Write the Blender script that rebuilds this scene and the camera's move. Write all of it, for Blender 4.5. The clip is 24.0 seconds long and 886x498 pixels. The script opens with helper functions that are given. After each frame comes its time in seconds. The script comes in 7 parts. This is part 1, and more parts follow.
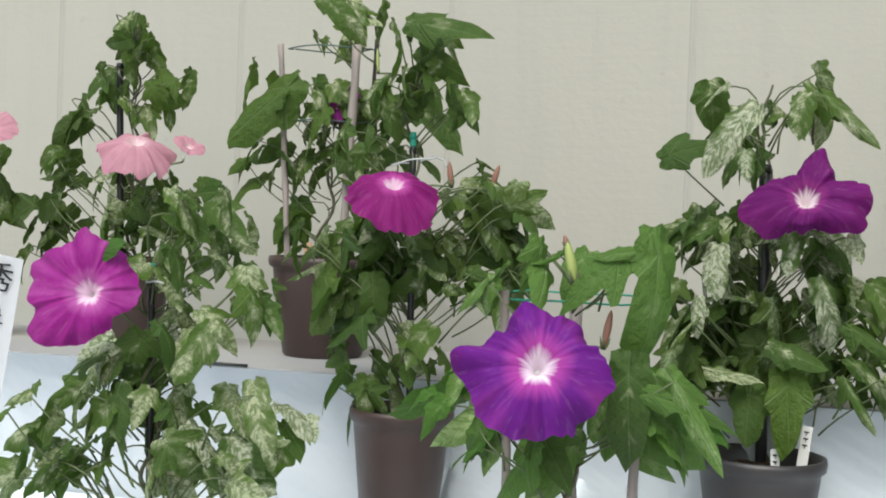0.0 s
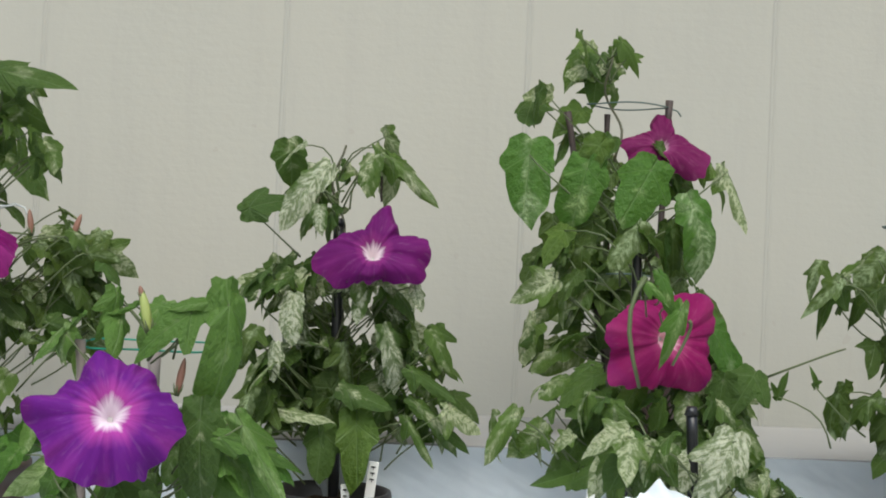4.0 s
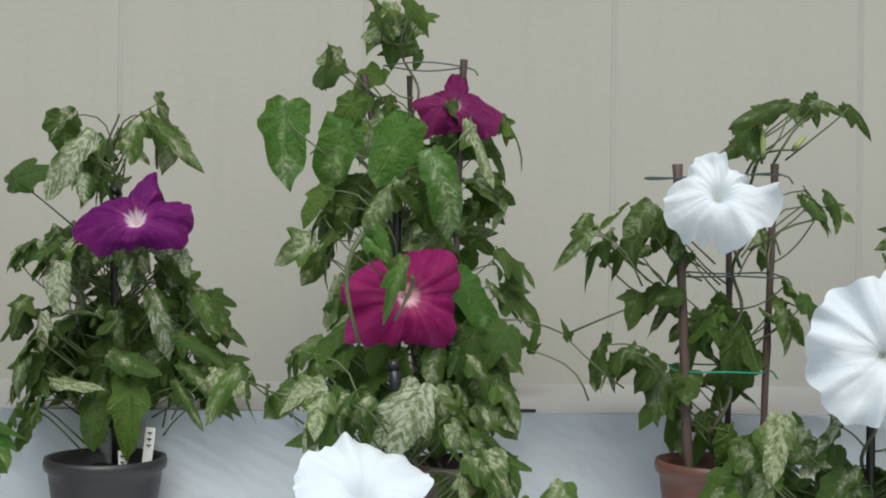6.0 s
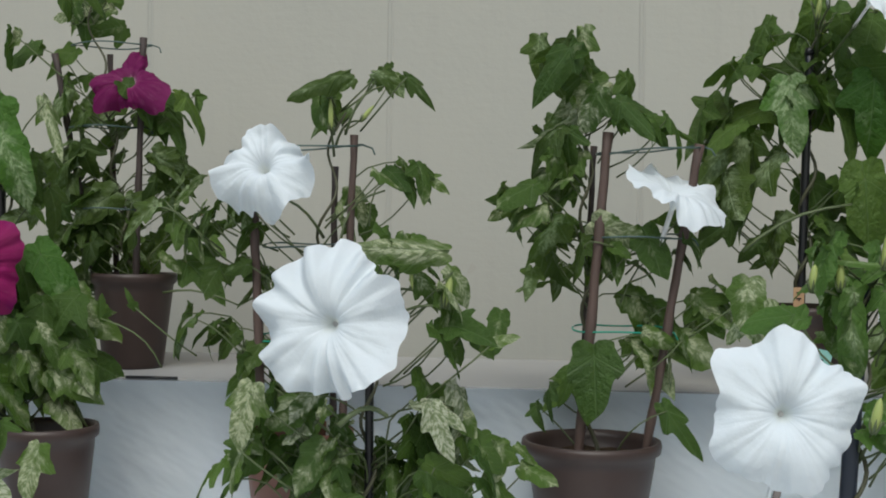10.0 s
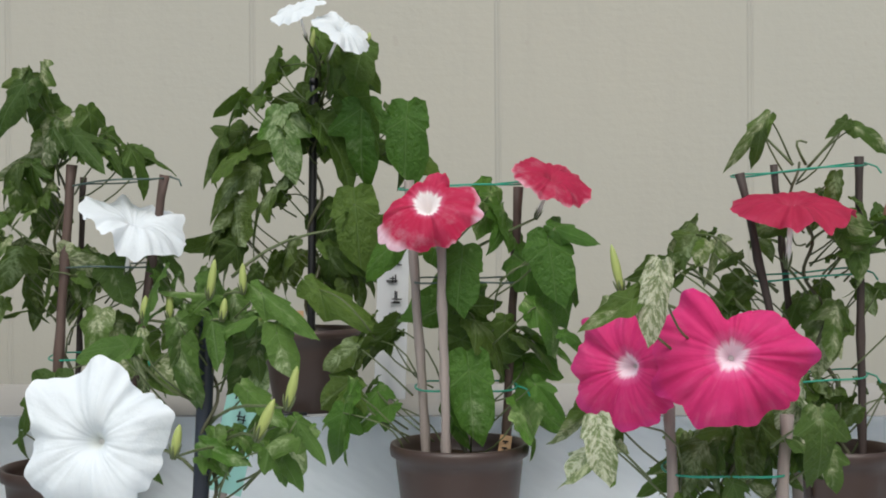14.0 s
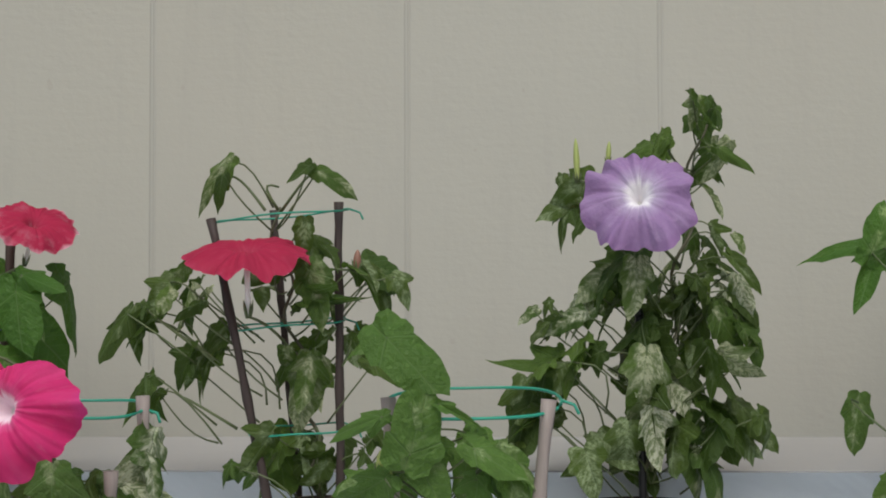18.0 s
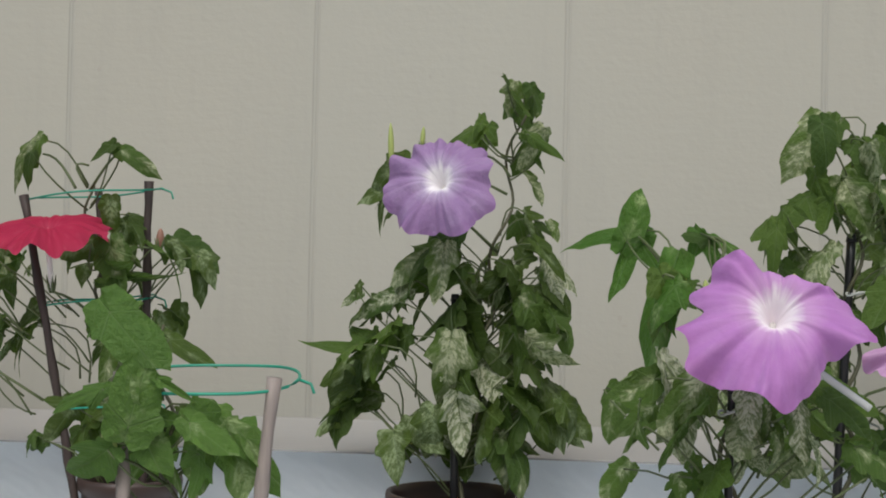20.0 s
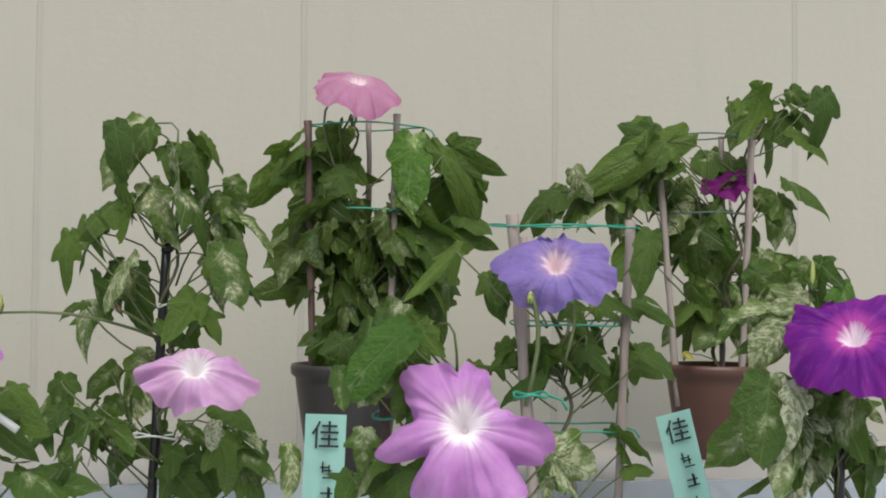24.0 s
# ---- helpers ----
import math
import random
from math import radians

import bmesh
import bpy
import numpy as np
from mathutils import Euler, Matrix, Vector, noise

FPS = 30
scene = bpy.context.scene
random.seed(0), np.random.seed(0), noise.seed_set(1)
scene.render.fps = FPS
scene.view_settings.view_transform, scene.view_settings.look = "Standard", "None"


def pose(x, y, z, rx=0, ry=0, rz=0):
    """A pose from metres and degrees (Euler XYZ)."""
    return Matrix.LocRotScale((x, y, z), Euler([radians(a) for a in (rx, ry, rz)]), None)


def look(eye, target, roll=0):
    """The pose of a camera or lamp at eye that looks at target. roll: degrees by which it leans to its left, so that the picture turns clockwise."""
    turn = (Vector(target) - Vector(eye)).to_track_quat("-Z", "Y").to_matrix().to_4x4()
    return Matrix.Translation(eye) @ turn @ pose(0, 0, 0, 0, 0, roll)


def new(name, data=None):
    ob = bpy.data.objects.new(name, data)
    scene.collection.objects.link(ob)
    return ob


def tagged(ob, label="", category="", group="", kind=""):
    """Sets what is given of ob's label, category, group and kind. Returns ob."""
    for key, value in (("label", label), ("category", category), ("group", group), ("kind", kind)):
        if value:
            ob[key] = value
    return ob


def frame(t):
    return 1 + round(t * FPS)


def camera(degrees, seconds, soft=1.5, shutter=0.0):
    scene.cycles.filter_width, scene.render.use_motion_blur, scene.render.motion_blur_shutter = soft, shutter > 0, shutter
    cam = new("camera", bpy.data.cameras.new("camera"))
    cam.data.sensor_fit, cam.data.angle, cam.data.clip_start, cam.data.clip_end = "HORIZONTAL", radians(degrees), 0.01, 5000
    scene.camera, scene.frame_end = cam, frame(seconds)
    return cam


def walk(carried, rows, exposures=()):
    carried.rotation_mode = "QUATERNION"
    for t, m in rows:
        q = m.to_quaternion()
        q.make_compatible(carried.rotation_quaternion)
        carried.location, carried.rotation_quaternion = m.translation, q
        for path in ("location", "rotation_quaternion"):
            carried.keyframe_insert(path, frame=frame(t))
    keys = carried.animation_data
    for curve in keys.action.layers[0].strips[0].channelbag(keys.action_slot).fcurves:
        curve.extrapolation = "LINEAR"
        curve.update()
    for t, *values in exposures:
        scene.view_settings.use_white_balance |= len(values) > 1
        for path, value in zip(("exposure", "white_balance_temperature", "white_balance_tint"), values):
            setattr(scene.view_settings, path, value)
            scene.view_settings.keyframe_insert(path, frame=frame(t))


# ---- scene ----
cam = camera(39.1, 24.0, 1.9)
METRES, EYE, TILT, LEAN, TURN = 8.0, 1.5, 0.0, 0.0, 13.2
PATH = [
    (0, (0.136, -0.101, 1.338), (-0.363, 1.835, 1.302), 2.1),
    (0.5, (0.149, -0.111, 1.338), (-0.249, 1.849, 1.339), 1.8),
    (1, (0.16, -0.121, 1.336), (-0.141, 1.856, 1.36), 1.4),
    (1.5, (0.167, -0.128, 1.337), (-0.06, 1.859, 1.369), 1.4),
    (2, (0.178, -0.137, 1.336), (0.022, 1.856, 1.377), 1.3),
    (2.5, (0.181, -0.146, 1.347), (0.108, 1.852, 1.382), 1.5),
    (4.5, (0.193, -0.174, 1.355), (0.328, 1.821, 1.407), 2.7),
    (5, (0.232, -0.151, 1.356), (0.392, 1.843, 1.4), 2.4),
    (5.5, (0.341, -0.169, 1.347), (0.507, 1.824, 1.386), 1.0),
    (6, (0.508, -0.187, 1.343), (0.584, 1.812, 1.355), 0.8),
    (6.5, (0.604, -0.157, 1.343), (0.676, 1.841, 1.363), 1.3),
    (7, (0.715, -0.147, 1.344), (0.749, 1.849, 1.471), 1.0),
    (7.5, (0.831, -0.17, 1.333), (0.787, 1.829, 1.362), 0.5),
    (8, (0.894, -0.167, 1.329), (0.806, 1.83, 1.297), 0.4),
    (8.5, (0.982, -0.16, 1.337), (0.897, 1.838, 1.349), -0.1),
    (9, (1.111, -0.189, 1.342), (0.923, 1.802, 1.319), 1.0),
    (9.5, (1.181, -0.192, 1.342), (0.979, 1.798, 1.308), 0.8),
    (11.5, (1.484, -0.186, 1.353), (1.309, 1.806, 1.389), -0.4),
    (12, (1.534, -0.175, 1.351), (1.395, 1.82, 1.408), -0.7),
    (12.5, (1.578, -0.155, 1.343), (1.475, 1.841, 1.43), -1.3),
    (13, (1.697, -0.169, 1.356), (1.638, 1.827, 1.46), -1.5),
    (13.5, (1.769, -0.212, 1.365), (1.659, 1.785, 1.35), -1.2),
    (14, (1.842, -0.19, 1.367), (1.744, 1.808, 1.358), -0.4),
    (14.5, (1.918, -0.162, 1.362), (1.819, 1.835, 1.404), -1.3),
    (15, (2.021, -0.19, 1.369), (1.887, 1.805, 1.385), 0.3),
    (15.5, (2.079, -0.173, 1.362), (1.988, 1.824, 1.4), 0.3),
    (16, (2.132, -0.142, 1.367), (2.131, 1.856, 1.438), -0.3),
    (16.5, (2.223, -0.154, 1.365), (2.2, 1.844, 1.448), -0.4),
    (17, (2.297, -0.16, 1.362), (2.223, 1.837, 1.437), 0.4),
    (17.5, (2.348, -0.12, 1.358), (2.279, 1.878, 1.43), 0.2),
    (18, (2.431, -0.111, 1.36), (2.365, 1.887, 1.433), -0.2),
    (18.5, (2.527, -0.12, 1.362), (2.414, 1.876, 1.426), 1.0),
    (20.5, (2.809, -0.078, 1.353), (2.598, 1.91, 1.408), 0.8),
    (21, (2.873, -0.047, 1.353), (2.721, 1.946, 1.412), -1.3),
    (21.5, (2.961, -0.051, 1.355), (2.788, 1.94, 1.434), 0.6),
    (22, (3.003, -0.04, 1.352), (2.856, 1.953, 1.437), 0.2),
    (22.5, (3.053, -0.025, 1.362), (3.028, 1.972, 1.461), -0.9),
    (23, (3.13, -0.035, 1.359), (3.122, 1.963, 1.447), 0.6),
    (23.5, (3.159, -0.039, 1.363), (3.214, 1.959, 1.436), 1.3),
    (24, (3.221, -0.047, 1.368), (3.422, 1.942, 1.437), 0.4),
]
EXPOSURES = [(0, 0.2, 6150, 5), (2.5, 0.13, 6150, 5), (5, -0.05, 6100, 5), (7, -0.35, 6050, 4), (9.5, -0.42, 6000, 4), (12, -0.46, 6150, 6), (14, -0.16, 6250, 7), (17, -0.34, 6250, 8), (18, -0.38, 6250, 8), (21, -0.3, 6300, 8), (23, -0.18, 6350, 8), (24, -0.06, 6350, 8)]
walk(cam, [(t, look(eye, target, roll)) for t, eye, target, roll in PATH], EXPOSURES)

# ---- world, sun and exposure ----
world = bpy.data.worlds.new("sky")
scene.world = world
world.use_nodes = True
wn = world.node_tree
sky = wn.nodes.new("ShaderNodeTexSky")
sky.sky_type, sky.sun_disc = "NISHITA", False
sky.sun_elevation, sky.sun_rotation = radians(51), radians(168)
sky.air_density, sky.dust_density, sky.ozone_density = 1.2, 4.0, 1.0
wn.links.new(sky.outputs["Color"], wn.nodes["Background"].inputs["Color"])
wn.nodes["Background"].inputs["Strength"].default_value = 0.16
sun = new("sun", bpy.data.lights.new("sun", "SUN"))
sun.data.energy, sun.data.angle, sun.data.color = 2.25, radians(40), (1.0, 0.97, 0.90)
sun.matrix_world = look((0.9, -2.7, 6.7), (1.8, 1.6, 1.2))
scene.view_settings.exposure = 0.0


# ---- materials ----
class Nodes:
    """A small writer of node materials."""

    def __init__(self, name):
        self.mat = bpy.data.materials.new(name)
        self.mat.use_nodes = True
        self.tree = self.mat.node_tree
        self.bsdf = self.tree.nodes["Principled BSDF"]
        self.out = self.tree.nodes["Material Output"]

    def add(self, kind, **values):
        node = self.tree.nodes.new(kind)
        for key, value in values.items():
            if key in node.inputs:
                node.inputs[key].default_value = value
        return node

    def link(self, a, b):
        self.tree.links.new(a, b)

    def math(self, op, a, b=0.0, c=0.0, clamp=False):
        node = self.tree.nodes.new("ShaderNodeMath")
        node.operation, node.use_clamp = op, clamp
        for n, v in enumerate((a, b, c)):
            if isinstance(v, (int, float)):
                node.inputs[n].default_value = v
            else:
                self.link(v, node.inputs[n])
        return node.outputs[0]

    def mix(self, fac, a, b, blend="MIX"):
        node = self.tree.nodes.new("ShaderNodeMix")
        node.data_type, node.blend_type = "RGBA", blend
        for slot, v in ((node.inputs[0], fac), (node.inputs[6], a), (node.inputs[7], b)):
            if isinstance(v, (int, float)):
                slot.default_value = v
            elif isinstance(v, tuple):
                slot.default_value = (*v, 1) if len(v) == 3 else v
            else:
                self.link(v, slot)
        return node.outputs[2]

    def ramp(self, fac, stops):
        node = self.tree.nodes.new("ShaderNodeValToRGB")
        el = node.color_ramp.elements
        while len(el) < len(stops):
            el.new(0.5)
        for e, (p, c) in zip(el, stops):
            e.position, e.color = p, (*c, 1) if len(c) == 3 else c
        self.link(fac, node.inputs[0])
        return node.outputs[0]

    def noise(self, scale, detail=3.0, rough=0.5, vector=None, w=None):
        node = self.tree.nodes.new("ShaderNodeTexNoise")
        if w is not None:
            node.noise_dimensions = "4D"
            self.link(w, node.inputs["W"])
        node.inputs["Scale"].default_value = scale
        node.inputs["Detail"].default_value = detail
        node.inputs["Roughness"].default_value = rough
        if vector is not None:
            self.link(vector, node.inputs["Vector"])
        return node.outputs[0]

    def coords(self, which="Object"):
        return self.tree.nodes.new("ShaderNodeTexCoord").outputs[which]

    def position(self):
        return self.tree.nodes.new("ShaderNodeNewGeometry").outputs["Position"]

    def stretched(self, vector, scale):
        node = self.tree.nodes.new("ShaderNodeMapping")
        node.inputs["Scale"].default_value = scale
        self.link(vector, node.inputs["Vector"])
        return node.outputs[0]

    def split(self, vector):
        node = self.tree.nodes.new("ShaderNodeSeparateXYZ")
        self.link(vector, node.inputs[0])
        return node.outputs

    def random(self):
        return self.tree.nodes.new("ShaderNodeObjectInfo").outputs["Random"]

    def bump(self, height, strength, distance=0.01):
        node = self.tree.nodes.new("ShaderNodeBump")
        node.inputs["Strength"].default_value, node.inputs["Distance"].default_value = strength, distance
        self.link(height, node.inputs["Height"])
        self.link(node.outputs[0], self.bsdf.inputs["Normal"])
        return node.outputs[0]

    def color(self, value):
        if isinstance(value, tuple):
            self.bsdf.inputs["Base Color"].default_value = (*value, 1)
        else:
            self.link(value, self.bsdf.inputs["Base Color"])

    def gloss(self, rough, metal=0.0, specular=0.5):
        self.bsdf.inputs["Roughness"].default_value = rough
        self.bsdf.inputs["Metallic"].default_value = metal
        self.bsdf.inputs["Specular IOR Level"].default_value = specular

    def thin(self, color, share):
        """Lets light through a thin leaf or petal."""
        t = self.tree.nodes.new("ShaderNodeBsdfTranslucent")
        m = self.tree.nodes.new("ShaderNodeMixShader")
        m.inputs[0].default_value = share
        if isinstance(color, tuple):
            t.inputs[0].default_value = (*color, 1)
        else:
            self.link(color, t.inputs[0])
        self.link(self.bsdf.outputs[0], m.inputs[1])
        self.link(t.outputs[0], m.inputs[2])
        self.link(m.outputs[0], self.out.inputs["Surface"])


def wall_paint():
    n = Nodes("cream_wall_paint")
    p = n.position()
    tone = n.noise(2.6, 5, 0.62, p)
    fine = n.noise(240, 2, 0.6, p)
    drip = n.noise(5, 5, 0.65, n.stretched(p, (6, 1, 0.5)))
    base = n.mix(n.random(), (0.384, 0.376, 0.330), (0.396, 0.388, 0.340))
    c = n.mix(n.math("MULTIPLY", tone, 0.6), base, (0.342, 0.336, 0.300))
    cloud = n.noise(1.1, 3, 0.55, p)
    c = n.mix(n.math("MULTIPLY", n.math("SUBTRACT", cloud, 0.42, clamp=True), 1.6, clamp=True), c, (0.392, 0.372, 0.318))
    c = n.mix(n.math("MULTIPLY", n.math("SUBTRACT", drip, 0.5, clamp=True), 0.6), c, (0.286, 0.281, 0.258))
    speck = n.math("GREATER_THAN", n.noise(38, 1, 0.3, p), 0.815)
    c = n.mix(n.math("MULTIPLY", speck, 0.22), c, (0.31, 0.28, 0.24))
    n.color(c)
    n.gloss(0.55, 0, 0.35)
    orange = n.noise(95, 2, 0.5, p)
    brushed = n.noise(26, 4, 0.6, n.stretched(p, (0.35, 1, 2.6)))
    n.bump(n.math("ADD", n.math("ADD", orange, n.math("MULTIPLY", brushed, 0.9)), n.math("MULTIPLY", fine, 0.3)), 0.10, 0.004)
    return n.mat


def plain(name, color, rough=0.5, metal=0.0, grain=30.0, vary=0.15, bump=0.1, specular=0.5):
    n = Nodes(name)
    p = n.coords()
    g = n.noise(grain, 4, 0.6, p)
    dark = tuple(v * (1 - vary * 2) for v in color)
    light = tuple(min(1, v * (1 + vary)) for v in color)
    n.color(n.mix(n.mix(0.5, g, n.noise(grain / 7, 3, 0.6, p)), dark, light))
    n.gloss(rough, metal, specular)
    n.bump(g, bump, 0.003)
    return n.mat


def cloth_white():
    n = Nodes("white_table_cloth")
    p = n.position()
    weave = n.noise(900, 1, 0.4, p)
    n.color(n.mix(n.noise(3.0, 4, 0.6, p), (0.85, 0.91, 0.97), (0.90, 0.95, 0.99)))
    n.gloss(0.75, 0, 0.25)
    slant = n.tree.nodes.new("ShaderNodeMapping")
    slant.inputs["Rotation"].default_value = (0.0, radians(-28), 0.0)
    n.link(p, slant.inputs["Vector"])
    crease = n.noise(2.6, 4, 0.5, n.stretched(slant.outputs[0], (1.0, 1.0, 2.6)))
    n.bump(n.math("ADD", n.math("MULTIPLY", crease, 3.0), n.math("MULTIPLY", weave, 0.002)), 0.42, 0.02)
    return n.mat


def leaf_green(name, amount, pale=(0.50, 0.53, 0.34), base=(0.052, 0.104, 0.017), light=(0.128, 0.212, 0.030)):
    """Leaf with veins; the given share is silver-green along the side veins, with cream flecks inside."""
    n = Nodes(name)
    o = n.coords()
    r = n.random()
    x, y, _ = n.split(o)
    ax = n.math("ABSOLUTE", x)
    w = n.math("MULTIPLY", r, 70.0)
    lateral = n.math("SUBTRACT", y, n.math("MULTIPLY", ax, 0.75))
    c = n.mix(r, base, light)
    c = n.mix(n.math("MULTIPLY", n.noise(4, 4, 0.65, o, w), 0.75), c, tuple(v * 0.60 for v in base))
    mid = n.math("SUBTRACT", 1.0, n.math("MULTIPLY", ax, 48.0), clamp=True)
    side = n.math("SINE", n.math("MULTIPLY", lateral, 40.0))
    rib = n.math("MULTIPLY", n.math("SUBTRACT", side, 0.94), 14.0, clamp=True)
    lobe = n.math("SUBTRACT", 1.0, n.math("MULTIPLY", n.math("ABSOLUTE", n.math("SUBTRACT", n.math("MULTIPLY", ax, 0.53), n.math("MULTIPLY", y, 0.85))), 48.0), clamp=True)
    vein = n.math("MAXIMUM", n.math("MAXIMUM", mid, n.math("MULTIPLY", lobe, 0.8)), n.math("MULTIPLY", rib, 0.5))
    if amount > 0:
        comb = n.tree.nodes.new("ShaderNodeCombineXYZ")
        n.link(n.math("MULTIPLY", lateral, 2.0), comb.inputs[0])
        n.link(n.math("MULTIPLY", x, 1.5), comb.inputs[1])
        stripe = n.noise(2.0, 5, 0.66, comb.outputs[0], w)
        broad = n.noise(1.6, 2, 0.5, o, w)
        level = n.math("ADD", n.math("MULTIPLY", stripe, 0.5), n.math("MULTIPLY", broad, 0.5))
        level = n.math("ADD", level, n.math("SUBTRACT", 0.07, n.math("MULTIPLY", ax, 0.34)))
        level = n.math("ADD", level, n.math("MULTIPLY", n.math("SUBTRACT", r, 0.5), 0.22))
        silver = n.math("MULTIPLY", n.math("SUBTRACT", level, 0.585 - 0.20 * amount), 26.0, clamp=True)
        inner = n.math("MULTIPLY", n.math("SUBTRACT", level, 0.635 - 0.21 * amount), 22.0, clamp=True)
        fleck = n.math("MULTIPLY", n.math("SUBTRACT", n.noise(5.5, 5, 0.72, comb.outputs[0], w), 0.45), 11.0, clamp=True)
        c = n.mix(n.math("MULTIPLY", silver, 0.6), c, tuple(0.30 * p + 0.42 * b + 0.015 for p, b in zip(pale, light)))
        c = n.mix(n.math("MULTIPLY", n.math("MULTIPLY", inner, fleck), 0.92), c, pale)
    c = n.mix(n.math("MULTIPLY", vein, 0.35), c, (0.20, 0.28, 0.13))
    n.color(c)
    n.gloss(0.48, 0, 0.32)
    n.bump(n.math("ADD", n.noise(11, 3, 0.6, o, w), n.math("MULTIPLY", vein, -0.7)), 0.4, 0.03)
    n.thin(n.mix(0.4, c, (0.15, 0.28, 0.04)), 0.36)
    return n.mat


def petal(name, main, edge, mid, throat, inner=0.13, reach=0.42, streak=0.5, dark=0.7, veil=0.30, crepe=0.0):
    """Corolla colour by the distance from the throat, with soft rays, painted fold shading and worn patches."""
    n = Nodes(name)
    o = n.coords()
    x, y, _ = n.split(o)
    w = n.math("MULTIPLY", n.random(), 40.0)
    rad = n.math("SQRT", n.math("ADD", n.math("MULTIPLY", x, x), n.math("MULTIPLY", y, y)))
    ang = n.math("ARCTAN2", y, x)
    comb = n.tree.nodes.new("ShaderNodeCombineXYZ")
    n.link(n.math("COSINE", ang), comb.inputs[0])
    n.link(n.math("SINE", ang), comb.inputs[1])
    n.link(n.math("MULTIPLY", rad, 0.35), comb.inputs[2])
    rays = n.noise(4.5, 2, 0.5, comb.outputs[0], w)
    fold_tone = n.noise(2.8, 3, 0.55, comb.outputs[0], w)
    five = n.math("POWER", n.math("ABSOLUTE", n.math("COSINE", n.math("MULTIPLY", n.math("SUBTRACT", ang, 1.5708), 2.5))), 20.0)
    star = n.math("ADD", n.math("MULTIPLY", n.math("SUBTRACT", rays, 0.5), 0.30 * streak), n.math("MULTIPLY", five, 0.05 * streak))
    f = n.math("SUBTRACT", rad, star)
    c = n.ramp(f, [(inner * 0.95, throat), (inner + 0.34 * (reach - inner), mid), (reach, main), (0.88, main), (1.02, edge)])
    soft = tuple(0.45 * m + 0.55 * t for m, t in zip(main, mid))
    far = n.math("MULTIPLY", n.math("SUBTRACT", rad, 0.2, clamp=True), 1.6, clamp=True)
    # Paler and darker sectors put the light and shade of pleats into the colour.
    c = n.mix(n.math("MULTIPLY", n.math("MULTIPLY", n.math("SUBTRACT", fold_tone, 0.46, clamp=True), 4.0, clamp=True), n.math("MULTIPLY", far, 0.8)), c, soft)
    c = n.mix(n.math("MULTIPLY", n.math("MULTIPLY", n.math("SUBTRACT", 0.47, fold_tone, clamp=True), 4.0, clamp=True), n.math("MULTIPLY", far, 0.85)), c, tuple(v * dark for v in main))
    c = n.mix(n.math("MULTIPLY", n.math("MULTIPLY", n.math("SUBTRACT", n.noise(2.4, 4, 0.65, o, w), 0.5, clamp=True), 2.0), far), c, tuple(v * dark for v in edge))
    streaks = n.math("MULTIPLY", n.math("SUBTRACT", n.noise(13, 2, 0.5, comb.outputs[0], w), 0.56, clamp=True), 5.0, clamp=True)
    c = n.mix(n.math("MULTIPLY", streaks, 0.09), c, tuple(0.5 * m + 0.5 * t for m, t in zip(mid, throat)))
    n.color(c)
    n.gloss(0.65, 0, 0.12)
    h = n.math("ADD", n.math("MULTIPLY", rays, 0.8), n.math("MULTIPLY", n.noise(9, 3, 0.55, o, w), 0.35 + 2.2 * crepe))
    n.bump(h, 0.12 + 0.3 * crepe, 0.05)
    n.thin(c, veil)
    return n.mat


# Translucent warm material for the unseen sheet that filters light onto the wall.
def light_filter_sheet():
    n = Nodes("cream_light_filter")
    c = n.mix(n.noise(5, 3, 0.6, n.position()), (0.80, 0.66, 0.38), (0.86, 0.72, 0.44))
    n.color(c)
    n.gloss(0.7, 0, 0.3)
    n.thin(c, 0.7)
    return n.mat


def wood_cane(name, color, joint):
    n = Nodes(name)
    o = n.coords()
    z = n.split(o)[2]
    g = n.noise(30, 4, 0.6, n.stretched(o, (6, 6, 0.5)))
    c = n.mix(g, tuple(v * 0.62 for v in color), tuple(min(1, v * 1.25) for v in color))
    c = n.mix(n.math("MULTIPLY", n.math("SUBTRACT", n.noise(7, 3, 0.6, o), 0.52, clamp=True), 2.2), c, joint)
    n.color(c)
    n.gloss(0.6, 0, 0.35)
    n.bump(g, 0.3, 0.002)
    return n.mat


def soil_mix():
    n = Nodes("potting_soil")
    o = n.coords()
    c = n.mix(n.noise(140, 4, 0.7, o), (0.018, 0.012, 0.008), (0.10, 0.07, 0.045))
    n.color(c)
    n.gloss(0.95, 0, 0.1)
    n.bump(n.noise(90, 4, 0.7, o), 1.0, 0.01)
    return n.mat


WALL = wall_paint()
STRIP = plain("cream_joint_strip", (0.364, 0.356, 0.314), 0.55, 0, 5, 0.09, 0.05)
JOINT = plain("joint_shadow_gap", (0.34, 0.335, 0.30), 0.8, 0, 40, 0.1, 0.05)
BOARD = plain("cream_shelf_board", (0.325, 0.322, 0.318), 0.6, 0, 12, 0.06, 0.06)
CLOTH = cloth_white()
GROUND = plain("pale_concrete_paving", (0.46, 0.45, 0.43), 0.9, 0, 6, 0.15, 0.2)
LIGHT_FILTER = light_filter_sheet()
SOIL = soil_mix()
POT_BROWN = plain("brown_plastic_pot", (0.050, 0.032, 0.027), 0.42, 0, 45, 0.14, 0.12, 0.4)
POT_RED = plain("red_brown_plastic_pot", (0.13, 0.055, 0.038), 0.45, 0, 45, 0.10, 0.12)
POT_RUST = plain("dark_rust_plastic_pot", (0.080, 0.036, 0.027), 0.45, 0, 45, 0.10, 0.12)
POT_BLACK = plain("black_plastic_pot", (0.030, 0.027, 0.027), 0.42, 0, 45, 0.12, 0.12)
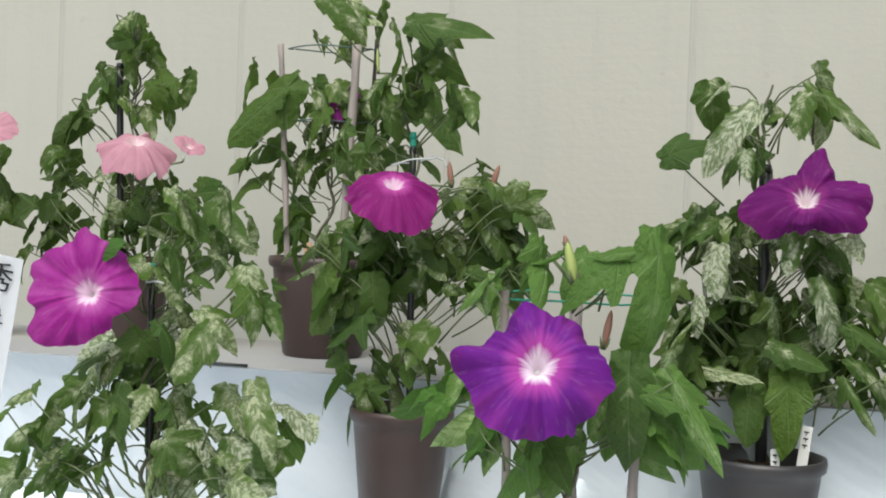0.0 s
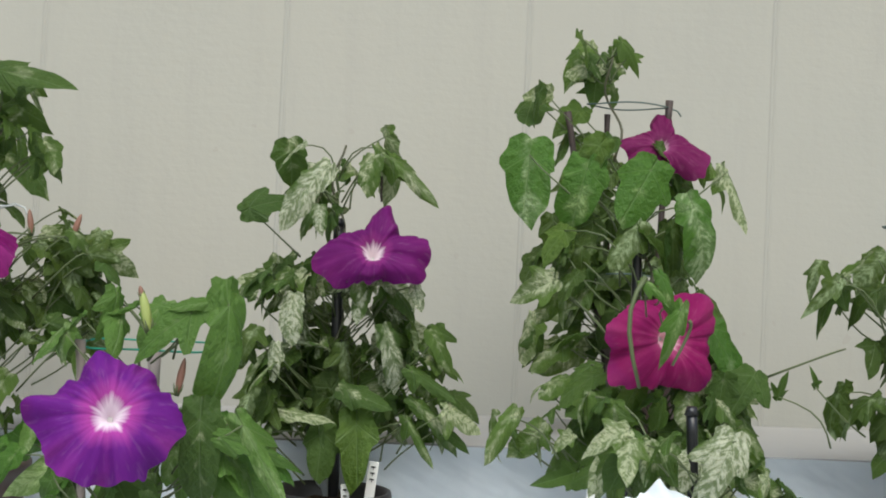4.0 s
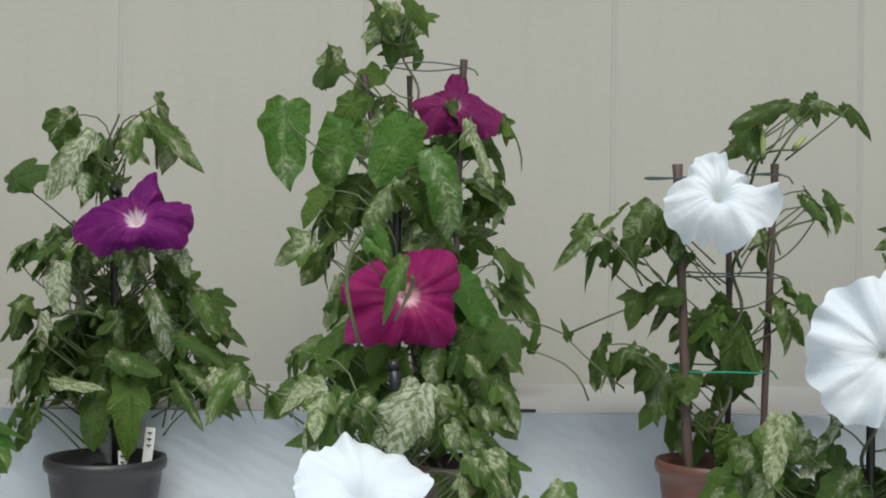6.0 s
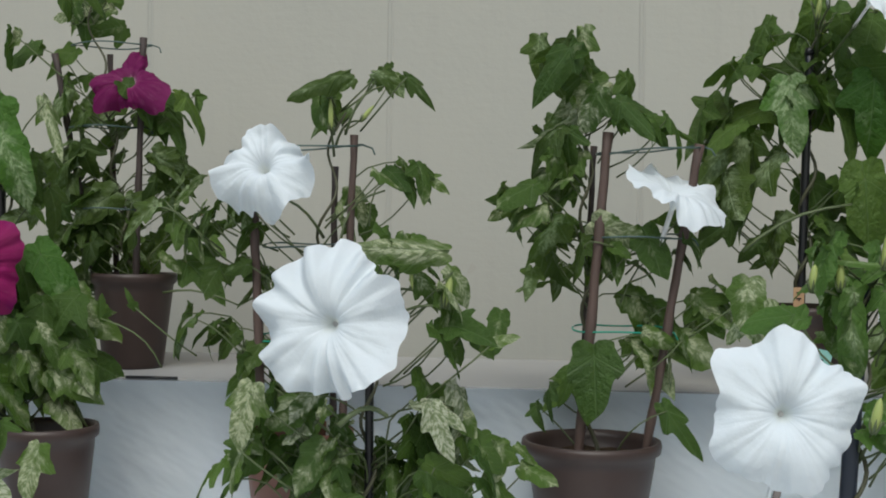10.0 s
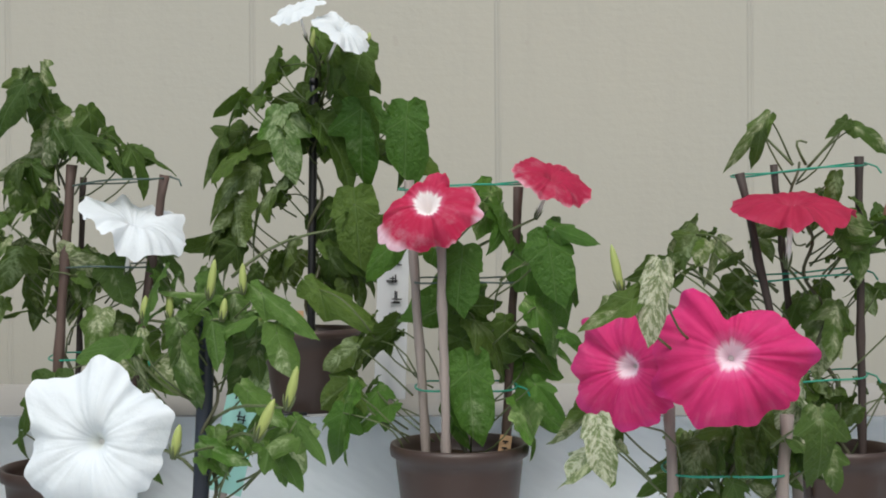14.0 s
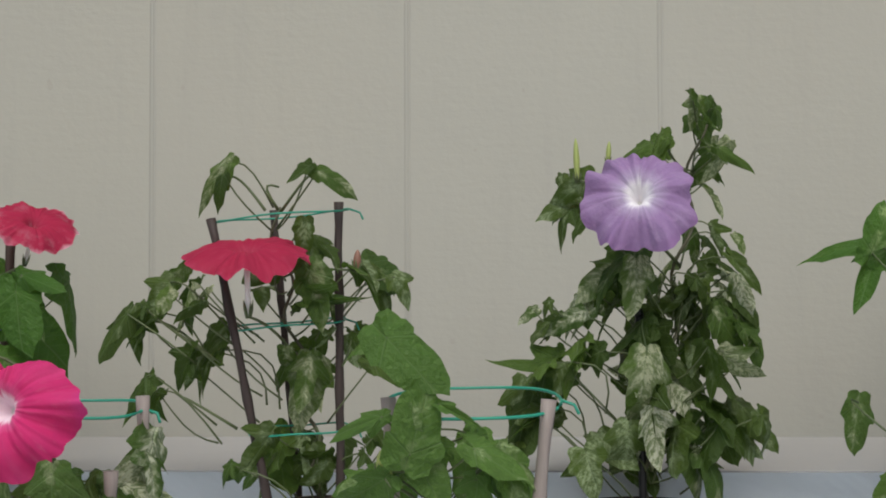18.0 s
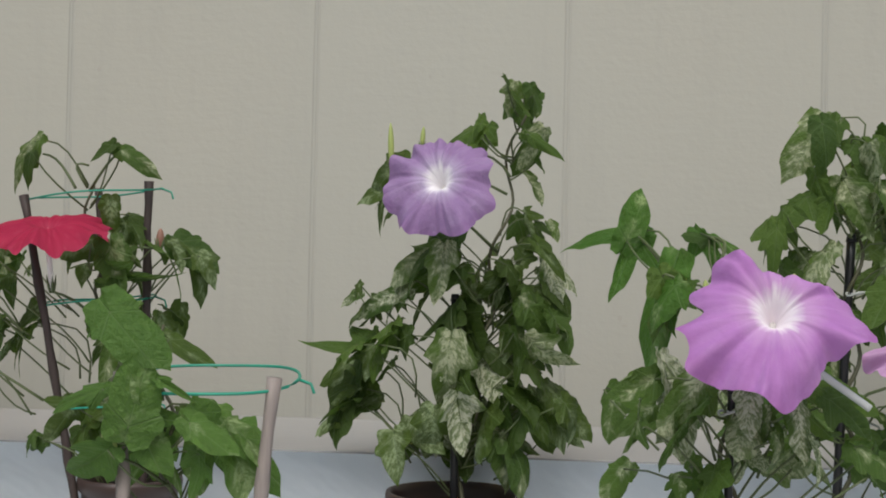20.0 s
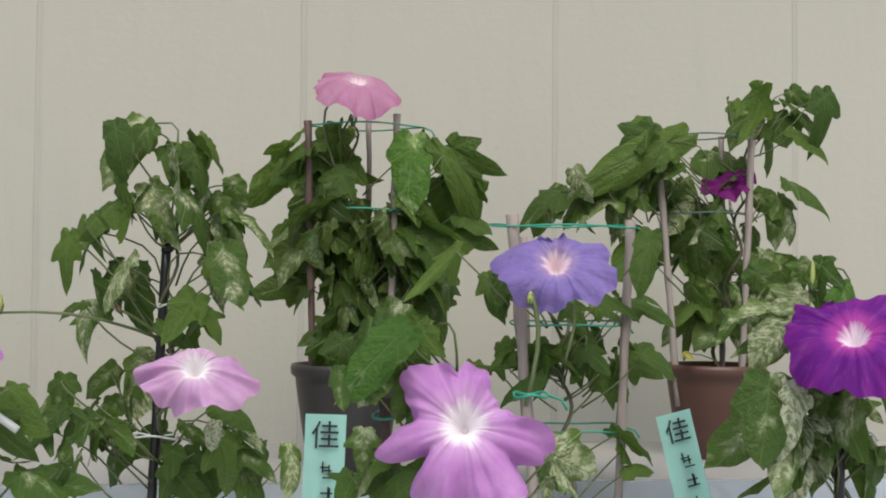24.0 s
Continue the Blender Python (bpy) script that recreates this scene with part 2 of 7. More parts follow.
STAKE = plain("black_coated_stake", (0.012, 0.012, 0.014), 0.32, 0, 60, 0.15, 0.2)
NAVY = plain("dark_navy_stake", (0.018, 0.024, 0.038), 0.4, 0, 60, 0.15, 0.2)
CANE_BROWN = wood_cane("brown_cane", (0.088, 0.058, 0.048), (0.04, 0.028, 0.024))
CANE_DARK = wood_cane("dark_smoked_cane", (0.050, 0.036, 0.032), (0.02, 0.015, 0.014))
CANE_GREY = wood_cane("weathered_grey_cane", (0.27, 0.23, 0.21), (0.14, 0.11, 0.10))
WIRE_GREEN = plain("green_plastic_wire", (0.02, 0.26, 0.17), 0.4, 0, 50, 0.15, 0.1)
WIRE_GREY = plain("grey_green_wire", (0.07, 0.11, 0.10), 0.45, 0.2, 50, 0.15, 0.1)
VINE = plain("green_vine_stem", (0.10, 0.13, 0.05), 0.55, 0, 30, 0.3, 0.2)
VINE_DARK = plain("brown_green_vine_stem", (0.085, 0.085, 0.045), 0.6, 0, 30, 0.3, 0.2)
BUD = plain("yellow_green_bud", (0.32, 0.38, 0.11), 0.5, 0, 25, 0.2, 0.15)
BUD_RED = plain("red_tipped_bud", (0.25, 0.12, 0.08), 0.55, 0, 25, 0.35, 0.15)
TAG = plain("white_plastic_label", (0.75, 0.75, 0.73), 0.4, 0, 25, 0.04, 0.04)
TAG_WOOD = plain("wooden_plant_label", (0.45, 0.28, 0.15), 0.6, 0, 25, 0.2, 0.1)
PAPER_TEAL = plain("pale_teal_paper", (0.42, 0.72, 0.66), 0.8, 0, 12, 0.04, 0.04, 0.2)
PAPER_WHITE = plain("white_paper", (0.78, 0.79, 0.82), 0.8, 0, 12, 0.03, 0.04, 0.2)
INK = plain("black_ink", (0.02, 0.02, 0.022), 0.7, 0, 40, 0.1, 0.0, 0.2)
CLIP = plain("clear_plastic_clip", (0.45, 0.47, 0.46), 0.2, 0, 40, 0.1, 0.0)
LEAVES = {
    "plain": leaf_green("plain_green_leaf", 0.0),
    "fleck": leaf_green("flecked_green_leaf", 0.20),
    "half": leaf_green("variegated_leaf", 0.46),
    "white": leaf_green("cream_mottled_leaf", 0.98, (0.60, 0.62, 0.46)),
    "dark": leaf_green("dark_green_leaf", 0.18, (0.30, 0.38, 0.20), (0.047, 0.085, 0.013), (0.092, 0.145, 0.020)),
    "fresh": leaf_green("fresh_green_leaf", 0.04, (0.34, 0.46, 0.18), (0.056, 0.145, 0.016), (0.105, 0.235, 0.028)),
    "fresh_patch": leaf_green("fresh_leaf_with_pale_middle", 0.32, (0.36, 0.46, 0.24), (0.056, 0.145, 0.016), (0.105, 0.235, 0.028)),
    "tender": leaf_green("tender_light_green_leaf", 0.10, (0.34, 0.44, 0.20), (0.085, 0.175, 0.030), (0.150, 0.275, 0.050)),
    "lime": leaf_green("light_green_leaf", 0.28, (0.46, 0.55, 0.31), (0.080, 0.165, 0.028), (0.15, 0.265, 0.05)),
    "yellow": leaf_green("yellowed_leaf", 0.3, (0.5, 0.45, 0.1), (0.26, 0.25, 0.03), (0.4, 0.36, 0.05)),
}
PETALS = {
    "magenta": petal("magenta_petal", (0.210, 0.012, 0.140), (0.230, 0.018, 0.150), (0.420, 0.070, 0.300), (0.88, 0.66, 0.78)),
    "bright_magenta": petal("bright_magenta_petal", (0.270, 0.018, 0.210), (0.250, 0.020, 0.190), (0.450, 0.110, 0.360), (0.92, 0.72, 0.84), 0.13, 0.45, 0.7),
    "violet": petal("violet_petal", (0.132, 0.014, 0.215), (0.142, 0.014, 0.180), (0.400, 0.055, 0.330), (0.92, 0.80, 0.88), 0.12, 0.46, 0.7),
    "plum": petal("deep_plum_petal", (0.122, 0.008, 0.116), (0.135, 0.010, 0.112), (0.260, 0.035, 0.200), (0.92, 0.80, 0.84), 0.11, 0.34, 0.6),
    "wine": petal("wine_magenta_petal", (0.143, 0.010, 0.077), (0.164, 0.015, 0.090), (0.262, 0.049, 0.156), (0.90, 0.62, 0.72), 0.09, 0.34),
    "crimson": petal("crimson_magenta_petal", (0.235, 0.010, 0.096), (0.205, 0.011, 0.105), (0.340, 0.049, 0.150), (0.92, 0.62, 0.68), 0.11, 0.40),
    "white": petal("white_petal", (0.765, 0.815, 0.850), (0.780, 0.820, 0.855), (0.750, 0.795, 0.830), (0.80, 0.83, 0.80), 0.05, 0.3, 0.2, 0.93, 0.30, 0.02),
    "red_rim": petal("red_petal_with_white_rim", (0.460, 0.022, 0.075), (0.780, 0.560, 0.660), (0.560, 0.100, 0.190), (0.95, 0.90, 0.90), 0.24, 0.38, 0.6),
    "red": petal("red_petal", (0.377, 0.023, 0.065), (0.426, 0.041, 0.099), (0.434, 0.049, 0.099), (0.88, 0.45, 0.50), 0.07, 0.25),
    "red_edge": petal("red_petal_with_pale_edge", (0.40, 0.024, 0.070), (0.72, 0.42, 0.50), (0.42, 0.045, 0.095), (0.60, 0.20, 0.26), 0.05, 0.25, 0.9),
    "pink_hot": petal("hot_pink_petal", (0.600, 0.034, 0.165), (0.560, 0.040, 0.210), (0.680, 0.110, 0.280), (0.90, 0.74, 0.82), 0.15, 0.34, 0.5),
    "lilac": petal("lilac_petal", (0.335, 0.212, 0.410), (0.305, 0.175, 0.370), (0.470, 0.380, 0.550), (0.93, 0.90, 0.93), 0.18, 0.55, 0.8, 0.8, 0.3, 0.22),
    "orchid": petal("orchid_pink_petal", (0.475, 0.215, 0.530), (0.430, 0.175, 0.460), (0.580, 0.340, 0.600), (0.95, 0.88, 0.92), 0.17, 0.50, 0.8),
    "pale_pink": petal("pale_pink_petal", (0.520, 0.295, 0.515), (0.500, 0.260, 0.460), (0.620, 0.450, 0.590), (0.93, 0.88, 0.90), 0.16, 0.45, 0.7, 0.75),
    "rose": petal("rose_pink_petal", (0.442, 0.205, 0.335), (0.409, 0.147, 0.278), (0.508, 0.311, 0.409), (0.90, 0.74, 0.80), 0.14, 0.42, 0.6),
    "salmon": petal("soft_pink_petal", (0.500, 0.250, 0.310), (0.470, 0.210, 0.280), (0.600, 0.380, 0.420), (0.90, 0.72, 0.74), 0.12, 0.40, 0.6),
    "blue": petal("blue_lilac_petal", (0.221, 0.164, 0.442), (0.205, 0.147, 0.409), (0.360, 0.262, 0.491), (0.90, 0.70, 0.76), 0.15, 0.40, 0.7, 0.7, 0.3, 0.3),
}


# ---- builders ----
def part(name, bm, material, parent, label="", smooth=True, at=None):
    me = bpy.data.meshes.new(name)
    bm.to_mesh(me)
    bm.free()
    if smooth:
        me.shade_smooth()
    me.materials.append(material)
    ob = new(name, me)
    ob.parent = parent
    if at is not None:
        ob.matrix_basis = at
    return tagged(ob, label)


def box(bm, x0, x1, y0, y1, z0, z1, bevel=0.0):
    made = bmesh.ops.create_cube(bm, size=1, matrix=Matrix.Translation(((x0 + x1) / 2, (y0 + y1) / 2, (z0 + z1) / 2)) @ Matrix.Diagonal((x1 - x0, y1 - y0, z1 - z0, 1)))
    if bevel:
        edges = {e for v in made["verts"] for e in v.link_edges}
        bmesh.ops.bevel(bm, geom=list(edges), offset=bevel, segments=2, affect="EDGES")


def tube(bm, points, radii, sides=5, close=True):
    """A tube along points; radii is one number or one for each point."""
    rings = []
    for n, p in enumerate(points):
        a, b = points[max(n - 1, 0)], points[min(n + 1, len(points) - 1)]
        way = (Vector(b) - Vector(a)).normalized()
        side = way.cross(Vector((0.31, 0.93, 0.17))).normalized()
        up = way.cross(side)
        r = radii if isinstance(radii, (int, float)) else radii[n]
        rings.append([bm.verts.new(Vector(p) + r * (math.cos(t) * side + math.sin(t) * up)) for t in (math.tau * k / sides for k in range(sides))])
    for a, b in zip(rings, rings[1:]):
        for k in range(sides):
            bm.faces.new((a[k], a[(k + 1) % sides], b[(k + 1) % sides], b[k]))
    if close:
        bm.faces.new(rings[0][::-1])
        bm.faces.new(rings[-1])


def lathe(bm, profile, sides=40):
    rings = [[bm.verts.new((r * math.cos(t), r * math.sin(t), z)) for t in (math.tau * k / sides for k in range(sides))] for r, z in profile]
    for a, b in zip(rings, rings[1:]):
        for k in range(sides):
            bm.faces.new((a[k], a[(k + 1) % sides], b[(k + 1) % sides], b[k]))
    bm.faces.new(rings[0][::-1])
    bm.faces.new(rings[-1])


def leaf_mesh(name, material, middle, sides, spread, ears, curl, droop, seed):
    """A leaf 1 long from its stalk (0, 0, 0) to the tip along +y, facing +z: an ovate middle lobe (its half width),
    two side lobes (length, half width) that stand off by spread degrees, and two small ears at the stalk."""
    rnd = random.Random(seed)
    n, rings = 44, 4
    skew, wave, shift, twist = rnd.uniform(-0.14, 0.14), rnd.uniform(0.02, 0.055), rnd.uniform(0, 6), rnd.uniform(-0.4, 0.4)
    lobes = [(0.0, 1.0, middle)]
    for sign in (1, -1):
        lobes.append((sign * radians(spread + rnd.uniform(-6, 6)), sides[0] * rnd.uniform(0.85, 1.12), sides[1]))
        lobes.append((sign * radians(spread + 62), ears, ears * 0.48))

    def edge(t):
        total = 0.0
        for at, size, half in lobes:
            d = (t - at + math.pi) % math.tau - math.pi
            if abs(d) < 1.55:
                c, q = math.cos(d), math.sin(d)
                r = size * half * half * c / (half * half * c * c + size * size / 4 * q * q)
                total += (r * (1 + 0.10 * math.exp(-((d / 0.07) ** 2)))) ** 5
        return max(total ** 0.2, 0.05)

    verts, faces = [(0.0, 0.0, 0.0)], []
    for i in range(1, rings + 1):
        u = i / rings
        for k in range(n):
            t = math.tau * k / n - math.pi
            t -= 0.30 * math.sin(t) + 0.10 * math.sin(2 * t)
            e = edge(t) * (1 + 0.022 * math.sin(9 * t + shift) + 0.014 * math.sin(17 * t + 2 * shift))
            x, y = u * e * math.sin(t), u * e * math.cos(t)
            x += skew * y * y
            fold = abs(x - skew * y * y)
            z = -curl * fold ** 1.4 * 0.55 - droop * max(0, y) ** 2.2 + wave * math.sin(5 * t + shift) * u * u + 0.025 * math.cos(11 * t + 2 * shift) * u ** 3
            z += twist * x * y - 0.035 * math.exp(-((fold / 0.05) ** 2)) + 0.014 * math.sin(26 * (y - 0.6 * fold)) * min(1, fold / 0.1)
            verts.append((x, y, z))
    for k in range(n):
        faces.append((0, 1 + (k + 1) % n, 1 + k))
    for i in range(rings - 1):
        for k in range(n):
            p, q = 1 + i * n + k, 1 + i * n + (k + 1) % n
            faces.append((p, q, q + n, p + n))
    me = bpy.data.meshes.new(name)
    me.from_pydata(verts, [], faces)
    me.shade_smooth()
    me.materials.append(material)
    return me


LEAF_SHAPES = (
    (0.27, (0.60, 0.16), 56, 0.34, 0.7, 0.25), (0.33, (0.52, 0.17), 62, 0.36, 1.1, 0.15), (0.24, (0.66, 0.15), 52, 0.30, 0.5, 0.45),
    (0.39, (0.44, 0.20), 70, 0.40, 0.5, 0.25), (0.29, (0.58, 0.18), 58, 0.38, -0.4, 0.20), (0.22, (0.58, 0.13), 60, 0.28, 1.5, 0.10),
    (0.26, (0.68, 0.17), 54, 0.36, 0.8, 0.60), (0.36, (0.50, 0.19), 66, 0.42, 0.4, 0.25), (0.30, (0.55, 0.16), 60, 0.32, 1.3, 0.45),
    (0.25, (0.62, 0.14), 50, 0.30, -0.7, 0.40), (0.34, (0.40, 0.16), 72, 0.36, 0.9, 0.60), (0.28, (0.64, 0.18), 57, 0.36, 0.6, 0.80))
LEAF_MESHES = {}
for kind, mat in LEAVES.items():
    LEAF_MESHES[kind] = [leaf_mesh("leaf", mat, *shape, 100 + 7 * k) for k, shape in enumerate(LEAF_SHAPES)]


class Plant:
    """A potted morning glory: an Empty at the pot's foot, with the parts as children."""

    def __init__(self, label, x, y, z, seed, group="potted morning glories on the shelves"):
        self.base = Vector((x, y, z))
        self.root = tagged(new("morning_glory_plant"), label, "potted plant", group)
        self.root.location = self.base
        self.rnd = random.Random(seed)
        self.stems = bmesh.new()
        self.axis = [(x, y, z + 0.12), (x, y, z + 0.6)]

    def local(self, p):
        return Vector(p) - self.base

    def pot(self, r, h, material, soil=True):
        """A tapered pot with a rolled rim, r at its lip and h high, and its soil."""
        bm = bmesh.new()
        lathe(bm, [(r * 0.66, 0), (r * 0.70, 0.004), (r * 0.90, h - 0.03), (r * 0.915, h - 0.018), (r * 0.985, h - 0.014), (r, h - 0.006), (r * 0.985, h), (r * 0.93, h), (r * 0.90, h - 0.01), (r * 0.87, h - 0.035), (r * 0.1, h - 0.034)])
        body = part("pot", bm, material, self.root)
        bm = bmesh.new()
        n = 26
        mid = bm.verts.new((0, 0, h - 0.018))
        last = []
        for ring in (0.35, 0.65, 0.90):
            now = [bm.verts.new((ring * r * math.cos(math.tau * k / n), ring * r * math.sin(math.tau * k / n), h - 0.022 + self.rnd.uniform(-0.003, 0.004))) for k in range(n)]
            for k in range(n):
                bm.faces.new((mid, now[k], now[(k + 1) % n]) if not last else (last[k], now[k], now[(k + 1) % n], last[(k + 1) % n]))
            last = now
        part("soil", bm, SOIL, self.root)
        return self

    def stake(self, a, b, r, material, cane=True):
        """A stake from a to b, with the knots of a cane."""
        a, b = self.local(a), self.local(b)
        bm = bmesh.new()
        steps = 15
        pts, rad = [], []
        for k in range(steps + 1):
            pts.append(a.lerp(b, k / steps) + Vector((self.rnd.uniform(-1, 1), self.rnd.uniform(-1, 1), 0)) * (0.0007 if cane else 0.0001))
            rad.append(r * (1.22 if cane and k % 4 == 3 else self.rnd.uniform(0.94, 1.05) if cane else 1.0))
        o = pts[0].copy()
        tube(bm, [p - o for p in pts], rad, 9)
        part("stake", bm, material, self.root, at=Matrix.Translation(o))
        if not cane:
            bm = bmesh.new()
            tube(bm, [Vector((0, 0, -0.006)), Vector((0, 0, 0.003))], [r * 1.25, r * 0.9], 8)
            part("stake_cap", bm, material, self.root, at=Matrix.Translation(pts[-1]))
        return self

    def main(self, a, b):
        """The line along which the vine climbs."""
        self.axis = [a, b]
        a, b = self.local(a), self.local(b)
        pts = [a.lerp(b, k / 40) + Vector((math.cos(k * 0.62), math.sin(k * 0.62), 0)) * 0.009 for k in range(41)]
        bm = bmesh.new()
        tube(bm, pts, [0.0030 - 0.0014 * k / 40 for k in range(41)], 6)
        part("vine", bm, VINE_DARK, self.root)
        return self

    def ring(self, c, rx, ry, tilt=0.0, material=None, r=0.0012, nod=0.05):
        """A wire hoop tied round the stakes."""
        c = self.local(c)
        bm = bmesh.new()
        pts = [Vector((rx * math.cos(t), ry * math.sin(t), tilt * rx * math.cos(t) + nod * ry * math.sin(t) + 0.0015 * math.sin(3 * t))) for t in (math.tau * k / 36 for k in range(37))]
        tube(bm, pts, r, 5, False)
        tube(bm, [pts[0], pts[0] + Vector((0.012, 0.001, -0.004)), pts[0] + Vector((0.016, -0.004, -0.012))], r, 5)
        part("wire_ring", bm, material or WIRE_GREEN, self.root, at=Matrix.Translation(c))
        return self

    def stem(self, a, b, r=0.0013, sag=0.01):
        a, b = self.local(a), self.local(b)
        side = Vector((self.rnd.uniform(-1, 1), self.rnd.uniform(-1, 1), 0)) * (sag + 0.12 * (b - a).length)
        pts = [a.lerp(b, s) + Vector((0, 0, sag * 1.2 * math.sin(math.pi * s))) + side * math.sin(math.pi * s) for s in (0, 0.2, 0.4, 0.6, 0.8, 1)]
        tube(self.stems, pts, [r * 1.25, r * 1.1, r, r, r * 0.9, r * 0.8], 5)
        return self

    def on_axis(self, z):
        a, b = Vector(self.axis[0]), Vector(self.axis[1])
        s = min(1.0, max(0.0, (z - a.z) / max(0.01, b.z - a.z)))
        return a.lerp(b, s)

    def leaf(self, base, tip, normal=(0.0, -0.8, 0.5), kind="fleck", wide=1.0, shape=None, stalk=True):
        """One leaf from its stalk's end to its tip, facing along normal."""
        base, tip = Vector(base), Vector(tip)
        y = tip - base
        size = y.length
        y.normalize()
        n = Vector(normal)
        n = (n - n.dot(y) * y).normalized()
        x = y.cross(n)
        meshes = LEAF_MESHES[kind]
        ob = new("leaf", meshes[self.rnd.randrange(len(meshes)) if shape is None else shape])
        m = Matrix((x, y, n)).transposed().to_4x4() @ Matrix.Diagonal((size * wide, size, size, 1))
        m.translation = base - self.base
        ob.parent = self.root
        ob.matrix_basis = m
        if stalk:
            far = abs(base.x - self.on_axis(base.z).x)
            foot = self.on_axis(base.z - self.rnd.uniform(0.01, 0.03) - 0.45 * far)
            if (foot - base).length > 0.085:
                foot = base.lerp(foot, 0.085 / (foot - base).length) - Vector((0, 0, 0.02))
            self.stem(foot, base, 0.0011, self.rnd.uniform(-0.012, 0.02))
        return self

    def leaves(self, x, y, z, rx, rz, n, size, kinds="fleck", deep=0.05, splay=1.0):
        """n leaves in an uneven cluster round (x, y, z)."""
        kinds = kinds.split()
        axis = self.on_axis(z)
        for k in range(n + n // 5):
            while True:
                a, b = self.rnd.uniform(-1, 1), self.rnd.uniform(-1, 1)
                if a * a + b * b <= 1:
                    break
            c = self.rnd.uniform(-1, 1) * deep
            p = Vector((x + a * rx, y + c, z + b * rz))
            out = max(-1.2, min(1.2, (p.x - axis.x) / 0.07)) * splay
            way = Vector((0.75 * out + self.rnd.gauss(0, 0.45), -0.25 + c / deep * -0.2 + self.rnd.gauss(0, 0.3), -0.75 + self.rnd.gauss(0, 0.35)))
            way.normalize()
            s = size * self.rnd.choice((0.55, 0.75, 0.9, 1.0, 1.1, 1.2)) * self.rnd.uniform(0.92, 1.06)
            normal = Vector((0.45 * out + self.rnd.gauss(0, 0.7), -0.55 + self.rnd.gauss(0, 0.45), 0.75 + self.rnd.gauss(0, 0.5)))
            self.leaf(p - way * s * 0.5, p + way * s * 0.5, normal, kinds[self.rnd.randrange(len(kinds))], self.rnd.uniform(0.8, 1.15), None, k % 5 < 3)
        return self

    def flower(self, at, r, face, color, style="round", turn=0.0, cup=0.0, squash=1.0, seed=1, lobes=(), falls=(), petals=()):
        """A corolla of half width r that faces along face, with its tube and calyx. cup: how far the edge comes forward
        (below 0: falls back). lobes: (degrees from the right, how far it juts, its spread) of the longer and shorter
        petals; falls: the same for petals that come forward (above 0) or fall back. petals: (degrees, length) of each
        petal tip and each cleft, as seen from the front."""
        rnd = random.Random(seed)
        bm = bmesh.new()
        n, rings = 160, 20
        ruffle = {"star": 0.7, "disc": 0.5, "round": 0.8, "wave": 1.7, "frill": 3.0, "lobed": 1.0}[style]
        star = 0.09 if style == "star" else 0.0
        tooth = 0.45 if style == "disc" else 1.0
        ph = [rnd.uniform(0, math.tau) for _ in range(12)]
        bent = radians(turn)
        up = max(0.0, Vector(face).normalized().z)
        calm = max(0.35, 1 - 0.75 * up) * (0.5 if style == "disc" else 1.0)
        sag = (0.02 if style == "disc" else 0.05) + 0.10 * up
        mids = [math.pi / 2 + bent + math.tau * k / 5 + rnd.uniform(-0.12, 0.12) for k in range(5)]
        seams = [m + math.pi / 5 + rnd.uniform(-0.1, 0.1) for m in mids]
        curls = [(rnd.uniform(0, math.tau), rnd.uniform(0.05, 0.13) * rnd.choice((-1, 1)) * ruffle, rnd.uniform(0.12, 0.34)) for _ in range(11)]
        pleats = [(rnd.uniform(0, math.tau), rnd.uniform(0.025, 0.075) * rnd.choice((-1, -1, 1)), rnd.uniform(0.035, 0.085)) for _ in range(20)]
        nicks = [(rnd.uniform(0, math.tau), rnd.uniform(0.02, 0.06), rnd.uniform(0.03, 0.08)) for _ in range(8)]

        def off(t, a):
            return (t - a + math.pi) % math.tau - math.pi

        ends = sorted((math.radians(d) % math.tau, size) for d, size in petals)
        if ends:
            ring = ends[-2:] + ends + ends[:2]
            sizes = [size for _, size in ring]
            mids = [ring[k][0] for k in range(2, len(ring) - 2) if sizes[k] >= max(sizes[k - 1], sizes[k + 1])] or mids
            seams = [ring[k][0] for k in range(2, len(ring) - 2) if sizes[k] < min(sizes[k - 1], sizes[k + 1])] or seams
            tooth, squash = 0.25, squash / max(0.6, math.hypot(face[0], face[1]) / Vector(face).length)

        def reach(t):
            t %= math.tau
            k = sum(1 for a, _ in ends if a <= t)
            (a, p), (b, q) = ends[k - 1], ends[k % len(ends)]
            v = ((t - a) % math.tau) / max(1e-6, (b - a) % math.tau)
            return p + (q - p) * (0.4 * v + 0.6 * (0.5 - 0.5 * math.cos(math.pi * v)))

        def rim(t):
            if ends:
                return 0.5 * reach(t) + 0.25 * (reach(t - 0.07) + reach(t + 0.07)) + 0.012 * math.sin(7 * t + ph[0])
            e = 1 + star * math.cos(5 * (t - math.pi / 2 - bent)) + 0.02 * math.sin(2 * t + ph[0]) + 0.02 * math.sin(3 * t + ph[1])
            for deg, jut, spread in lobes:
                e += jut * math.exp(-((off(t, radians(deg)) / spread) ** 2))
            return max(0.3, e)

        xs = [rim(math.tau * k / n) * math.cos(math.tau * k / n) for k in range(n)]
        norm = 1.0 if ends else 2 / (max(xs) - min(xs))
        rays = []
        for k in range(n):
            t = math.tau * k / n
            soft = t + 0.22 * math.sin(2 * t + ph[9]) + 0.12 * math.sin(3 * t + ph[10])
            crest = max(math.exp(-((off(t, m) / 0.05) ** 2)) for m in mids)
            swell = max(math.exp(-((off(t, m) / 0.34) ** 2)) for m in mids)
            dip = max(math.exp(-((off(t, m) / 0.11) ** 2)) for m in seams)
